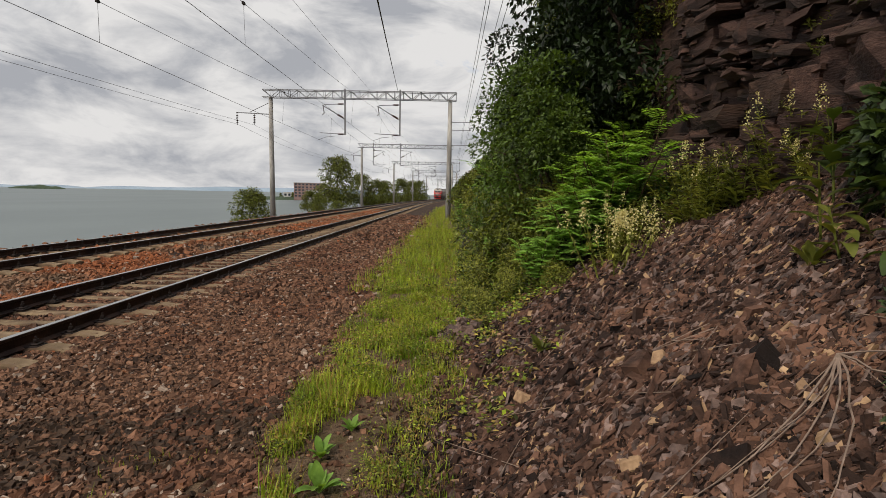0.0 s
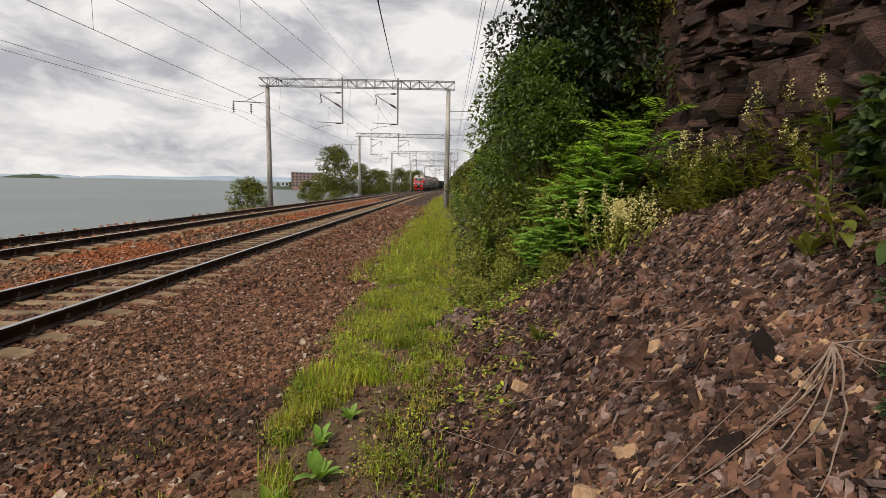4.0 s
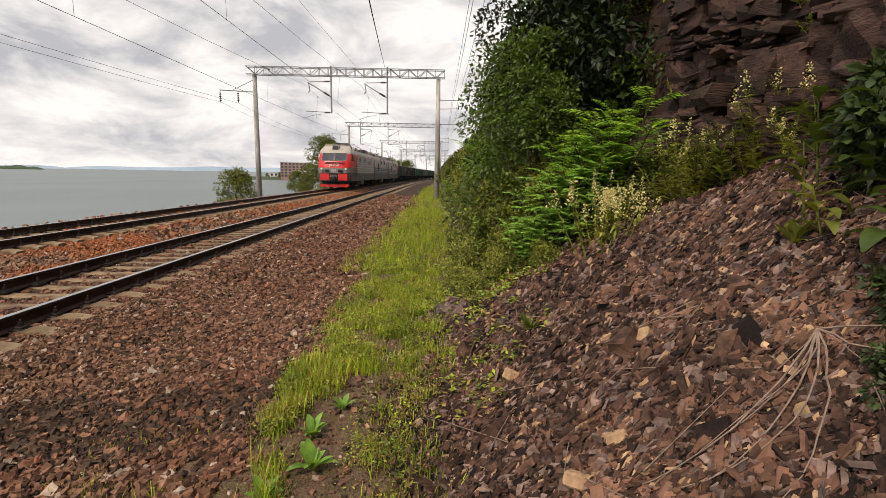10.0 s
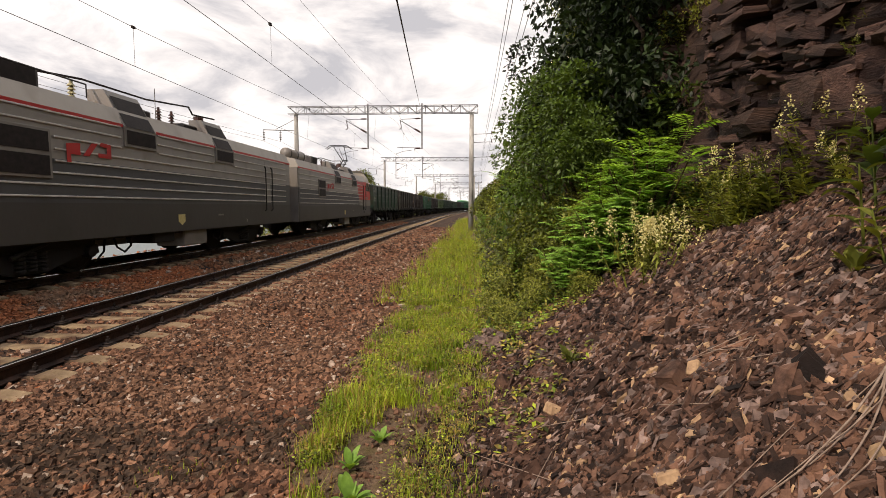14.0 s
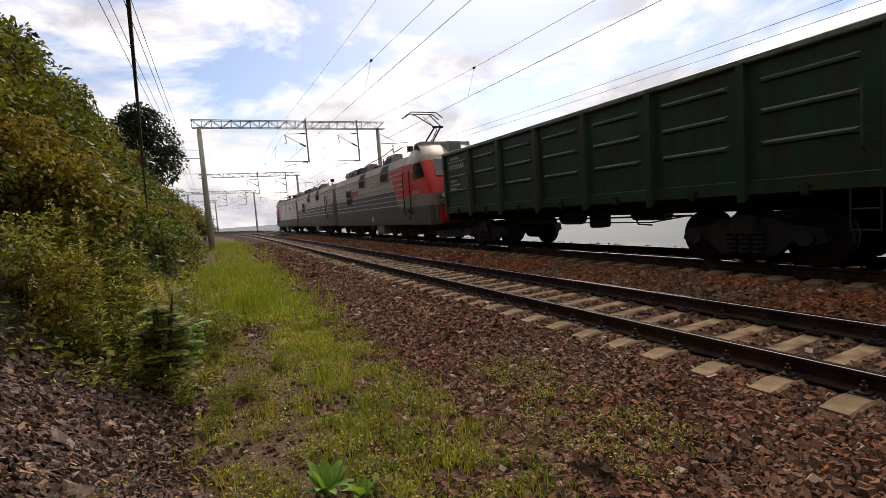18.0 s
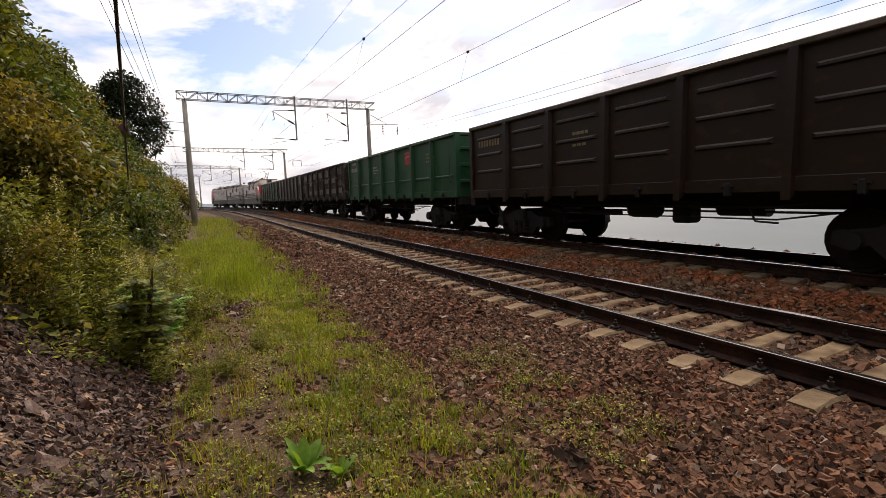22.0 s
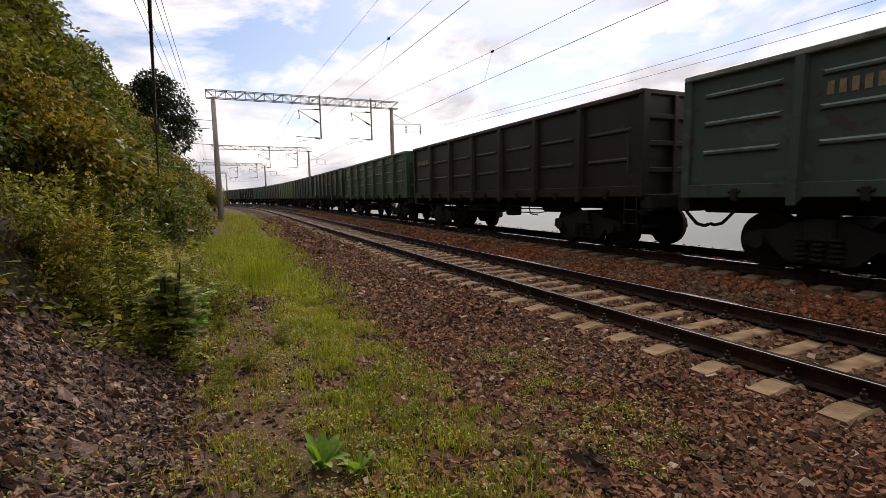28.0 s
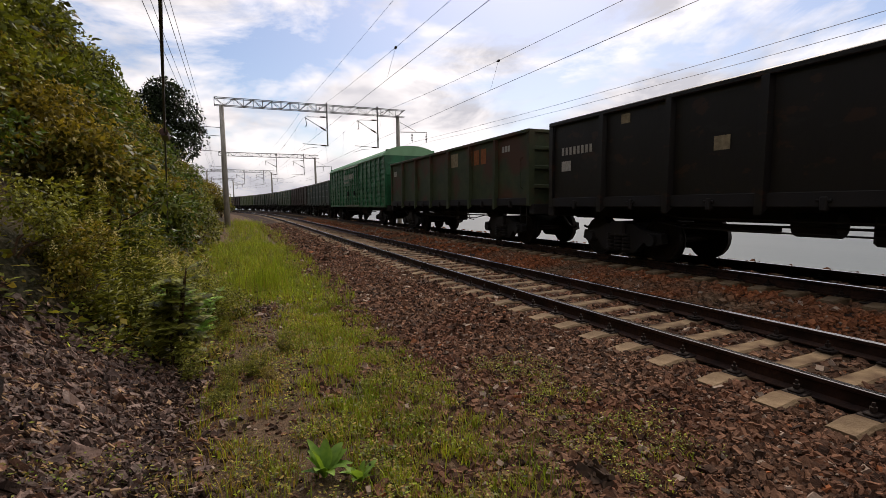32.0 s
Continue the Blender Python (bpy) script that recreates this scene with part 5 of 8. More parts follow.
wire_line("signal_wires", "thin wires on the hillward mast brackets", [(HILL_MAST + 1.5, BEAM_Z - 1.45), (HILL_MAST + 1.05, BEAM_Z - 1.45), (HILL_MAST + 1.5, BEAM_Z - 2.05), (HILL_MAST + 1.05, BEAM_Z - 2.05)], 0.6, 0.008)
wire_line("beam_wires", "return wire above the lattice beams", [(-1.2, BEAM_Z + 0.6)], 0.5)
# a long stay from the lattice beam down to the bank
cable = empty("guy_cable")
pa, pb = Vector((0.98, -14.5, 1.0)), on_line(36.2, 0.95, BEAM_Z + 0.45)[0]
part("wire", add_path(bmesh.new(), sag(pa, pb, 0.12, 6), 0.012, 5), M_WIRE, cable)
mid = pa.lerp(pb, 0.166) - Vector((0, 0, 0.07))
part("insulator", rod(mid - Vector((0, 0.11, 0.018)), mid + Vector((0, 0.11, 0.018)), 0.045, sides=8), M_INSUL, cable)
part("anchor_post", rod((pa.x, pa.y, ground_at(pa.x, pa.y) - 0.3), (pa.x, pa.y, 1.08), 0.06, sides=8), M_LATTICE, cable)
tagged(cable, "long stay cable with an insulator from the beam to the bank", "cable")

# ---- anchor mast beside the middle of the line, behind the train ----
def lone_mast(s):
    p, th = on_line(s, SEA_MAST - 0.2)
    z = ground_z(SEA_MAST - 0.2, s) - 0.4
    root = empty("catenary_mast", pose(p.x, p.y, p.z, 0, 0, -math.degrees(th)))
    part("mast", rod((0, 0, z), (0, 0, 7.2), 0.2, 0.14, 12), M_CONC, root, flat=False)
    bm = bmesh.new()
    for dx in (-0.18, 0.18):
        add_rod(bm, (dx, 0, 7.0), (dx * 0.7, 0, 11.0), 0.03, sides=4)
    for k in range(7):
        add_rod(bm, (-0.17, 0, 7.1 + k * 0.55), (0.16, 0, 7.6 + k * 0.55), 0.016, sides=4)
        add_rod(bm, (0.17, 0, 7.1 + k * 0.55), (-0.16, 0, 7.6 + k * 0.55), 0.016, sides=4)
    part("lattice_top", bm, M_LATTICE, root)
    part("cross_arm", box((-0.5, -0.05, 8.05), (0.5, 0.05, 8.13)), M_LATTICE, root)
    part("clamp", box((-0.22, -0.22, 6.9), (0.22, 0.22, 7.2), 0.03), M_IRON, root)
    part("guy_wire", rod((0, 0.15, 7.0), (0, 4.5, 0.2), 0.015, sides=4), M_WIRE, root)
    part("insulator_string", rod((0, -0.2, 7.6), (0, -1.0, 7.55), 0.06, sides=8), M_INSUL, root)
    return tagged(root, "concrete mast with a lattice top beside the seaward track", "mast")


lone_mast(-1.3)

# ---- far shore ----
M_FAR_GREEN = material("far_trees", rgb("2c3a2a"), rgb("44513a"), 0.08, 8, 0.95)
# pale blue grey: the haze of distance is put into the hills' colour
M_HAZED_HILL = material("far_hills", rgb("7d8d99"), rgb("8f9da8"), 0.004, 5, 1.0)
M_BRICK = material("far_brick", rgb("7d645c"), rgb("957d74"), 0.3, 6, 0.9)
M_WHITEWALL = material("far_whitewash", rgb("b8b6b0"), rgb("d2d0ca"), 0.3, 5, 0.85)
M_PANE = material("far_panes", rgb("2b3238"), rgb("434c53"), 1.0, 3, 0.25)


def mound(name, x, y, w, d, h, z, mat, label, category, seed, turn=0.0):
    """A low uneven hill of land rising from the water."""
    bm = bmesh.new()
    n, m = 28, 10
    grid = []
    for i in range(n + 1):
        row = []
        for j in range(m + 1):
            a, b = i / n * 2 - 1, j / m * 2 - 1
            e = max(0.0, 1 - a * a) ** 0.5 * max(0.0, 1 - b * b)
            row.append(bm.verts.new((a * w / 2, b * d / 2, -1.0 + (h + 1.0) * e * (0.75 + 0.5 * noise.noise(Vector((a * 3, b * 2, seed)))))))
        grid.append(row)
    for i in range(n):
        for j in range(m):
            bm.faces.new((grid[i][j], grid[i + 1][j], grid[i + 1][j + 1], grid[i][j + 1]))
    ob = part(name, bm, mat, flat=False)
    ob.matrix_basis = pose(x, y, z, 0, 0, turn)
    return tagged(ob, label, category, kind="structure")


mound("island", -1304, 1516, 145, 80, 14, -6, M_FAR_GREEN, "small dark wooded island in the bay", "island", 3.0, 40)
mound("headland", -128, 470, 150, 90, 5, -6, M_FAR_GREEN, "low wooded headland across the water", "headland", 4.0, 8)
mound("far_hills", -1500, 3900, 2600, 300, 42, -6, M_HAZED_HILL, "hills along the far shore, haze put into their pale blue", "hills", 5.0, 15)
mound("far_hills", -3000, 2700, 1600, 300, 30, -6, M_HAZED_HILL, "hills along the far shore, haze put into their pale blue", "hills", 6.0, 42)


def block(x, y, z, w, d, h, wall, label, floors, bays, turn=0.0):
    root = empty("building", pose(x, y, z, 0, 0, turn))
    part("wall", box((-w / 2, -d / 2, -3), (w / 2, d / 2, h)), wall, root)
    part("roof", box((-w / 2 - 0.3, -d / 2 - 0.3, h), (w / 2 + 0.3, d / 2 + 0.3, h + 0.5)), M_WHITEWALL, root)
    me = None
    for f in range(floors):
        for b in range(bays):
            cx, cz = -w / 2 + (b + 0.5) * w / bays, (f + 0.5) * h / floors
            part("window", box((cx - w / bays * 0.28, -d / 2 - 0.06, cz - h / floors * 0.25), (cx + w / bays * 0.28, -d / 2 + 0.02, cz + h / floors * 0.28)), M_PANE, root)
    return tagged(root, label, "building", group="buildings on the headland")


block(-127, 440, -3.4, 26, 14, 13, M_BRICK, "red-brown brick block of flats on the headland", 5, 8, 16)
block(-116, 430, -3.6, 20, 10, 6, M_WHITEWALL, "long white low building on the headland", 2, 8, 16)
block(-148, 455, -3.4, 14, 10, 4, M_WHITEWALL, "small white house on the headland", 1, 4, 16)
for x, y, sc in ((-137, 440, 0.7), (-143, 444, 0.6), (-152, 452, 0.6), (-104, 425, 0.8), (-98, 420, 0.7), (-160, 460, 0.5), (-110, 440, 1.0)):
    ob = copy_thing(T2, pose(x, y, -4.0, 0, 0, 40 * sc))
    ob.scale = (sc, sc, sc)
    tagged(ob, "dark tree on the far headland", "tree", group="headland trees")

# ---- small things beside the path ----
def heap(name, x, y, rad, h, n, size, mats, label, category, seed):
    r = np.random.default_rng(seed)
    pts = []
    for i in range(n):
        a, q = r.uniform(0, 6.283), r.uniform(0, 1) ** 0.7
        px, py = x + rad * q * math.cos(a) * 0.7, y + rad * q * math.sin(a)
        pts.append((px, py, ground_at(px, py) + h * (1 - q * q) * r.uniform(0.2, 1.0)))
    return stones(name, np.array(pts), r.gamma(4, size / 4, n), (0.2, 0.6), 0.5, mats, label, category)


heap("stone_heap", -0.95, -8.1, 0.9, 0.05, 420, 0.04, [M_SHARD_GREY], "low heap of grey shale chips in the grass", "stone heap", 71)
heap("stone_heap", 0.25, 6.2, 0.5, 0.14, 260, 0.06, [M_SHARD_GREY], "low heap of grey shale chips in the grass", "stone heap", 72)
heap("charred_clump", -2.45, -2.25, 0.14, 0.08, 60, 0.05, [M_STONE_DARK], "charred black clump on the ballast", "charred clump", 73)
for x, y, k, m in ((1.42, 3.02, 0.16, M_SHARD_PALE), (1.3, 3.05, 0.3, M_SHARD), (0.62, 3.5, 0.2, M_SHARD_PALE), (0.75, 2.2, 0.18, M_SHARD_PALE), (1.0, 2.35, 0.15, M_SHARD_PALE), (0.35, 4.6, 0.34, M_SHARD)):
    bm = bmesh.new()
    bmesh.ops.create_cube(bm, size=1.0, matrix=Matrix.LocRotScale(None, Euler((0.5, 0.3, x * 3)), (k * 0.7, k * 0.45, k * 0.4)))
    bmesh.ops.bevel(bm, geom=bm.edges[:], offset=k * 0.06, segments=1, affect="EDGES")
    for v in bm.verts:
        v.co += Vector((noise.noise(v.co * 9), noise.noise(v.co * 9 + Vector((5, 0, 0))), noise.noise(v.co * 9 + Vector((0, 5, 0))))) * k * 0.12
    ob = part("loose_rock", bm, m)
    ob.location = (x, y, ground_at(x, y) + k * 0.12)
    tagged(ob, "loose angular rock lying on the scree", "rock", group="loose rocks")
# conduit beside the marked sleeper
root = empty("rail_cable")
a = on_line(-1.06, 0.1, -0.12)[0]
part("cable", add_path(bmesh.new(), [a, a + Vector((0.45, 0.0, -0.02)), a + Vector((1.3, 0.1, -0.13)), a + Vector((2.2, 0.0, -0.16))], 0.014, 6), M_LATTICE, root)
part("terminal", box(a - Vector((0.05, 0.07, 0.03)), a + Vector((0.05, 0.07, 0.05)), 0.01), M_IRON, root)
tagged(root, "grey cable clamped to the rail foot", "cable")

# ---- train: materials ----
def paint(name, base, k=0.82, rough=0.5, dirt="2a211a", cut=0.6, wear=0.0, dim=1.0):
    """Weathered vehicle paint: two tones, dirt, and with wear also streaks that run down and bare rusty spots."""
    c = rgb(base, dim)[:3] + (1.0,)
    m = material(name, tuple(v * k for v in c[:3]) + (1,), c, 2.2, 8, rough, stain=rgb(dirt), stain_scale=1.3, stain_cut=cut, stain_soft=0.14,
                 bump=0.1, bump_scale=9, stretch=(1, 1, 0.55), spec=0.5)
    if wear:
        n, l = m.node_tree.nodes, m.node_tree.links
        shade = n["Principled BSDF"]
        colour = shade.inputs["Base Color"].links[0].from_socket
        for scale, stretch, lo, hi, tone, amount in ((3.0, (1, 2.2, 0.22), 0.50, 0.66, rgb(dirt), 0.75), (2.6, (1, 1.0, 1.5), 0.60, 0.64, rgb("3d2417"), wear),
                                                     (1.1, (1, 0.9, 2.2), 0.60, 0.63, tuple(min(1, v * 1.55 + 0.01) for v in c[:3]) + (1,), wear * 0.7)):
            tc = n.new("ShaderNodeTexCoord")
            mp = n.new("ShaderNodeMapping")
            mp.inputs["Scale"].default_value = stretch
            t = n.new("ShaderNodeTexNoise")
            t.inputs["Scale"].default_value, t.inputs["Detail"].default_value = scale, 9.0
            r = n.new("ShaderNodeValToRGB")
            r.color_ramp.elements[0].position, r.color_ramp.elements[1].position = lo, hi
            r.color_ramp.elements[1].color = (amount, amount, amount, 1)
            mx = n.new("ShaderNodeMixRGB")
            l.new(tc.outputs["Object"], mp.inputs["Vector"])
            l.new(mp.outputs["Vector"], t.inputs["Vector"])
            l.new(t.outputs["Fac"], r.inputs["Fac"])
            l.new(r.outputs["Color"], mx.inputs["Fac"])
            l.new(colour, mx.inputs["Color1"])
            mx.inputs["Color2"].default_value = tone
            colour = mx.outputs["Color"]
        l.new(colour, shade.inputs["Base Color"])
    return m


P_RED = paint("loco_red", "c41c15", 0.88, 0.35, "7a1712", 0.74)
P_SILVER = paint("loco_silver", "918a82", 0.88, 0.33, "6d6862", 0.68, 0.0)
P_DARK = paint("loco_dark_grey", "423e3a", 0.9, 0.5, "3a3631", 0.64)
P_BAND = paint("loco_band_grey", "4b4a4a", 0.9, 0.5, "3a3837", 0.68)
P_MID = paint("loco_mid_grey", "7b746b", 0.9, 0.5, "5a544d", 0.64)
P_ROOF = paint("loco_roof_beige", "a0978a", 0.9, 0.55, "81786a", 0.66)
P_UNDER = paint("underframe_black", "100e0d", 0.8, 0.8, "1a1511", 0.55)
P_WHEEL = material("wheel_steel", rgb("1a1614"), rgb("2c2420"), 14, 5, 0.6, 0.4, stain=rgb("1c1714"), stain_scale=3)
P_TREAD = material("wheel_tread", rgb("8a8580"), rgb("a6a29c"), 10, 4, 0.25, 1.0)
P_RUBBER = material("black_rubber", rgb("141312"), rgb("1f1d1b"), 12, 4, 0.8)
# pale worn paint with the sky's highlight on the ridges put into the tone
P_RIDGE = material("worn_ridge_shine", rgb("b4aea5"), rgb("d2ccc2"), 5, 6, 0.3, 0.2, spec=0.5)
P_GLASS = material("cab_glass", rgb("10161a"), rgb("1b2226"), 2, 3, 0.06, spec=0.8)
P_WHITE = material("white_lettering", rgb("8f8d84"), rgb("b4b1a6"), 12, 5, 0.7)
P_BEIGE = material("beige_lettering", rgb("756a53"), rgb("998c70"), 9, 6, 0.8)
P_ORANGE = material("orange_lettering", rgb("7a4a28"), rgb("955d34"), 9, 6, 0.8)
P_LAMP = material("lamp_glass", rgb("c8c4b4"), rgb("e6e2d2"), 4, 3, 0.12)
P_LOGO = paint("logo_red", "b02a26", 0.9, 0.5, "7c2420", 0.7)
P_YELLOW = material("yellow_plate", rgb("b5a566"), rgb("cfc085"), 9, 5, 0.6)
P_LOUVRE = material("louvre_dark", rgb("191412"), rgb("2b2320"), 9, 5, 0.7)
P_CREAM = material("insulator_cream", rgb("8a8260"), rgb("aaa27c"), 9, 4, 0.35)


def plate(pts, x, out):
    """A flat polygon of (y, z) points on the plane x, facing out (+1 or -1)."""
    bm = bmesh.new()
    vs = [bm.verts.new((x, y, z)) for y, z in pts]
    f = bm.faces.new(vs)
    f.normal_update()
    if f.normal.x * out < 0:
        f.normal_flip()
    r = bmesh.ops.extrude_face_region(bm, geom=[f])
    for v in r["geom"]:
        if isinstance(v, bmesh.types.BMVert):
            v.co.x += 0.004 * out
    bmesh.ops.recalc_face_normals(bm, faces=bm.faces)
    return bm


def lettering(parent, rows, x, out, y0, z0, mat, h=0.2, name="lettering"):
    """Plain bars in the place of writing: rows of (count, width each, gap, height, dz)."""
    bm = bmesh.new()
    for count, w, gap, hh, dz in rows:
        for i in range(count):
            a = y0 + out * i * (w + gap) * 1.0
            b = a + out * w
            add_box(bm, (x, min(a, b), z0 + dz), (x + 0.004 * out, max(a, b), z0 + dz + hh))
    return tagged(part(name, bm, mat, parent), kind="stuff")


def script(parent, text, x, out, y, z, size, mat, name="lettering"):
    """Readable writing, set flat on the side plane x."""
    cu = bpy.data.curves.new(name, "FONT")
    cu.body, cu.size, cu.extrude = text, size, 0.003
    tmp = bpy.data.objects.new(name, cu)
    scene.collection.objects.link(tmp)
    me = bpy.data.meshes.new_from_object(tmp.evaluated_get(bpy.context.evaluated_depsgraph_get()))
    bpy.data.objects.remove(tmp)
    me.materials.append(mat)
    ob = new(name, me)
    ob.parent = parent
    ob.matrix_basis = pose(x, y, z, 90, 0, 90 if out > 0 else -90)
    return ob


def wheel_bm(x, r=0.475):
    """One wheel disc with flange, centred at x on its axle."""
    bm = bmesh.new()
    g = 1 if x > 0 else -1
    for x0, x1, ra, rb in ((-0.065, 0.065, r, r), (-0.095, -0.065, r * 1.06, r * 1.06), (0.065, 0.075, r * 0.9, r * 0.86), (0.065, 0.15, 0.12, 0.1)):
        m = Matrix.Translation((x + g * (x0 + x1) / 2, 0, 0)) @ Matrix.Rotation(radians(90 * g), 4, "Y")
        bmesh.ops.create_cone(bm, cap_ends=True, segments=22, radius1=ra, radius2=rb, depth=abs(x1 - x0), matrix=m)
    for k in range(5):
        a = k * 1.2566
        add_rod(bm, (x + g * 0.07, 0.24 * math.cos(a), 0.24 * math.sin(a)), (x + g * 0.079, 0.24 * math.cos(a), 0.24 * math.sin(a)), 0.045, sides=8)
    return bm


WHEELS = []
MESHES = {}


def shared(key, make, mat):
    """A mesh that alike parts share."""
    if key not in MESHES:
        bm = make()
        me = bpy.data.meshes.new(key)
        bm.to_mesh(me)
        bm.free()
        me.materials.append(mat)
        MESHES[key] = me
    return MESHES[key]


def piece(name, me, parent, m):
    ob = new(name, me)
    ob.parent = parent
    ob.matrix_basis = m
    return ob


def wheelset(parent, y, r=0.475, spin=False):
    ob = piece("wheelset", shared("axle%d" % int(r * 1000), lambda: rod((-0.98, 0, 0), (0.98, 0, 0), 0.08, sides=10), P_WHEEL), parent, Matrix.Translation((0, y, r)))
    for g in (-1, 1):
        piece("wheel", shared("wheel%d%d" % (g, int(r * 1000)), lambda: wheel_bm(g * 0.76, r), P_WHEEL), ob, Matrix.Identity(4))
    if spin:
        WHEELS.append((ob, y, r))
    return ob


def side_frame_bm(base, gx):
    """A cast bogie side frame with axle boxes and a spring nest."""
    h = base / 2
    bm = bmesh.new()
    outline = [(-h - 0.28, 0.42), (-h - 0.24, 0.62), (-h + 0.25, 0.68), (-0.42, 0.80), (0.42, 0.80), (h - 0.25, 0.68), (h + 0.24, 0.62), (h + 0.28, 0.42),
               (h + 0.1, 0.36), (h - 0.2, 0.42), (0.5, 0.20), (0.38, 0.16), (-0.38, 0.16), (-0.5, 0.20), (-h + 0.2, 0.42), (-h - 0.1, 0.36)]
    va = [bm.verts.new((gx - 0.09, y, z)) for y, z in outline]
    vb = [bm.verts.new((gx + 0.09, y, z)) for y, z in outline]
    n = len(outline)
    for i in range(n):
        bm.faces.new((va[i], va[(i + 1) % n], vb[(i + 1) % n], vb[i]))
    bmesh.ops.triangle_fill(bm, edges=[e for e in bm.edges if all(v in va for v in e.verts)])
    bmesh.ops.triangle_fill(bm, edges=[e for e in bm.edges if all(v in vb for v in e.verts)])
    g = 1 if gx > 0 else -1
    for y in (-h, h):
        add_rod(bm, (gx, y, 0.475), (gx + g * 0.17, y, 0.475), 0.16, 0.13, 12)
    for y in (-0.24, 0, 0.24):
        for z in (0.22, 0.30, 0.38, 0.46, 0.54):
            add_rod(bm, (gx + g * 0.1, y, z), (gx + g * 0.1, y, z + 0.045), 0.1, sides=8)
    bmesh.ops.recalc_face_normals(bm, faces=bm.faces)
    return bm


def bogie(parent, y, base=1.85, spin=False):
    ob = piece("bogie", shared("bolster", lambda: box((-1.2, -0.22, 0.5), (1.2, 0.22, 0.86), 0.04), P_UNDER), parent, Matrix.Translation((0, y, 0)))
    for g in (-1, 1):
        piece("side_frame", shared("side_frame%d%d" % (g, int(base * 100)), lambda: side_frame_bm(base, g * 1.02), P_UNDER), ob, Matrix.Identity(4))
    for dy in (-base / 2, base / 2):
        wheelset(parent, y + dy, spin=spin)
    return ob


def coupler_bm():
    bm = bmesh.new()
    add_box(bm, (-0.12, -0.5, 0.93), (0.12, 0.05, 1.17), 0.03)
    add_box(bm, (-0.24, 0.02, 0.88), (0.10, 0.30, 1.22), 0.06)
    add_box(bm, (0.08, 0.0, 0.93), (0.24, 0.18, 1.17), 0.05)
    return bm


def hose_bm(sx=0.45):
    pts = [Vector((sx, 0.0, 0.95)), Vector((sx - 0.02, 0.12, 0.8)), Vector((sx - 0.05, 0.28, 0.62)), Vector((sx - 0.1, 0.42, 0.58)), Vector((sx - 0.12, 0.5, 0.62))]
    return add_path(bmesh.new(), pts, 0.035, 7)


def ends(parent, L, hose=True):
    for g in (-1, 1):
        m = Matrix.Translation((0, g * (L / 2 - 0.32), 0)) @ (Matrix.Rotation(0 if g > 0 else math.pi, 4, "Z"))
        piece("coupler", shared("coupler", coupler_bm, P_UNDER), parent, m)
        piece("brake_hose", shared("hose", hose_bm, P_RUBBER), parent, m)


# ---- gondola wagons ----
GONDOLA_L = 13.92


def rib_panel_bm(y0, y1, x, out, ribs):
    """A side sheet between two posts, one skin with pressed ridges."""
    bm = bmesh.new()
    cols = (y0, y0 + 0.2, y1 - 0.2, y1)
    zs = [1.42] + [q for z in ribs for q in (z - 0.055, z + 0.035)] + [3.28]
    g = [[bm.verts.new((x, y, z)) for y in cols] for z in zs]
    b = [[bm.verts.new((x - out * 0.03, y, z)) for y in (y0, y1)] for z in (1.42, 3.28)]
    for i in range(len(zs) - 1):
        for j in range(3):
            q = (g[i][j], g[i][j + 1], g[i + 1][j + 1], g[i + 1][j])
            if i % 2 and j == 1:
                z = (zs[i] + zs[i + 1]) / 2
                r = [bm.verts.new((x + out * dx, yy, zz)) for yy, zz, dx in ((cols[1] + 0.07, z - 0.025, 0.045), (cols[2] - 0.07, z - 0.025, 0.045), (cols[2] - 0.07, z + 0.012, 0.042), (cols[1] + 0.07, z + 0.012, 0.042))]
                for k in range(4):
                    f = bm.faces.new((q[k], q[(k + 1) % 4], r[(k + 1) % 4], r[k]))
                    # only the upward slope takes the paler tone, a painted sky highlight
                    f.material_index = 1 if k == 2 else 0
                bm.faces.new(r)
            else:
                bm.faces.new(q)
    bm.faces.new(g[0][::-1] + b[0])
    bm.faces.new(g[-1] + b[1][::-1])
    bm.faces.new((b[0][0], b[0][1], b[1][1], b[1][0]))
    bm.faces.new([r[0] for r in g] + [b[1][0], b[0][0]])
    bm.faces.new([r[-1] for r in g][::-1] + [b[0][1], b[1][1]])
    bmesh.ops.recalc_face_normals(bm, faces=bm.faces)
    return bm


def post_bm(x, out):
    bm = bmesh.new()
    va, vb = [], []
    for yy, dx in ((-0.10, 0), (-0.065, 0.14), (0.065, 0.14), (0.10, 0)):
        va.append(bm.verts.new((x + out * dx, yy, 1.08 if dx else 1.2)))
        vb.append(bm.verts.new((x + out * dx * 0.75, yy, 3.29)))
    for i in range(4):
        bm.faces.new((va[i], va[(i + 1) % 4], vb[(i + 1) % 4], vb[i]))
    bm.faces.new(va)
    bm.faces.new(vb)
    bmesh.ops.recalc_face_normals(bm, faces=bm.faces)
    return bm


WORN_SHINE = {}       # rubbed paint with a painted sky highlight on the ridges, by the wagon's paint


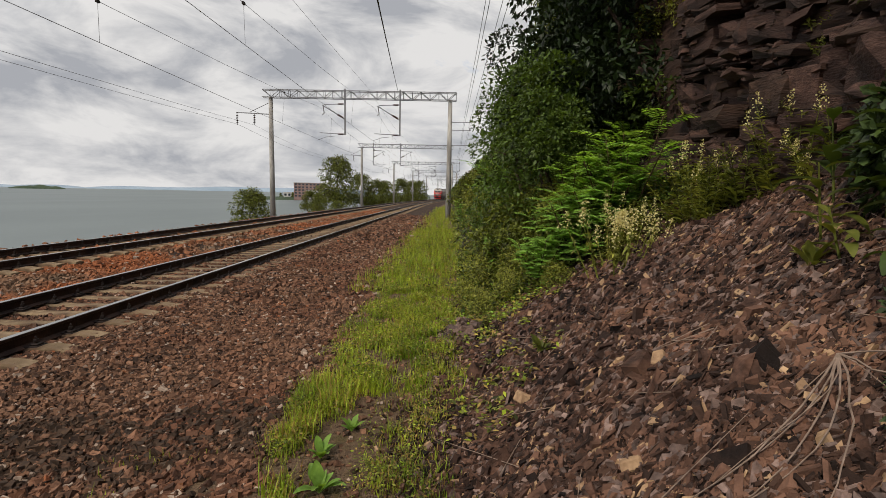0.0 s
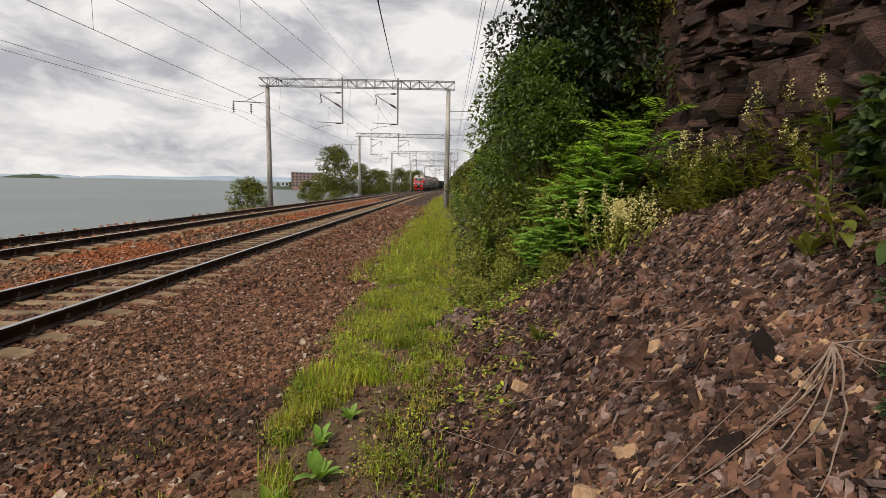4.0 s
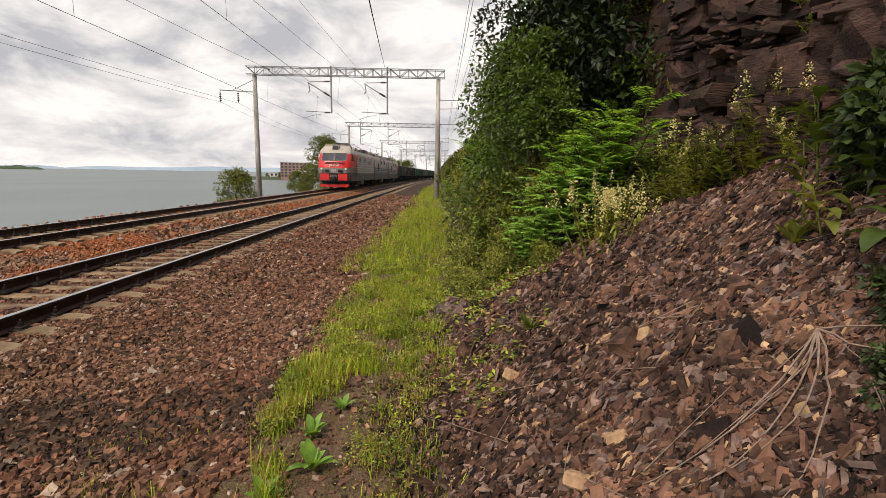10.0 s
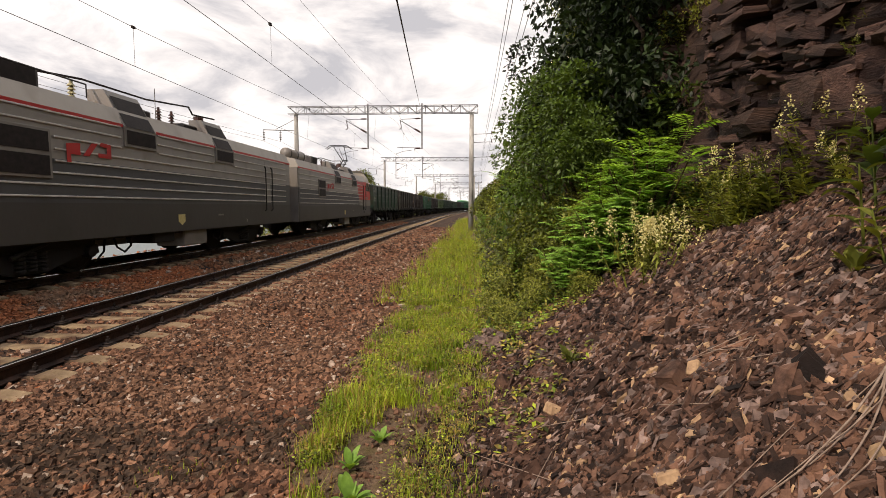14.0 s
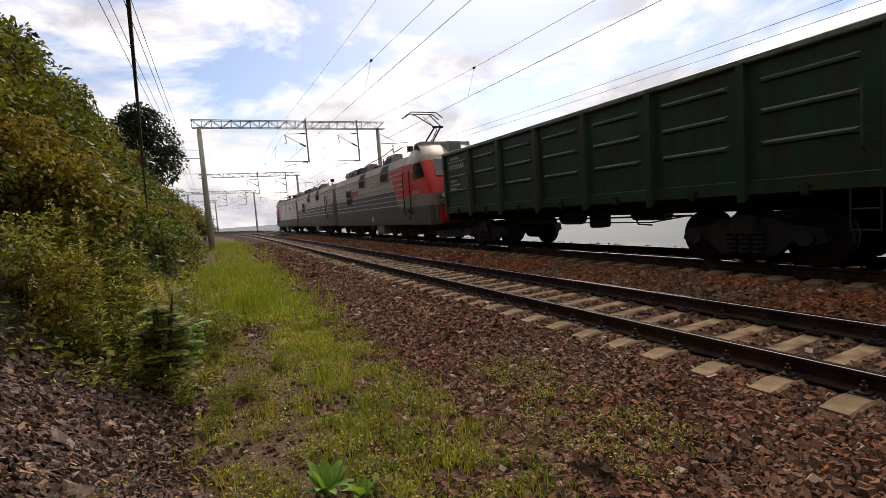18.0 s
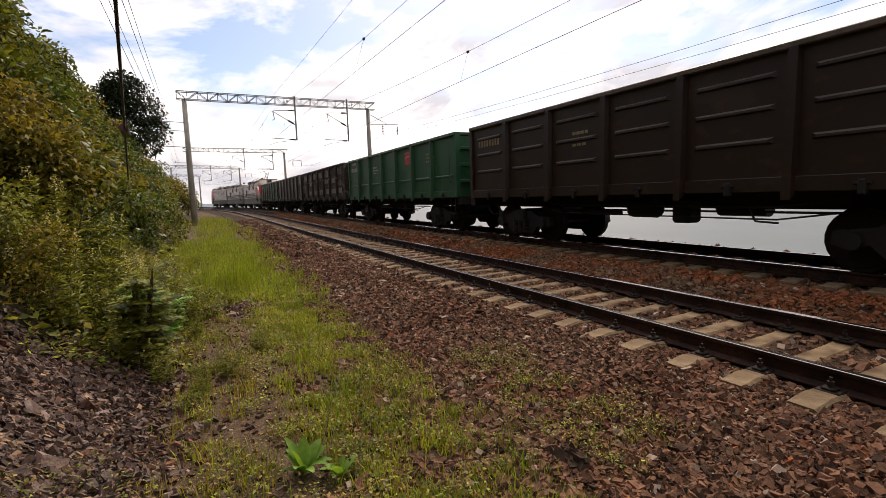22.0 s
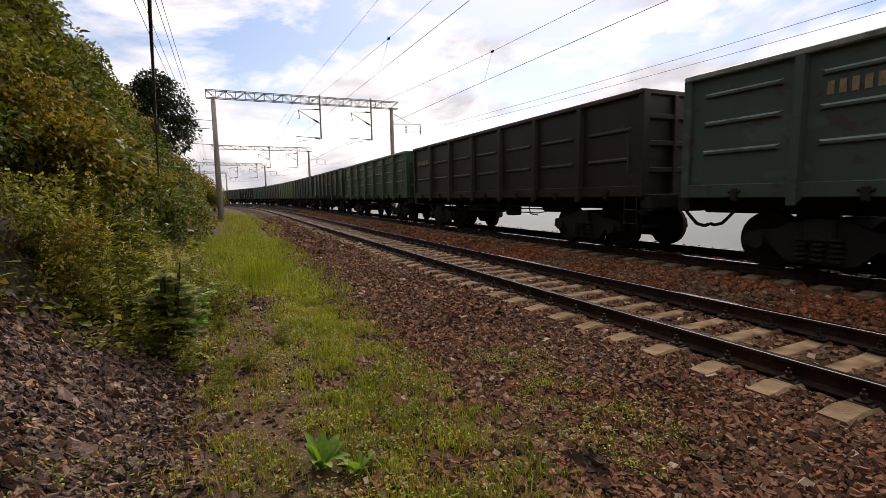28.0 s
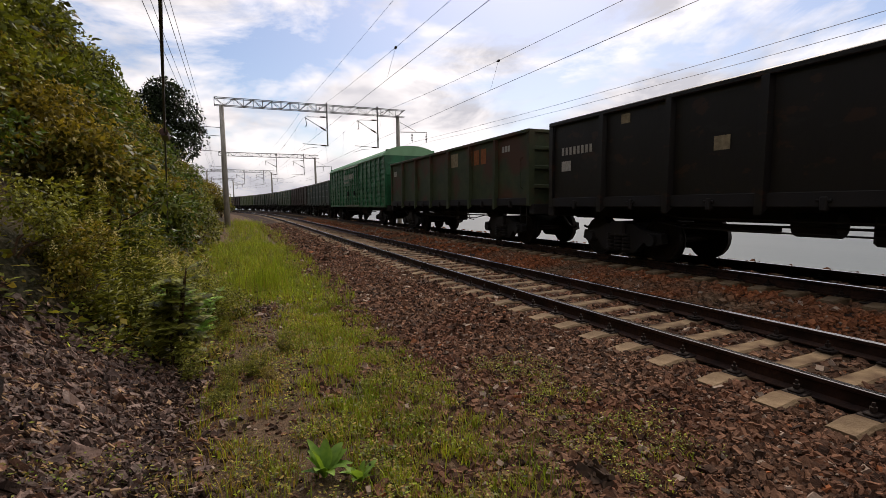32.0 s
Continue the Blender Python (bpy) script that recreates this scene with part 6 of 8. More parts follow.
def gondola(label, mat, ribs=(), end_mat=None, spin=False, heap=False):
    root = empty("gondola_wagon")
    hl = 6.35
    ys = [-hl + i * (2 * hl) / 7 for i in range(8)]
    end_mat = end_mat or mat
    # paler tone of rubbed paint and painted highlight for ridges and top rails
    worn = WORN_SHINE.get(mat.name, P_RIDGE)
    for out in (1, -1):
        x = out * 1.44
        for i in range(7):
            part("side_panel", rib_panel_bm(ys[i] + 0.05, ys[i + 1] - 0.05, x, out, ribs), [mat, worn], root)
        for i, y in enumerate(ys):
            if 0 < i < 7:
                key = "post%d%s" % (out, mat.name)
                piece("post", shared(key, lambda: post_bm(x - out * 0.01, out), mat), root, Matrix.Translation((0, y, 0)))
            else:
                s = 1 if i else -1
                bm = bmesh.new()
                add_profile(bm, [(x - out * 0.12, 1.2), (x + out * 0.06, 1.2), (x + out * 0.06, 3.36), (x - out * 0.12, 3.29)], y - 0.02 if s > 0 else y - 0.12, y + 0.12 if s > 0 else y + 0.02)
                part("corner_post", bm, mat, root)
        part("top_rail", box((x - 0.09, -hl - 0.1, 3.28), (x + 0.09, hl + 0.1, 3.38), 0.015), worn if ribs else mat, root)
        part("side_sill", box((x - 0.07, -hl - 0.1, 1.2), (x + 0.05, hl + 0.1, 1.43), 0.01), mat if ribs else P_UNDER, root)
        for i in range(7):
            for dy in (0.9,):
                piece("hatch_latch", shared("latch%d" % out, lambda: add_rod(box((out * 1.42, -0.05, 1.14), (out * 1.54, 0.05, 1.36), 0.02), (out * 1.5, -0.1, 1.3), (out * 1.5, 0.1, 1.3), 0.025), P_UNDER), root,
                      Matrix.Translation((0, ys[i] + dy, 0)))
        for g in (-1, 1):
            if g * out > 0:
                bm = bmesh.new()
                add_path(bm, [(out * 1.5, g * 6.15, 2.6), (out * 1.58, g * 6.15, 2.55), (out * 1.58, g * 6.15, 1.75), (out * 1.5, g * 6.15, 1.7)], 0.015)
                part("handrail", bm, mat, root)
                bm = bmesh.new()
                for dy in (-0.17, 0.17):
                    add_rod(bm, (out * 1.48, g * 6.15 + dy, 1.25), (out * 1.48, g * 6.15 + dy, 0.62), 0.014, sides=4)
                for z in (0.63, 0.92):
                    add_rod(bm, (out * 1.48, g * 6.15 - 0.17, z), (out * 1.48, g * 6.15 + 0.17, z), 0.016, sides=4)
                part("step", bm, P_UNDER, root)
    for g in (-1, 1):
        y = g * hl
        part("end_wall", box((-1.42, y - 0.03, 1.25), (1.42, y + 0.03, 3.28)), end_mat, root)
        part("end_rail", box((-1.5, y - 0.08, 3.28), (1.5, y + 0.10, 3.38), 0.015), mat, root)
        for z in (1.75, 2.3, 2.85):
            part("end_rib", box((-1.38, y + g * 0.02 - 0.04, z - 0.06), (1.38, y + g * 0.10 - 0.0, z + 0.06), 0.02), end_mat, root)
        for xx in (-0.55, 0.55):
            part("end_post", box((xx - 0.06, y + min(0, g * 0.12), 1.2), (xx + 0.06, y + max(0, g * 0.12), 3.3), 0.02), end_mat, root)
        part("end_beam", box((-1.42, y + min(0, g * 0.25), 0.95), (1.42, y + max(0, g * 0.25), 1.25), 0.02), P_UNDER, root)
        bogie(root, g * 4.325, spin=spin)
    part("floor", box((-1.4, -hl, 1.24), (1.4, hl, 1.34)), P_UNDER, root)
    part("centre_sill", box((-0.22, -6.7, 0.88), (0.22, 6.7, 1.24), 0.02), P_UNDER, root)
    part("brake_cylinder", rod((0.75, -0.75, 0.9), (0.75, -0.1, 0.9), 0.2, sides=12), P_UNDER, root)
    part("air_tank", rod((-0.75, 0.3, 0.88), (-0.75, 1.3, 0.88), 0.2, sides=12), P_UNDER, root)
    part("brake_valve", box((0.55, 0.35, 0.62), (0.95, 0.75, 1.1), 0.05), P_UNDER, root)
    part("brake_rod", rod((0.95, -3.2, 0.86), (0.95, 3.2, 0.86), 0.022, sides=5), P_UNDER, root)
    for xx, z in ((1.2, 0.98), (1.12, 0.78)):
        part("air_pipe", add_path(bmesh.new(), [(xx, -3.3, z + 0.12), (xx, -2.6, z), (xx, 2.4, z - 0.03), (xx, 3.3, z + 0.1)], 0.016), P_UNDER, root)
    part("slack_adjuster", add_rod(rod((0.95, -1.9, 0.8), (0.95, -0.9, 0.8), 0.06, sides=8), (0.95, -2.6, 0.8), (0.95, -1.9, 0.8), 0.03), P_UNDER, root)
    part("brake_lever", add_path(bmesh.new(), [(1.15, 1.9, 1.1), (1.18, 2.1, 0.72), (1.18, 2.45, 0.70)], 0.018), P_UNDER, root)
    ends(root, GONDOLA_L)
    return tagged(root, label, "freight wagon", group="wagons of the goods train")


# ---- covered van ----
P_VAN = paint("van_green", "1d6a42", 0.85, 0.42, "14442a", 0.62, 0.12)
P_VAN_ROOF = paint("van_roof_green", "7fae84", 0.9, 0.55, "5b8262", 0.7)
VAN_L = 17.4


def corrugated(x, out, z0, z1):
    """The section of a wall sheet with nine pressed corrugations."""
    pts = [(x - out * 0.03, z0), (x, z0)]
    for k in range(9):
        z = 1.38 + k * 0.31
        if z + 0.2 < z1:
            pts += [(x, z), (x + out * 0.035, z + 0.02), (x + out * 0.035, z + 0.18), (x, z + 0.2)]
    return pts + [(x, z1), (x - out * 0.03, z1)]


def covered_van(label):
    root = empty("covered_van")
    hl = 8.15
    n = 16
    ys = [-hl + i * 2 * hl / n for i in range(n + 1)]
    top = 3.96
    for out in (1, -1):
        x = out * 1.46
        for i in range(n):
            if 6 <= i < 10:
                continue
            bm = add_profile(bmesh.new(), corrugated(x, out, 1.2, top), ys[i] + 0.002, ys[i + 1] - 0.002)
            part("side_panel", bm, P_VAN, root)
        for i in range(n + 1):
            if 6 < i < 10:
                continue
            piece("post", shared("van_post%d" % out, lambda: box((x - 0.02, -0.05, 1.16), (x + out * 0.085, 0.05, top), 0.012) if out > 0 else box((x - 0.085, -0.05, 1.16), (x + 0.02, 0.05, top), 0.012), P_VAN), root, Matrix.Translation((0, ys[i], 0)))
        for j in (0, 1):
            a, b = (ys[6], ys[8]) if j == 0 else (ys[8], ys[10])
            bm = add_profile(bmesh.new(), corrugated(x + out * 0.05, out, 1.22, top - 0.05), a + 0.03, b - 0.02)
            door = part("sliding_door", bm, P_VAN, root)
            part("door_bar", box((min(x + out * 0.08, x + out * 0.12), a + 0.1, 2.62), (max(x + out * 0.08, x + out * 0.12), b - 0.1, 2.67)), P_VAN, door)
            for q in (0.18, 0.5, 0.82):
                yy = a + (b - a) * q
                part("door_post", box((min(x + out * 0.06, x + out * 0.125), yy - 0.035, 1.24), (max(x + out * 0.06, x + out * 0.125), yy + 0.035, top - 0.06), 0.01), P_VAN, door)
            part("door_lock", box((min(x + out * 0.08, x + out * 0.17), (a + b) / 2 - 0.1, 1.9), (max(x + out * 0.08, x + out * 0.17), (a + b) / 2 + 0.12, 2.2), 0.02), P_UNDER, door)
        part("side_sill", box((x - 0.06, -hl, 1.08), (x + 0.06, hl, 1.22), 0.01), P_VAN, root)
        part("eave_rail", rod((out * 1.52, -hl, top - 0.01), (out * 1.52, hl, top - 0.01), 0.05, sides=8), P_VAN_ROOF, root)
        part("door_rail", box((min(x + out * 0.1, x + out * 0.16), ys[6] - 0.1, top - 0.13), (max(x + out * 0.1, x + out * 0.16), ys[10] + 0.1, top - 0.09)), P_RIDGE, root)
        part("lower_door_rail", box((min(x + out * 0.1, x + out * 0.15), ys[6] - 0.1, 1.2), (max(x + out * 0.1, x + out * 0.15), ys[10] + 0.1, 1.235)), P_RIDGE, root)
    arc = [(1.54 * math.sin(a), top - 0.02 + 0.56 * math.cos(a)) for a in np.linspace(-1.5708, 1.5708, 13)]
    bm = bmesh.new()
    m = 96
    rings = []
    for i in range(m + 1):
        y = -hl - 0.05 + (2 * hl + 0.1) * i / m
        k = 0.016 if i % 2 else 0.0
        rings.append([bm.verts.new((px * (1 - k * 0.6), y, pz - k * 1.0)) for px, pz in arc])
    for a, b in zip(rings, rings[1:]):
        for q in range(len(arc) - 1):
            bm.faces.new((a[q], a[q + 1], b[q + 1], b[q]))
    bm.faces.new(rings[0])
    bm.faces.new(rings[-1][::-1])
    bmesh.ops.recalc_face_normals(bm, faces=bm.faces)
    part("roof", bm, P_VAN_ROOF, root)
    for g in (-1, 1):
        part("end_wall", box((-1.44, g * hl - 0.03, 1.2), (1.44, g * hl + 0.03, top + 0.3)), P_VAN, root)
        for z in (1.7, 2.3, 2.9, 3.5):
            part("end_rib", box((-1.4, g * hl - 0.07, z - 0.06), (1.4, g * hl + 0.07, z + 0.06), 0.02), P_VAN, root)
        part("end_beam", box((-1.42, g * hl - 0.15, 0.9), (1.42, g * hl + 0.15, 1.2), 0.02), P_UNDER, root)
        bogie(root, g * 6.0, spin=True)
    part("floor", box((-1.42, -hl, 1.1), (1.42, hl, 1.2)), P_UNDER, root)
    part("centre_sill", box((-0.22, -8.3, 0.82), (0.22, 8.3, 1.1), 0.02), P_UNDER, root)
    part("brake_cylinder", rod((0.75, -0.75, 0.85), (0.75, -0.1, 0.85), 0.2, sides=12), P_UNDER, root)
    part("air_tank", rod((0.75, 0.6, 0.85), (0.75, 1.8, 0.85), 0.22, sides=12), P_UNDER, root)
    part("brake_rod", rod((0.95, -4.2, 0.8), (0.95, 4.2, 0.8), 0.022, sides=5), P_UNDER, root)
    lettering(root, [(4, 0.09, 0.05, 0.2, 0), (3, 0.09, 0.06, 0.2, 0)], 1.55, 1, -6.6, 3.42, P_WHITE)
    lettering(root, [(5, 0.2, 0.13, 0.32, 0), (12, 0.09, 0.05, 0.12, -0.26)], 1.59, 1, -2.2, 3.06, P_WHITE, name="company_lettering")
    lettering(root, [(4, 0.22, 0.13, 0.32, 0)], 1.59, 1, -0.4, 3.06, P_WHITE, name="company_lettering")
    lettering(root, [(2, 0.10, 0.05, 0.16, 0), (2, 0.08, 0.05, 0.12, -0.9)], 1.55, 1, -6.9, 2.5, P_WHITE)
    ends(root, VAN_L)
    return tagged(root, label, "covered van", group="wagons of the goods train")

# ---- three-section electric locomotive ----
SEC_L, HB = 17.6, 8.25
Z0, Z1, Z2, Z3, Z4 = 0.78, 1.55, 2.02, 3.36, 3.78
BX = 1.52


def nose(z):
    """How far the cab front leans back at height z."""
    if z < Z2:
        return 0.0
    if z < 3.4:
        return 0.62 * ((z - Z2) / (3.4 - Z2)) ** 1.3
    return 0.62 + 1.25 * ((z - 3.4) / 0.8) ** 1.5


def front_strip(za, zb, mat, name, root, xs=(-1.40, -0.7, 0.0, 0.7, 1.40), n=3):
    """A band of the cab front, curved round at the corners."""
    bm = bmesh.new()
    rows = []
    for z in np.linspace(za, zb, n + 1):
        k = 1.0 - 0.10 * max(0.0, (z - 3.4) / 0.8)
        row = [bm.verts.new((-BX * k, HB - 0.42 - nose(z), z))]
        row += [bm.verts.new((x * k, HB - 0.02 - nose(z) - 0.10 * (abs(x) / 1.4) ** 3, z)) for x in xs]
        row += [bm.verts.new((BX * k, HB - 0.42 - nose(z), z))]
        rows.append(row)
    for a, b in zip(rows, rows[1:]):
        for i in range(len(a) - 1):
            bm.faces.new((a[i], a[i + 1], b[i + 1], b[i]))
    bmesh.ops.recalc_face_normals(bm, faces=bm.faces)
    ob = part(name, bm, mat, root, flat=False)
    return ob


def insulator_bm(x, y, z, h=0.42, r=0.09):
    bm = bmesh.new()
    n = 5
    for k in range(n):
        add_rod(bm, (x, y, z + h * k / n), (x, y, z + h * (k + 0.6) / n), r, r * 0.55, 8)
    add_rod(bm, (x, y, z - 0.12), (x, y, z + h + 0.05), r * 0.4, sides=6)
    return bm


def side(root, out, cab, kind, y_end):
    """One side wall: coloured plates end to end, ridges, doors, windows. kind: 'grille' or 'porthole'."""
    x = out * BX
    if cab:
        e = [(HB - 0.42 - nose(z), z) for z in (Z0, Z1, Z2, 2.5, 2.9, 3.36)]
        part("lower_panel", plate([(-HB, Z0), (HB - 0.42, Z0), (HB - 0.42, Z1), (-HB, Z1)], x, out), P_DARK, root)
        part("cab_band", plate([(4.2, Z1), (HB - 0.42, Z1), (HB - 0.42, Z2), (4.05, Z2)], x, out), P_MID, root)
        part("red_panel", plate([(4.05, Z2), e[2], e[3], e[4], e[5], (3.25, Z3)], x, out), P_RED, root)
        part("silver_panel", plate([(-HB, 2.42), (3.55, 2.42), (3.9, 2.28), (4.2, Z1), (4.05, Z2), (3.25, Z3), (-HB, Z3)], x, out), P_SILVER, root)
        part("dark_band", plate([(-HB, 1.78), (3.9, 1.78), (3.75, 2.28), (3.5, 2.42), (-HB, 2.42)], x, out), P_BAND if kind == "grille" else P_SILVER, root)
        part("silver_strip", plate([(-HB, Z1), (4.2, Z1), (3.9, 1.78), (-HB, 1.78)], x, out), P_BAND if kind == "grille" else P_SILVER, root)
        ridge_end = 5.05
    else:
        part("lower_panel", plate([(-HB, Z0), (HB, Z0), (HB, Z1), (-HB, Z1)], x, out), P_DARK, root)
        part("silver_panel", plate([(-HB, 2.42), (HB, 2.42), (HB, Z3), (-HB, Z3)], x, out), P_SILVER, root)
        part("dark_band", plate([(-HB, 1.78), (HB, 1.78), (HB, 2.42), (-HB, 2.42)], x, out), P_BAND, root)
        part("silver_strip", plate([(-HB, Z1), (HB, Z1), (HB, 1.78), (-HB, 1.78)], x, out), P_BAND, root)
        ridge_end = HB - 0.5
    stops = {"grille": [(1.95, 3.1, 2.9), (-2.1, -0.95, 2.9), (-5.3, -4.1, 2.2)], "porthole": [(2.2, 2.9, 2.72), (-1.1, -0.5, 2.72), (-6.0, -5.4, 2.72)]}[kind]
    for k in range(8):
        z = 1.68 + k * 0.235
        runs = [(-HB + 0.15, ridge_end)]
        for a, b, zz in stops:
            if (kind == "grille" and z > zz - 0.05 and (zz > 2.5 or z < 2.95)) or (kind == "porthole" and zz - 0.1 < z < zz + 0.75):
                runs = [q for p in runs for q in ((p[0], min(p[1], a - 0.08)), (max(p[0], b + 0.08), p[1])) if q[1] - q[0] > 0.2]
        for a, b in runs:
            part("ridge", box((min(x + out * 0.003, x + out * 0.03), a, z - 0.018), (max(x + out * 0.003, x + out * 0.03), b, z + 0.018), 0.006),
                 P_RIDGE, root)
    part("trim_line", box((min(x, x + out * 0.02), -HB, Z3 - 0.02), (max(x, x + out * 0.02), 3.2 if cab else HB, Z3 + 0.05)), P_LOGO, root)
    if kind == "grille":
        for a, b, zz in stops[:2]:
            g = part("roof_grille", add_profile(bmesh.new(), [(x + out * 0.0, 2.9), (x + out * 0.05, 2.9), (x + out * 0.05, Z3), (out * 1.1, 4.22), (out * 0.7, 4.22), (out * 0.7, 3.6), (x - out * 0.1, 3.3)], a, b), P_MID, root)
            for k in range(3):
                z = 2.96 + k * 0.4
                bm = bmesh.new()
                lo, hi = (z, z + 0.33)
                def edge(q):
                    return x + out * 0.062 if q < Z3 else x + out * (0.062 - (q - Z3) * 0.52)
                va = [bm.verts.new(c) for c in ((edge(lo), a + 0.06, lo), (edge(lo), b - 0.06, lo), (edge(hi), b - 0.06, hi), (edge(hi), a + 0.06, hi))]
                bm.faces.new(va)
                part("louvre", bm, P_LOUVRE, g)
        a, b, zz = stops[2]
        w = part("side_vent", box((min(x, x + out * 0.04), a, 2.02), (max(x, x + out * 0.04), b, 2.98), 0.01), P_MID, root)
        for k in range(2):
            z = 2.08 + k * 0.46
            v = part("louvre", box((min(x + out * 0.03, x + out * 0.05), a + 0.07, z), (max(x + out * 0.03, x + out * 0.05), b - 0.07, z + 0.38)), P_LOUVRE, w)
        for q, pts in enumerate((((0, -0.12), (0.09, -0.12), (0.09, 0.05), (0.3, 0.05), (0.3, 0.3), (0, 0.26)), ((0.36, 0.05), (0.5, 0.05), (0.72, 0.34), (0.58, 0.34)),
                                 ((0.72, 0.05), (1.05, 0.05), (1.05, 0.36), (0.8, 0.38), (0.76, 0.3), (0.94, 0.28), (0.94, 0.14), (0.72, 0.14)))):
            yy = (lambda v: -3.75 + v * 1.15) if out > 0 else (lambda v: -2.5 - v * 1.15)
            part("emblem_shape", plate([(yy(a), 2.5 + b) for a, b in pts], x + out * 0.032, out), P_LOGO, root)
    else:
        for a, b, zz in stops:
            c = (a + b) / 2
            ring = part("porthole_ring", rod((x - out * 0.02, c, 2.98), (x + out * 0.05, c, 2.98), 0.31 if c > -3 or c < -5 else 0.31, sides=20), P_SILVER, root)
            part("porthole_glass", rod((x, c, 2.98), (x + out * 0.055, c, 2.98), 0.24, sides=20), P_GLASS, ring)
        lettering(root, [(1, 0.30, 0, 0.34, 0)], x + out * 0.03, out, -4.4 if out > 0 else -3.6, 2.58, P_LOGO, name="emblem_shape")
        lettering(root, [(1, 0.30, 0, 0.26, 0.04)], x + out * 0.03, out, -4.0 if out > 0 else -4.0, 2.58, P_LOGO, name="emblem_shape")
        lettering(root, [(1, 0.30, 0, 0.34, 0)], x + out * 0.03, out, -3.6 if out > 0 else -4.4, 2.58, P_LOGO, name="emblem_shape")
    if cab:
        win = [(HB - 0.5 - nose(2.72), 2.70), (HB - 0.5 - nose(3.0), 3.0), (HB - 0.55 - nose(3.3), 3.32), (6.45, 3.34), (6.3, 3.2), (6.3, 2.70)]
        w = part("side_window", plate(win, x + out * 0.006, out), P_GLASS, root)
        d = part("cab_door", plate([(5.2, 1.62), (5.85, 1.62), (5.85, 3.22), (5.2, 3.22)], x + out * 0.004, out), P_RED, root)
        part("door_foot", plate([(5.2, 1.56), (5.85, 1.56), (5.85, Z2), (5.2, Z2)], x + out * 0.009, out), P_MID, root)
        for y in (5.14, 5.91):
            part("grab_rail", add_path(bmesh.new(), [(x, y, 1.25), (x + out * 0.07, y, 1.3), (x + out * 0.07, y, 3.05), (x, y, 3.1)], 0.022), P_UNDER, root)
        for z in (1.02, 1.32):
            part("step_hole", box((min(x + out * 0.003, x + out * 0.012), 5.38, z), (max(x + out * 0.003, x + out * 0.012), 5.70, z + 0.13), 0.002), P_LOUVRE, root)
        bm = bmesh.new()
        for y in (5.36, 5.72):
            add_rod(bm, (x - out * 0.03, y, Z0), (x - out * 0.03, y, 0.36), 0.02, sides=4)
        for z in (0.38, 0.58):
            add_box(bm, (x - 0.1, 5.36, z - 0.015), (x + 0.04, 5.72, z + 0.015))
        part("ladder", bm, P_UNDER, root)
        if out > 0:
            script(root, "ЧИТА", x + out * 0.01, out, 6.15, 2.5, 0.12, P_WHITE)
        lettering(root, [(8, 0.07, 0.035, 0.14, 0)], x + out * 0.006, out, 6.0 if out > 0 else 7.0, 2.08, P_WHITE)
        lettering(root, [(5, 0.07, 0.03, 0.09, 0)], x + out * 0.006, out, 5.72 if out > 0 else 6.2, 3.02, P_WHITE)
    else:
        for y in (5.6, 6.2):
            part("grab_rail", add_path(bmesh.new(), [(x, y, 1.3), (x + out * 0.07, y, 1.35), (x + out * 0.07, y, 3.0), (x, y, 3.05)], 0.022), P_UNDER, root)
        part("service_door", plate([(5.65, 1.62), (6.15, 1.62), (6.15, 3.22), (5.65, 3.22)], x + out * 0.004, out), P_SILVER, root)
    part("makers_plate", plate([(-0.1, 1.25), (-0.1, 1.05), (0.06, 0.95), (0.22, 1.05), (0.22, 1.25)], x + out * 0.004, out), P_YELLOW, root)
    part("side_handle", box((min(x, x + out * 0.03), 2.0, 1.18), (max(x, x + out * 0.03), 2.35, 1.23), 0.008), P_MID, root)
    part("side_tick", box((min(x, x + out * 0.012), 4.0, 0.92), (max(x, x + out * 0.012), 4.03, 1.02)), P_WHITE, root)


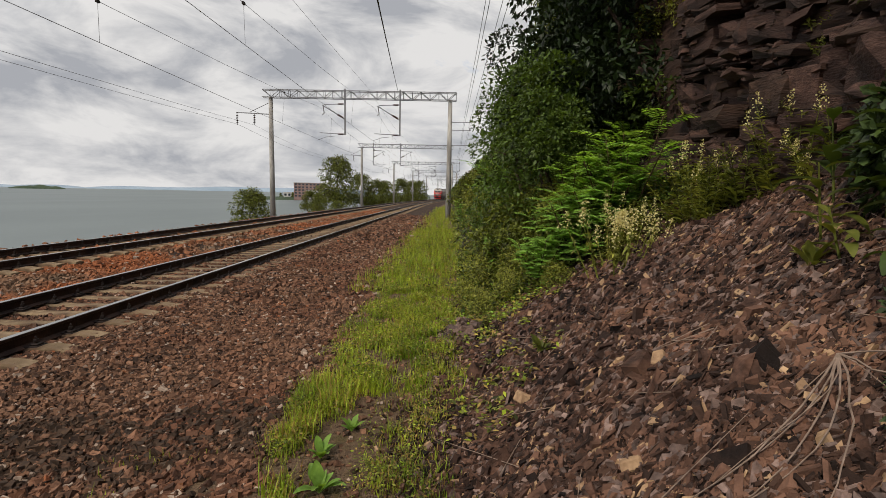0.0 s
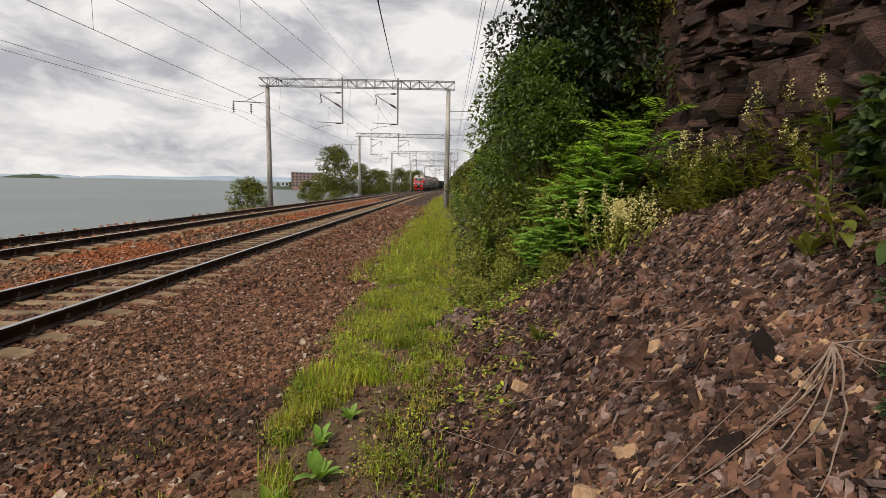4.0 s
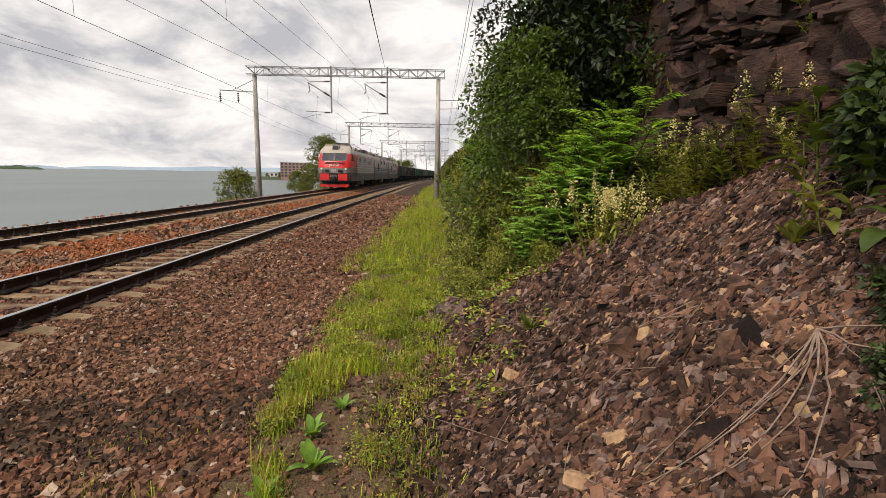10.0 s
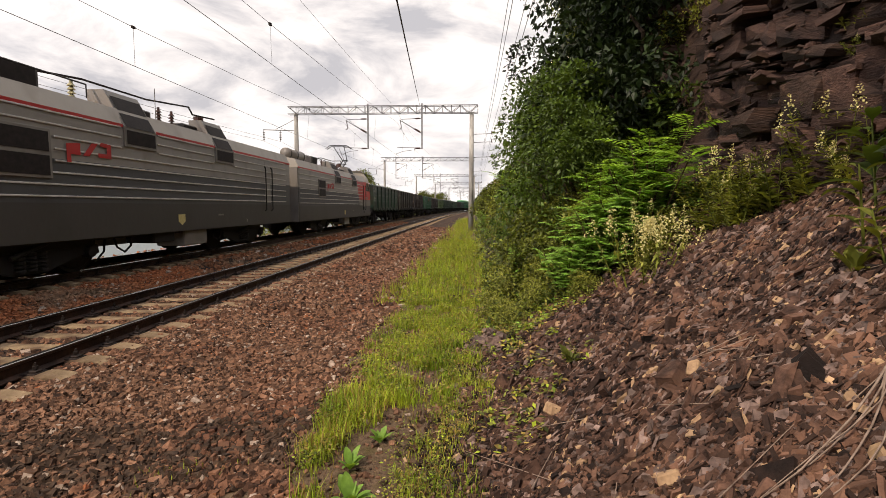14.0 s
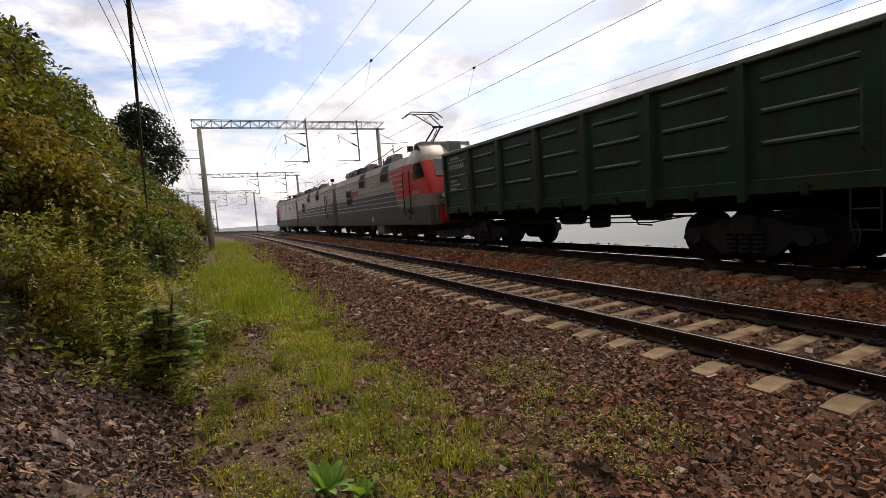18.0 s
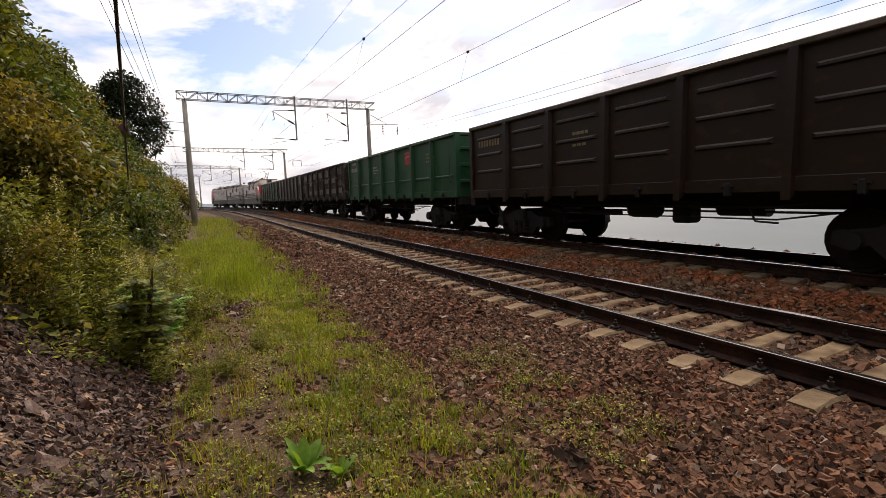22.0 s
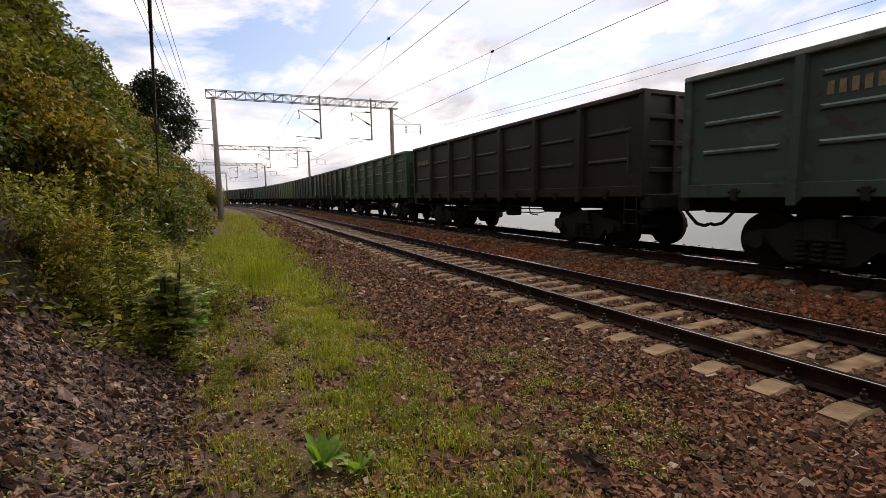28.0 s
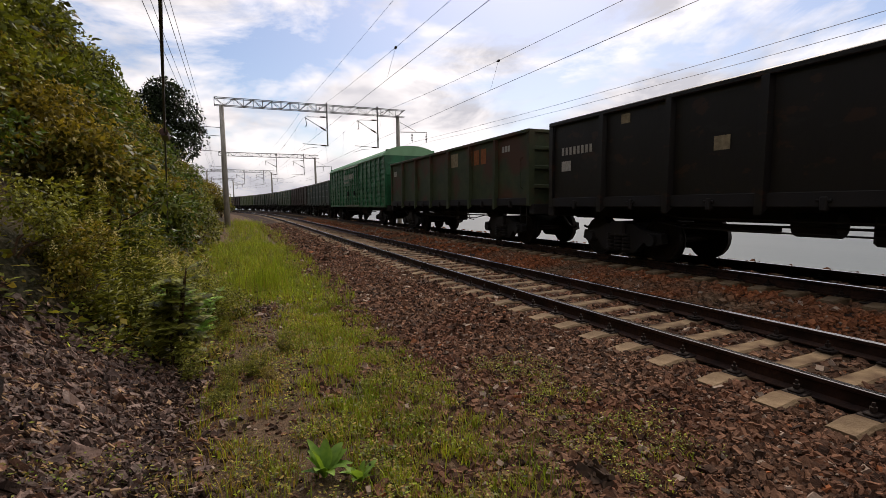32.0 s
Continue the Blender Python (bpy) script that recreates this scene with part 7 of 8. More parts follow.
def pantograph(root, y, up):
    base = 4.0
    for xx in (-0.55, 0.55):
        for dy in (-0.55, 0.55):
            part("insulator", insulator_bm(xx, y + dy, 3.86, 0.26, 0.08), M_INSUL, root)
    frame_bm = bmesh.new()
    add_path(frame_bm, [(-0.6, y - 0.6, 4.16), (0.6, y - 0.6, 4.16), (0.6, y + 0.6, 4.16), (-0.6, y + 0.6, 4.16), (-0.6, y - 0.6, 4.16)], 0.035)
    part("panto_base", frame_bm, P_UNDER, root)
    knee = (y + 1.25, 5.0) if up else (y + 1.3, 4.3)
    headp = (y - 0.35, 5.85) if up else (y - 0.3, 4.42)
    arm = bmesh.new()
    for xx in (-0.2, 0.2):
        add_rod(arm, (xx, y - 0.4, 4.2), (xx * 0.7, knee[0], knee[1]), 0.045, 0.035)
    add_rod(arm, (0, y - 0.1, 4.2), (0, knee[0] - 0.1, knee[1] - 0.12), 0.02)
    part("lower_arm", arm, P_UNDER, root)
    arm = bmesh.new()
    for xx in (-0.35, 0.35):
        add_rod(arm, (xx * 0.5, knee[0], knee[1]), (xx * 1.1, headp[0], headp[1]), 0.03, 0.025)
    add_rod(arm, (-0.25, knee[0], knee[1]), (0.25, knee[0], knee[1]), 0.05)
    add_rod(arm, (0, knee[0] - 0.1, knee[1] - 0.1), (0, headp[0] + 0.1, headp[1] - 0.1), 0.015)
    part("upper_arm", arm, P_UNDER, root)
    hd = bmesh.new()
    for dy in (-0.22, 0.22):
        add_path(hd, [(-0.95, headp[0] + dy, headp[1] - 0.16), (-0.62, headp[0] + dy, headp[1] + 0.08), (0.62, headp[0] + dy, headp[1] + 0.08), (0.95, headp[0] + dy, headp[1] - 0.16)], 0.025)
    add_rod(hd, (-0.4, headp[0] - 0.22, headp[1]), (-0.4, headp[0] + 0.22, headp[1]), 0.02)
    add_rod(hd, (0.4, headp[0] - 0.22, headp[1]), (0.4, headp[0] + 0.22, headp[1]), 0.02)
    part("collector_head", hd, P_UNDER, root)


def section(cab, raised, label, spin=True):
    root = empty("locomotive_section")
    core_end = HB - 0.45 if cab else HB
    part("body_core", add_profile(bmesh.new(), [(-BX + 0.004, Z0), (BX - 0.004, Z0), (BX - 0.004, Z3), (-BX + 0.004, Z3)], -HB, core_end - (1.0 if cab else 0.0)), P_DARK, root)
    roof = [(-BX - 0.02, Z3 + 0.02), (-1.36, Z4), (-0.9, Z4 + 0.08), (0.9, Z4 + 0.08), (1.36, Z4), (BX + 0.02, Z3 + 0.02)]
    part("roof", add_profile(bmesh.new(), roof, -HB, 6.2 if cab else HB), P_ROOF, root)
    for out, kind in ((1, "grille"), (-1, "porthole" if cab else "grille")):
        side(root, out, cab, kind, core_end)
    if cab:
        # rounded cab roof and front bands
        bm = bmesh.new()
        rows = []
        for k in np.linspace(0, 1, 9):
            z = 3.36 + (4.26 - 3.36) * k
            yf = HB - 0.02 - nose(z)
            w = BX + 0.01 - 0.36 * k ** 2.2
            rows.append([bm.verts.new(c) for c in ((-w, 5.5 + 1.0 * k, z), (-w, yf - 0.42, z), (-w * 0.92, yf - 0.1, z), (-0.7, yf, z), (0.7, yf, z), (w * 0.92, yf - 0.1, z), (w, yf - 0.42, z), (w, 5.5 + 1.0 * k, z))])
        for a, b in zip(rows, rows[1:]):
            for i in range(7):
                bm.faces.new((a[i], a[i + 1], b[i + 1], b[i]))
        bm.faces.new(rows[-1])
        back = [r[0] for r in rows] + [r[-1] for r in rows[::-1]]
        bm.faces.new(back)
        bmesh.ops.recalc_face_normals(bm, faces=bm.faces)
        part("cab_roof", bm, P_ROOF, root, flat=False)
        for out in (1, -1):
            part("roof_vent", plate([(6.3, 3.86), (7.0, 3.82), (6.75, 4.06), (6.35, 4.1)], out * 1.40, out), P_LOUVRE, root)
        front_strip(Z0, Z1 + 0.0, P_DARK, "lower_front", root)
        front_strip(Z1, Z2, P_MID, "middle_front", root)
        front_strip(Z2, 3.40, P_RED, "red_front", root, n=6)
        part("headlamp_box", add_profile(bmesh.new(), [(-0.32, 3.66), (0.32, 3.66), (0.28, 4.14), (-0.28, 4.14)], 6.4, HB - 0.92), P_MID, root)
        part("headlamp_glass", box((-0.24, HB - 0.925, 3.76), (0.24, HB - 0.905, 4.06), 0.0), P_GLASS, root)
        for x0, x1 in ((-1.18, -0.04), (0.04, 1.18)):
            bm = bmesh.new()
            vs = []
            for xx, z in ((x0, 2.70), (x1, 2.70), (x1 * 0.98, 3.40), (x0 * 0.98, 3.40)):
                vs.append(bm.verts.new((xx, HB + 0.01 - nose(z) - 0.10 * (abs(xx) / 1.4) ** 3, z)))
            f = bm.faces.new(vs)
            r = bmesh.ops.extrude_face_region(bm, geom=[f])
            for v in r["geom"]:
                if isinstance(v, bmesh.types.BMVert):
                    v.co.y += 0.012
            bmesh.ops.recalc_face_normals(bm, faces=bm.faces)
            w = part("windscreen", bm, P_GLASS, root)
            bm = bmesh.new()
            q = [(x0, 2.70), (x1, 2.70), (x1 * 0.98, 3.40), (x0 * 0.98, 3.40), (x0, 2.70)]
            add_path(bm, [(xx, HB + 0.012 - nose(z) - 0.10 * (abs(xx) / 1.4) ** 3, z) for xx, z in q], 0.028, 5)
            part("screen_frame", bm, P_MID, w)
            xm = (x0 + x1) / 2
            part("wiper", add_path(bmesh.new(), [(xm, HB + 0.05 - nose(2.56), 2.5), (xm + 0.12, HB + 0.05 - nose(2.8), 2.85), (xm + 0.25, HB + 0.06 - nose(3.1), 3.1)], 0.014, 4), P_UNDER, w)
        part("wiper_tray", box((-0.95, HB - 0.16, 2.5), (0.95, HB - 0.02, 2.55), 0.02), P_DARK, root)
        for g in (-1, 1):
            part("buffer_panel", box((g * 0.42 if g > 0 else -1.28, HB - 0.02, 0.86), (1.28 if g > 0 else -0.42, HB + 0.025, 1.48), 0.01), P_RED, root)
            for z, m in ((1.92, P_LAMP), (1.66, P_MID)):
                lamp = part("marker_lamp", rod((g * 1.12, HB - 0.1, z), (g * 1.12, HB + 0.06, z), 0.115, sides=16), P_MID, root)
                part("lamp_lens", rod((g * 1.12, HB + 0.05, z), (g * 1.12, HB + 0.068, z), 0.09, sides=16), m, lamp)
            part("front_step", box((g * 0.62 - 0.2, HB, 1.62), (g * 0.62 + 0.2, HB + 0.14, 1.86), 0.02), P_UNDER, root)
        part("coupler_recess", box((-0.36, HB - 0.01, 0.72), (0.36, HB + 0.01, 1.5), 0.0), P_UNDER, root)
        ob = script(root, "3ЭС5К", 0, 1, 0, 0, 0.27, P_WHITE)
        ob.matrix_basis = pose(0.40, HB + 0.02, 1.16, 90, 0, 180)
        bm = bmesh.new()
        for i in range(3):
            add_box(bm, (-0.22 + i * 0.16, HB - 0.0, 1.66), (-0.10 + i * 0.16, HB + 0.012, 1.9))
        part("number_lettering", bm, P_WHITE, root)
        for pts in (((0, -0.1), (0.08, -0.1), (0.08, 0.05), (0.3, 0.05), (0.32, 0.3), (0, 0.28), (0, 0.2), (0.22, 0.2), (0.2, 0.12), (0, 0.12)), ((0.36, 0.05), (0.48, 0.05), (0.72, 0.34), (0.6, 0.34)),
                    ((0.72, 0.05), (1.05, 0.05), (1.05, 0.42), (0.8, 0.44), (0.8, 0.37), (0.94, 0.35), (0.94, 0.14), (0.72, 0.14))):
            bm = bmesh.new()
            lo = [bm.verts.new((-(u - 0.52) * 0.85, HB + 0.012 - nose(2.13 + v * 0.8), 2.13 + v * 0.8)) for u, v in pts]
            f = bm.faces.new(lo)
            r = bmesh.ops.extrude_face_region(bm, geom=[f])
            for v in r["geom"]:
                if isinstance(v, bmesh.types.BMVert):
                    v.co.y += 0.012
            bmesh.ops.recalc_face_normals(bm, faces=bm.faces)
            part("emblem_shape", bm, P_WHITE, root)
        part("nose_tray", box((-1.2, 6.35, 0.34), (1.2, HB - 0.38, 0.80), 0.05), P_UNDER, root)
        if raised:
            part("snow_plough", add_profile(bmesh.new(), [(-1.25, 0.22), (1.25, 0.22), (1.38, 0.5), (-1.38, 0.5)], HB - 0.35, HB - 0.2), P_DARK, root, "dark grey snow plough blade")
        else:
            bm = add_profile(bmesh.new(), [(-1.25, 0.22), (1.25, 0.22), (1.38, 0.5), (-1.38, 0.5)], HB - 0.35, HB - 0.2)
            part("snow_plough", bm, P_RED, root, "red snow plough blade")
        for g in (-1, 1):
            part("plough_bracket", rod((g * 0.9, HB - 0.1, 0.5), (g * 0.9, HB - 0.1, 0.85), 0.04), P_UNDER, root)
            part("front_hose", add_path(bmesh.new(), [(g * 0.6, HB + 0.05, 0.85), (g * 0.62, HB + 0.16, 0.6), (g * 0.5, HB + 0.2, 0.42), (g * 0.36, HB + 0.12, 0.5)], 0.03, 6), P_RUBBER, root)
            part("front_rail", add_path(bmesh.new(), [(g * 1.45, HB - 0.1, 1.0), (g * 1.47, HB + 0.08, 1.05), (g * 1.47, HB + 0.08, 1.4), (g * 1.45, HB - 0.1, 1.45)], 0.016), P_MID, root)
    ends_y = ((-HB, -1),) if cab else ((-HB, -1), (HB, 1))
    for y, g in ends_y:
        part("gangway", box((-0.75, y + min(0, g * 0.5), 0.95), (0.75, y + max(0, g * 0.5), 3.3), 0.05), P_RUBBER, root)
        part("end_panel", box((-BX + 0.02, y + min(0, g * 0.06), Z0), (BX - 0.02, y + max(0, g * 0.06), Z3)), P_MID, root)
    # roof gear, on the hillward half of the roof
    g = -1 if cab and not raised else 1
    pantograph(root, 4.6, raised) if cab else None
    ys = (2.1, 0.9, 0.35, -0.1, -2.3) if cab else (3.6, 1.0, 0.4, -2.6)
    for i, y in enumerate(ys):
        part("insulator", insulator_bm(g * 0.75, y, Z4 + 0.06), M_INSUL if i % 3 else P_CREAM, root)
    bus = [Vector((g * 0.75, 3.4, 4.5)), Vector((g * 0.75, 2.1, 4.42)), Vector((g * 0.75, 1.9, 4.62)), Vector((g * 0.75, -0.1, 4.42)), Vector((g * 0.75, -2.3, 4.40)), Vector((g * 0.75, -3.4, 4.28)), Vector((g * 0.6, -6.5, 4.3))]
    part("busbar", add_path(bmesh.new(), bus, 0.025, 6), P_LOUVRE, root)
    part("surge_arrester", add_rod(insulator_bm(g * 0.3, 3.2, Z4 + 0.08, 0.3, 0.1), (g * 0.3, 3.2, 4.3), (g * 0.3, 3.2, 4.55), 0.16, sides=12), M_INSUL, root)
    for y, w, h in ((-4.6, 1.0, 0.42), (-0.9, 0.7, 0.2), (1.2, 0.9, 0.16)):
        b = part("roof_box", box((-0.95, y, Z4 + 0.05), (0.95, y + w, Z4 + 0.08 + h), 0.04), P_DARK, root)
        part("box_louvre", box((min(g * 0.96, g * 0.94), y + 0.1, Z4 + 0.12), (max(g * 0.96, g * 0.94), y + w - 0.1, Z4 + 0.04 + h)), P_LOUVRE, b)
    part("air_tank", rod((g * 0.65, -7.6, 4.12), (g * 0.65, -5.4, 4.12), 0.26, sides=14), P_MID, root, flat=False)
    for y in (-7.4, -6.5, -5.6):
        part("tank_band", rod((g * 0.65, y - 0.03, 4.12), (g * 0.65, y + 0.03, 4.12), 0.275, sides=14), P_UNDER, root)
    part("walkway_rail", add_path(bmesh.new(), [(g * 1.1, -4.8, 3.9), (g * 1.1, -4.8, 4.2), (g * 1.1, -2.6, 4.2), (g * 1.1, -2.6, 3.9)], 0.018, 4), P_UNDER, root)
    part("aerial", rod((g * 0.9, 0.05, 3.85), (g * 0.9, 0.05, 4.75), 0.012, sides=4), P_MID, root)
    # running gear
    for y in (-4.35, 4.35):
        ob = piece("bogie", shared("loco_bolster", lambda: box((-1.2, -1.5, 0.55), (1.2, 1.5, 0.8), 0.04), P_UNDER), root, Matrix.Translation((0, y, 0)))
        for g in (-1, 1):
            piece("side_frame", shared("loco_frame%d" % g, lambda: side_frame_bm(2.9, g * 1.1), P_UNDER), ob, Matrix.Identity(4))
            piece("damper", shared("damper%d" % g, lambda: rod((g * 1.28, -0.5, 0.5), (g * 1.28, 0.6, 0.85), 0.05), P_UNDER), ob, Matrix.Identity(4))
            piece("sand_pipe", shared("sand%d" % g, lambda: add_path(bmesh.new(), [(g * 1.1, 2.05, 0.8), (g * 1.0, 2.1, 0.4), (g * 0.85, 2.0, 0.15)], 0.025, 5), P_RUBBER), ob, Matrix.Identity(4))
        for dy in (-1.45, 1.45):
            wheelset(root, y + dy, 0.62, spin)
    part("underframe", box((-1.3, -HB, 0.72), (1.3, HB - 0.3, 0.84)), P_UNDER, root)
    part("equipment_box", box((0.55, 0.3, 0.32), (1.42, 1.5, Z0), 0.03), P_MID, root)
    part("equipment_box", box((-1.42, -0.6, 0.36), (-0.55, 0.9, Z0), 0.03), P_MID, root)
    part("battery_box", box((0.6, -1.0, 0.5), (1.4, -0.1, Z0), 0.03), P_UNDER, root)
    for y in (-2.2, 2.05):
        part("cable_loop", add_path(bmesh.new(), [(1.2, y, 0.8), (1.22, y + 0.1, 0.5), (1.22, y + 0.35, 0.36), (1.2, y + 0.6, 0.5), (1.2, y + 0.62, 0.8)], 0.025, 6), P_RUBBER, root)
    m = Matrix.Translation((0, HB + 0.15, 0))
    if cab:
        piece("coupler", shared("coupler", coupler_bm, P_UNDER), root, m)
    return tagged(root, label, "locomotive", group="sections of the electric locomotive")

# ---- the train, from the leading section back ----
moving = []


def head(t):
    """Metres along the line of the coupling behind the locomotive."""
    return float(np.polyval(TRAIN, t)) - 0.75 * math.exp(-((t - 16.5) / 0.5) ** 2) - 0.8 * smooth(7.0, 9.0, t) * (1 - smooth(11.8, 13.2, t))


TRAIN = (9.6671866e-06, -0.00097884394, 0.036372686, -0.53782903, -11.769339, 242.15479)      # metres, a polynomial in seconds
lead = section(True, False, "red and grey electric locomotive section with driver's cab leading")
mid_section = section(False, False, "grey ribbed cabless middle section of the electric locomotive")
rear = section(True, True, "red and grey electric locomotive section with raised pantograph")
moving += [(lead, -(2.5 * SEC_L - 0.1), 180), (mid_section, -(1.5 * SEC_L - 0.1), 0), (rear, -(0.5 * SEC_L - 0.1), 0)]

G_DARK = paint("wagon_dark_green", "10381d", 0.8, 0.42, "132415", 0.58, 0.45, dim=0.75)
G_MOSS = paint("wagon_moss_green", "1a402a", 0.8, 0.42, "1d1b16", 0.58, 0.55, dim=0.75)
G_BRIGHT = paint("wagon_bright_green", "104c2b", 0.85, 0.5, "0f3a20", 0.62, 0.55, dim=1.15)
G_OLIVE = paint("wagon_olive_green", "4a6030", 0.85, 0.42, "3d4527", 0.6, 0.55, dim=1.25)
G_LEAF = paint("wagon_leaf_green", "2b4a2e", 0.85, 0.42, "2b3b26", 0.6, 0.55, dim=0.9)
G_GREY = paint("wagon_grey_green", "40524a", 0.85, 0.55, "38443f", 0.62, 0.55, dim=0.9)
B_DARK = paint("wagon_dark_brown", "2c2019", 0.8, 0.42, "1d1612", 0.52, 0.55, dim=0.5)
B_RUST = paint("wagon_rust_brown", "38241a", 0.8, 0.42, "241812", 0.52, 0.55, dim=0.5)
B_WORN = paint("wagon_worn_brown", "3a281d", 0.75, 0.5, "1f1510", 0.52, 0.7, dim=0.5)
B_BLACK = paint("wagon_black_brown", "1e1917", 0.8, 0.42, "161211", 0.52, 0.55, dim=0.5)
B_PATCH = material("patched_brown", rgb("241c17"), rgb("372b23"), 4, 6, 0.7, stain=rgb("59544d"), stain_scale=1.3, stain_cut=0.57, stain_soft=0.02, stretch=(1, 0.8, 1.6), bump=0.06)
B_MIX = material("mixed_green_brown", rgb("2f3a28"), rgb("40482f"), 3, 7, 0.65, stain=rgb("4a3324"), stain_scale=0.8, stain_cut=0.52, stain_soft=0.06, bump=0.06)
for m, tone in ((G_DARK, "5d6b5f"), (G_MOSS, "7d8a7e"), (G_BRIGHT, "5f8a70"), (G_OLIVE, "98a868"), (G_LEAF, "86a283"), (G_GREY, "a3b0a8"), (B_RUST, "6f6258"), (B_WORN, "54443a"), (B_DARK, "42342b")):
    WORN_SHINE[m.name] = material(m.name + "_rubbed_shine", rgb(tone, 0.5), rgb(tone, 0.75), 4, 6, 0.4, stain=rgb("3c3a30"), stain_scale=3.0, stain_cut=0.62, spec=0.5)
RIB3, RIB1 = (2.0, 2.5, 2.98), (1.95,)
NUM = [(8, 0.085, 0.06, 0.19, 0)]
LINES = [(4, 0.10, 0.03, 0.07, 0), (5, 0.12, 0.03, 0.06, -0.13), (3, 0.12, 0.03, 0.06, -0.26)]


def wagon(label, mat, ribs=(), marks=()):
    w = gondola(label, mat, ribs, spin=len(moving) < 18)
    for rows, y, z, m in marks:
        lettering(w, rows, 1.448, 1, y, z, m)
    return w


STD = ((NUM, -6.0, 2.72, P_WHITE), (LINES, -5.9, 2.35, P_WHITE), (LINES, -1.9, 2.6, P_WHITE))
BIG = [(4, 0.2, 0.2, 0.45, 0)]
ORDER = [
    wagon("moss green open goods wagon with pressed side ridges", G_MOSS, RIB3, ((NUM, -6.05, 2.75, P_WHITE), ([(5, 0.1, 0.03, 0.08, 0)], -5.9, 3.08, P_WHITE), (LINES, -6.0, 2.3, P_WHITE))),
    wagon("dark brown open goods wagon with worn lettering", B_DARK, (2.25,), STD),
    wagon("dark open goods wagon with ragged grey primer patches", B_PATCH, (), ()),
    wagon("bright green open goods wagon with a red square emblem", G_BRIGHT, RIB1, ((NUM, -6.0, 2.72, P_WHITE), ([(6, 0.1, 0.03, 0.12, 0)], -5.85, 3.08, P_WHITE), (LINES, -2.2, 2.7, P_WHITE), (LINES, 4.0, 2.8, P_BEIGE),
          ([(1, 0.55, 0, 0.5, 0)], 1.9, 2.6, P_LOGO))),
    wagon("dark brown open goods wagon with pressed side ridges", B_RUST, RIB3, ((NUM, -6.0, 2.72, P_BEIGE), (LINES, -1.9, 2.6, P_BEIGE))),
    wagon("faded olive green open goods wagon with pressed ridges", G_OLIVE, RIB3, ((NUM, -4.3, 2.72, P_WHITE), ([(1, 0.3, 0, 0.35, 0)], -0.3, 2.65, B_RUST))),
    wagon("dark green open goods wagon with neat white lettering", G_DARK, RIB1, STD),
    wagon("dark green open goods wagon with large beige lettering", G_DARK, (), ((NUM, -4.2, 2.85, P_WHITE), ([(4, 0.2, 0.2, 0.45, 0)], -0.75, 2.6, P_BEIGE), ([(5, 0.17, 0.17, 0.45, 0)], 1.05, 2.6, P_BEIGE),
          ([(4, 0.2, 0.2, 0.45, 0)], 2.9, 2.6, P_BEIGE), ([(5, 0.3, 0.12, 0.1, 0)], 0.0, 2.3, P_WHITE), ([(1, 0.7, 0, 0.32, 0)], -2.3, 2.1, G_GREY))),
    wagon("leaf green open goods wagon with pressed side ridges", G_LEAF, RIB3, ((NUM, -6.0, 2.72, P_WHITE), ([(3, 0.2, 0.08, 0.3, 0)], 0.6, 2.6, P_BEIGE))),
    wagon("rusty brown open goods wagon with worn paint", B_WORN, (2.0, 2.62), ((NUM, -6.0, 2.6, P_BEIGE),)),
    wagon("grey-green open goods wagon with pressed side ridges", G_GREY, RIB3, ((NUM, -4.2, 2.65, P_BEIGE),)),
    covered_van("bright green covered goods van with pale ribbed roof"),
    wagon("green and brown open goods wagon with orange lettering", B_MIX, (), (([(3, 0.1, 0.05, 0.25, 0)], -6.0, 2.7, P_WHITE), ([(3, 0.36, 0.14, 0.5, 0)], 2.5, 2.6, P_ORANGE), ([(1, 0.6, 0, 0.5, 0)], 1.1, 2.65, P_BEIGE), ([(3, 0.12, 0.04, 0.18, 0)], 4.9, 2.85, P_WHITE))),
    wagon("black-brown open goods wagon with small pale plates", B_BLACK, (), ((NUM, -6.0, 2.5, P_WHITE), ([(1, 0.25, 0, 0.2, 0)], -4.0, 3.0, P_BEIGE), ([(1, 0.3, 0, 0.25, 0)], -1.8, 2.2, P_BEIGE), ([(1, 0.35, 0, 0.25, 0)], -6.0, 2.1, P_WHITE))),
    wagon("plain dark green open goods wagon", G_DARK, RIB3, STD),
    wagon("plain dark brown open goods wagon", B_DARK, (), STD),
]
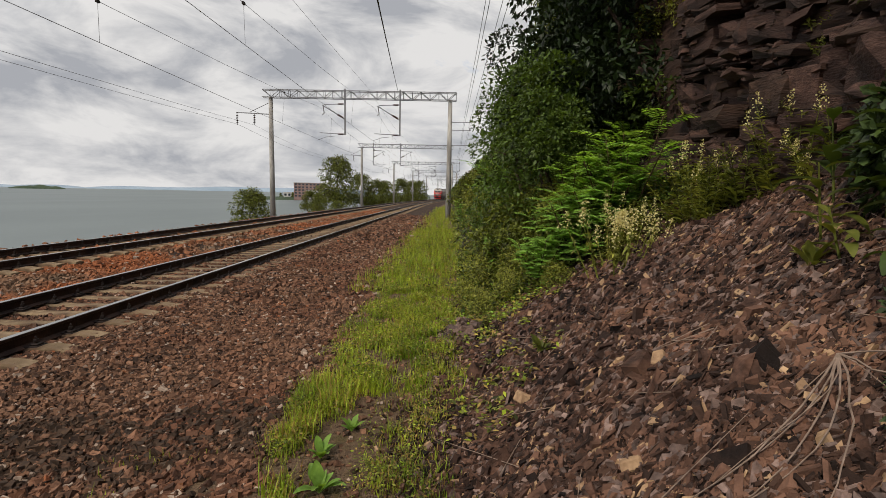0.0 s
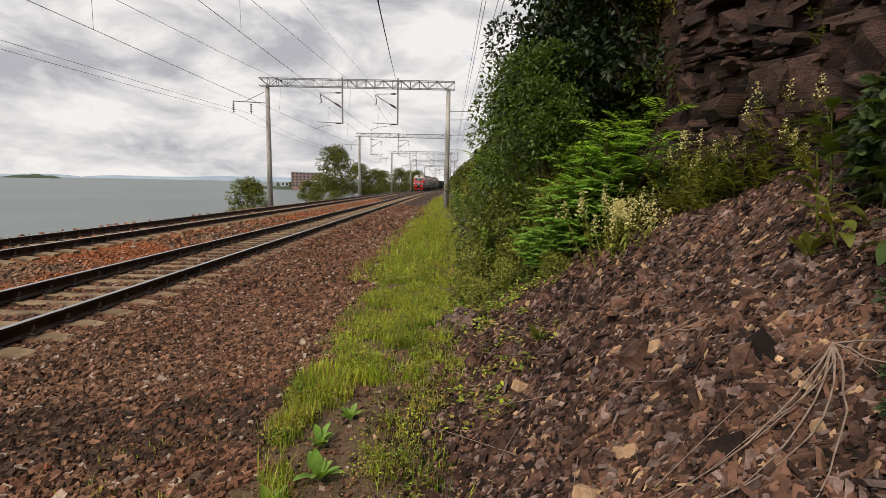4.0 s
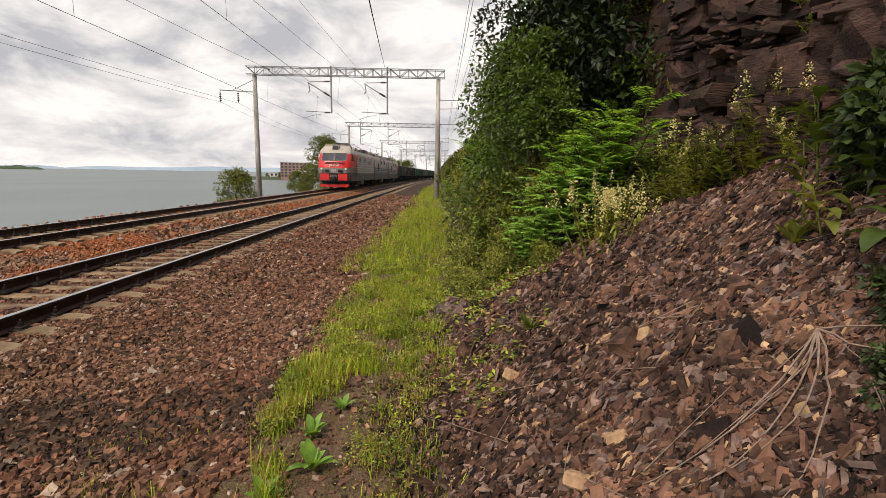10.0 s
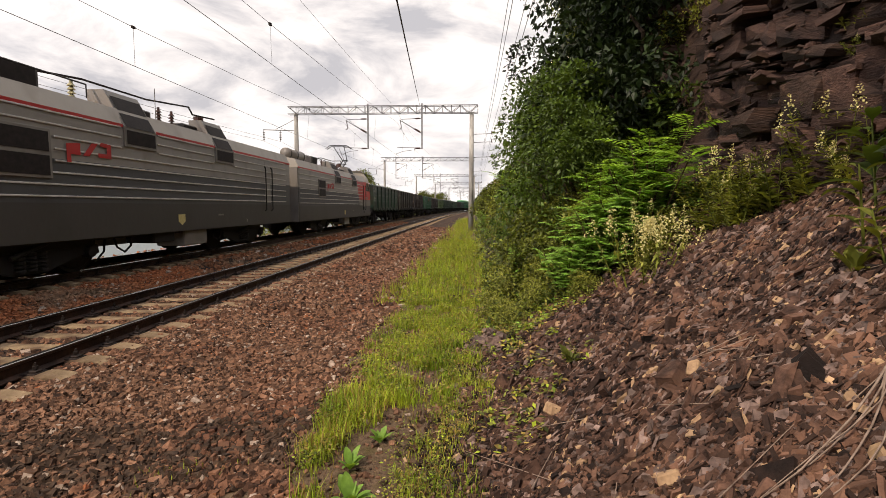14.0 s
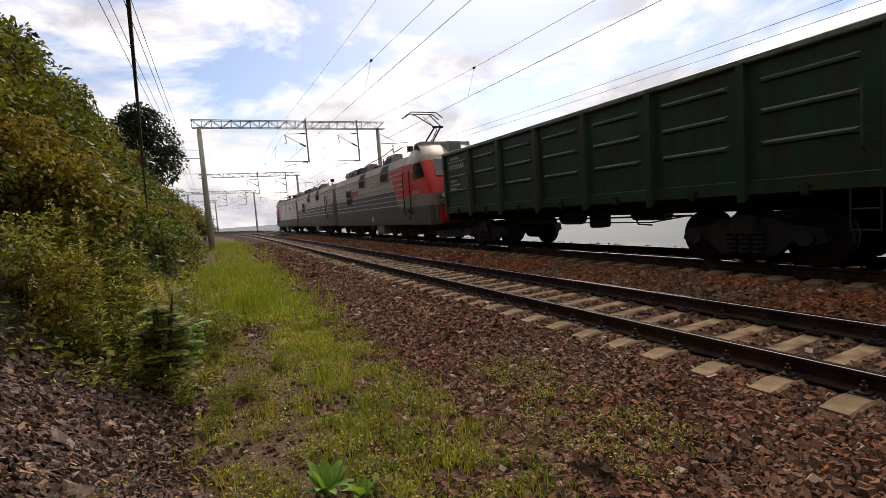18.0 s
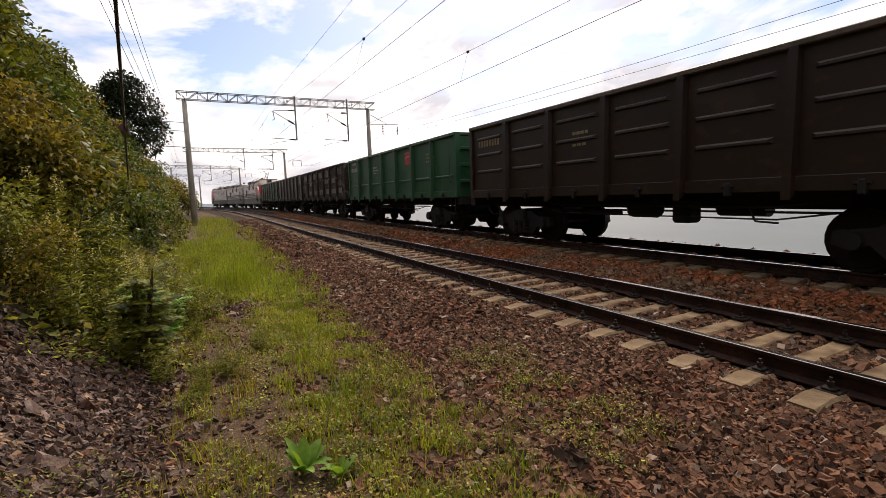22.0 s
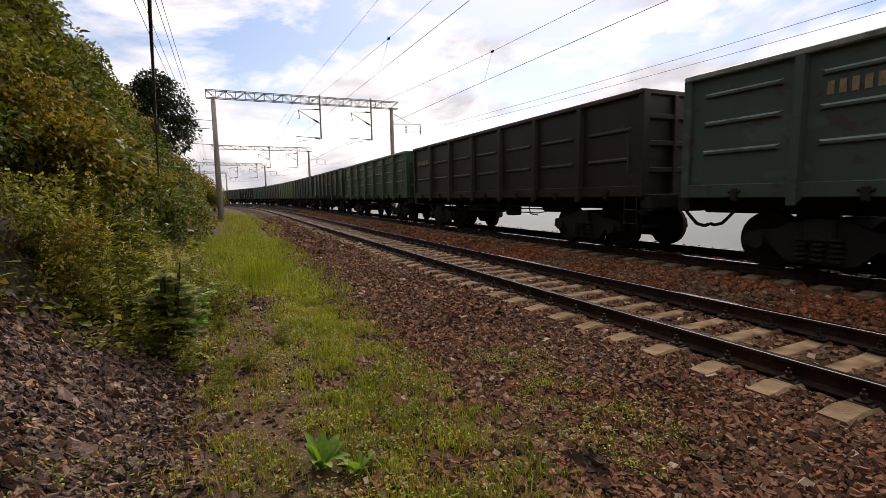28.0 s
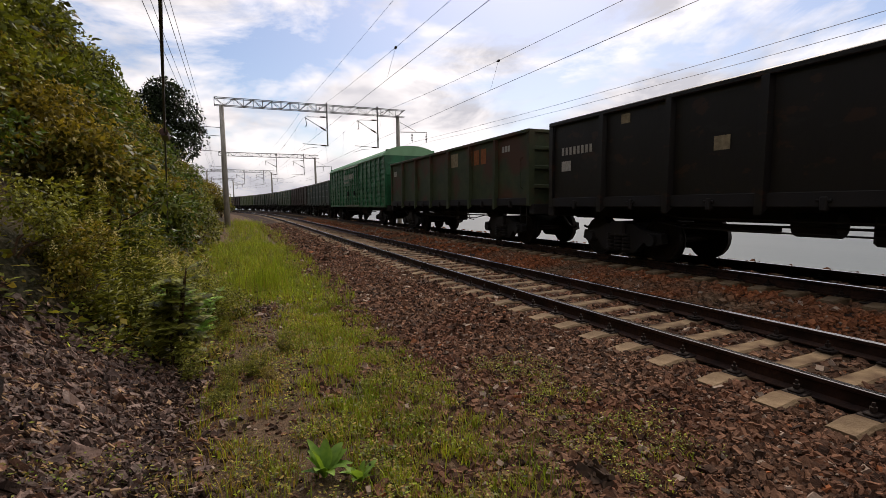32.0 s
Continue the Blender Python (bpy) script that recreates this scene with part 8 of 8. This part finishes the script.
sweep = [(1.95 + 0.09 * i, 2.82 + 0.12 * math.sin(0.3 + 0.35 * i)) for i in range(6)]
part("emblem_sweep", plate(sweep + [(y, z - 0.035) for y, z in sweep[::-1]], 1.453, 1), P_WHITE, ORDER[3])
# primer painted over the sheets of the patched wagon
P_PRIMER = material("grey_primer", rgb("6f6b64"), rgb("8b867e"), 3, 7, 0.75, stain=rgb("3f362e"), stain_scale=1.6, stain_cut=0.6)
pr = np.random.default_rng(44)
for i in range(7):
    a = -6.35 + i * 12.7 / 7 + 0.14
    for z, h, chance in ((2.72, 0.45, 0.75), (2.3, 0.3, 0.35), (1.58, 0.36, 0.85)):
        if pr.uniform() < chance:
            y = a + pr.uniform(0, 0.35)
            w = pr.uniform(0.75, 1.5 - (y - a))
            c = [(y, z + pr.uniform(0, 0.08)), (y + w * 0.4, z + pr.uniform(-0.04, 0.04)), (y + w, z + pr.uniform(0, 0.05)), (y + w + pr.uniform(-0.1, 0.0), z + h), (y + w * 0.5, z + h - pr.uniform(0, 0.1)), (y + pr.uniform(0, 0.1), z + h)]
            part("primer_patch", plate(c, 1.441, 1), P_PRIMER, ORDER[2])
for i in range(9):
    ORDER.append(copy_thing(ORDER[(6, 1, 5, 4, 10, 0, 8, 2)[i % 8]], Matrix.Identity(4)))
off = 0.0
for w in ORDER:
    length = VAN_L if w.name.startswith("covered_van") else GONDOLA_L
    moving.append((w, off + length / 2, 0))
    off += length


def motions():
    """The train rolls along the seaward track towards -y, its wheels turning."""
    for ob, back, turn in moving:
        rows = []
        for k in range(65):
            t = k * 0.5
            p, th = on_line(head(t) + back, FAR_AXIS, FAR_UP)
            rows.append((t, pose(p.x, p.y, p.z, 0, 0, turn - math.degrees(th))))
        walk(ob, rows)
    rolled = [head(0) - head(k * 0.05) for k in range(641)]
    for ob, y, r in WHEELS:
        way = -1 if ob.parent == lead else 1
        walk(ob, [(k * 0.05, pose(0, y, r, way * math.degrees(q / r))) for k, q in enumerate(rolled)])


motions()
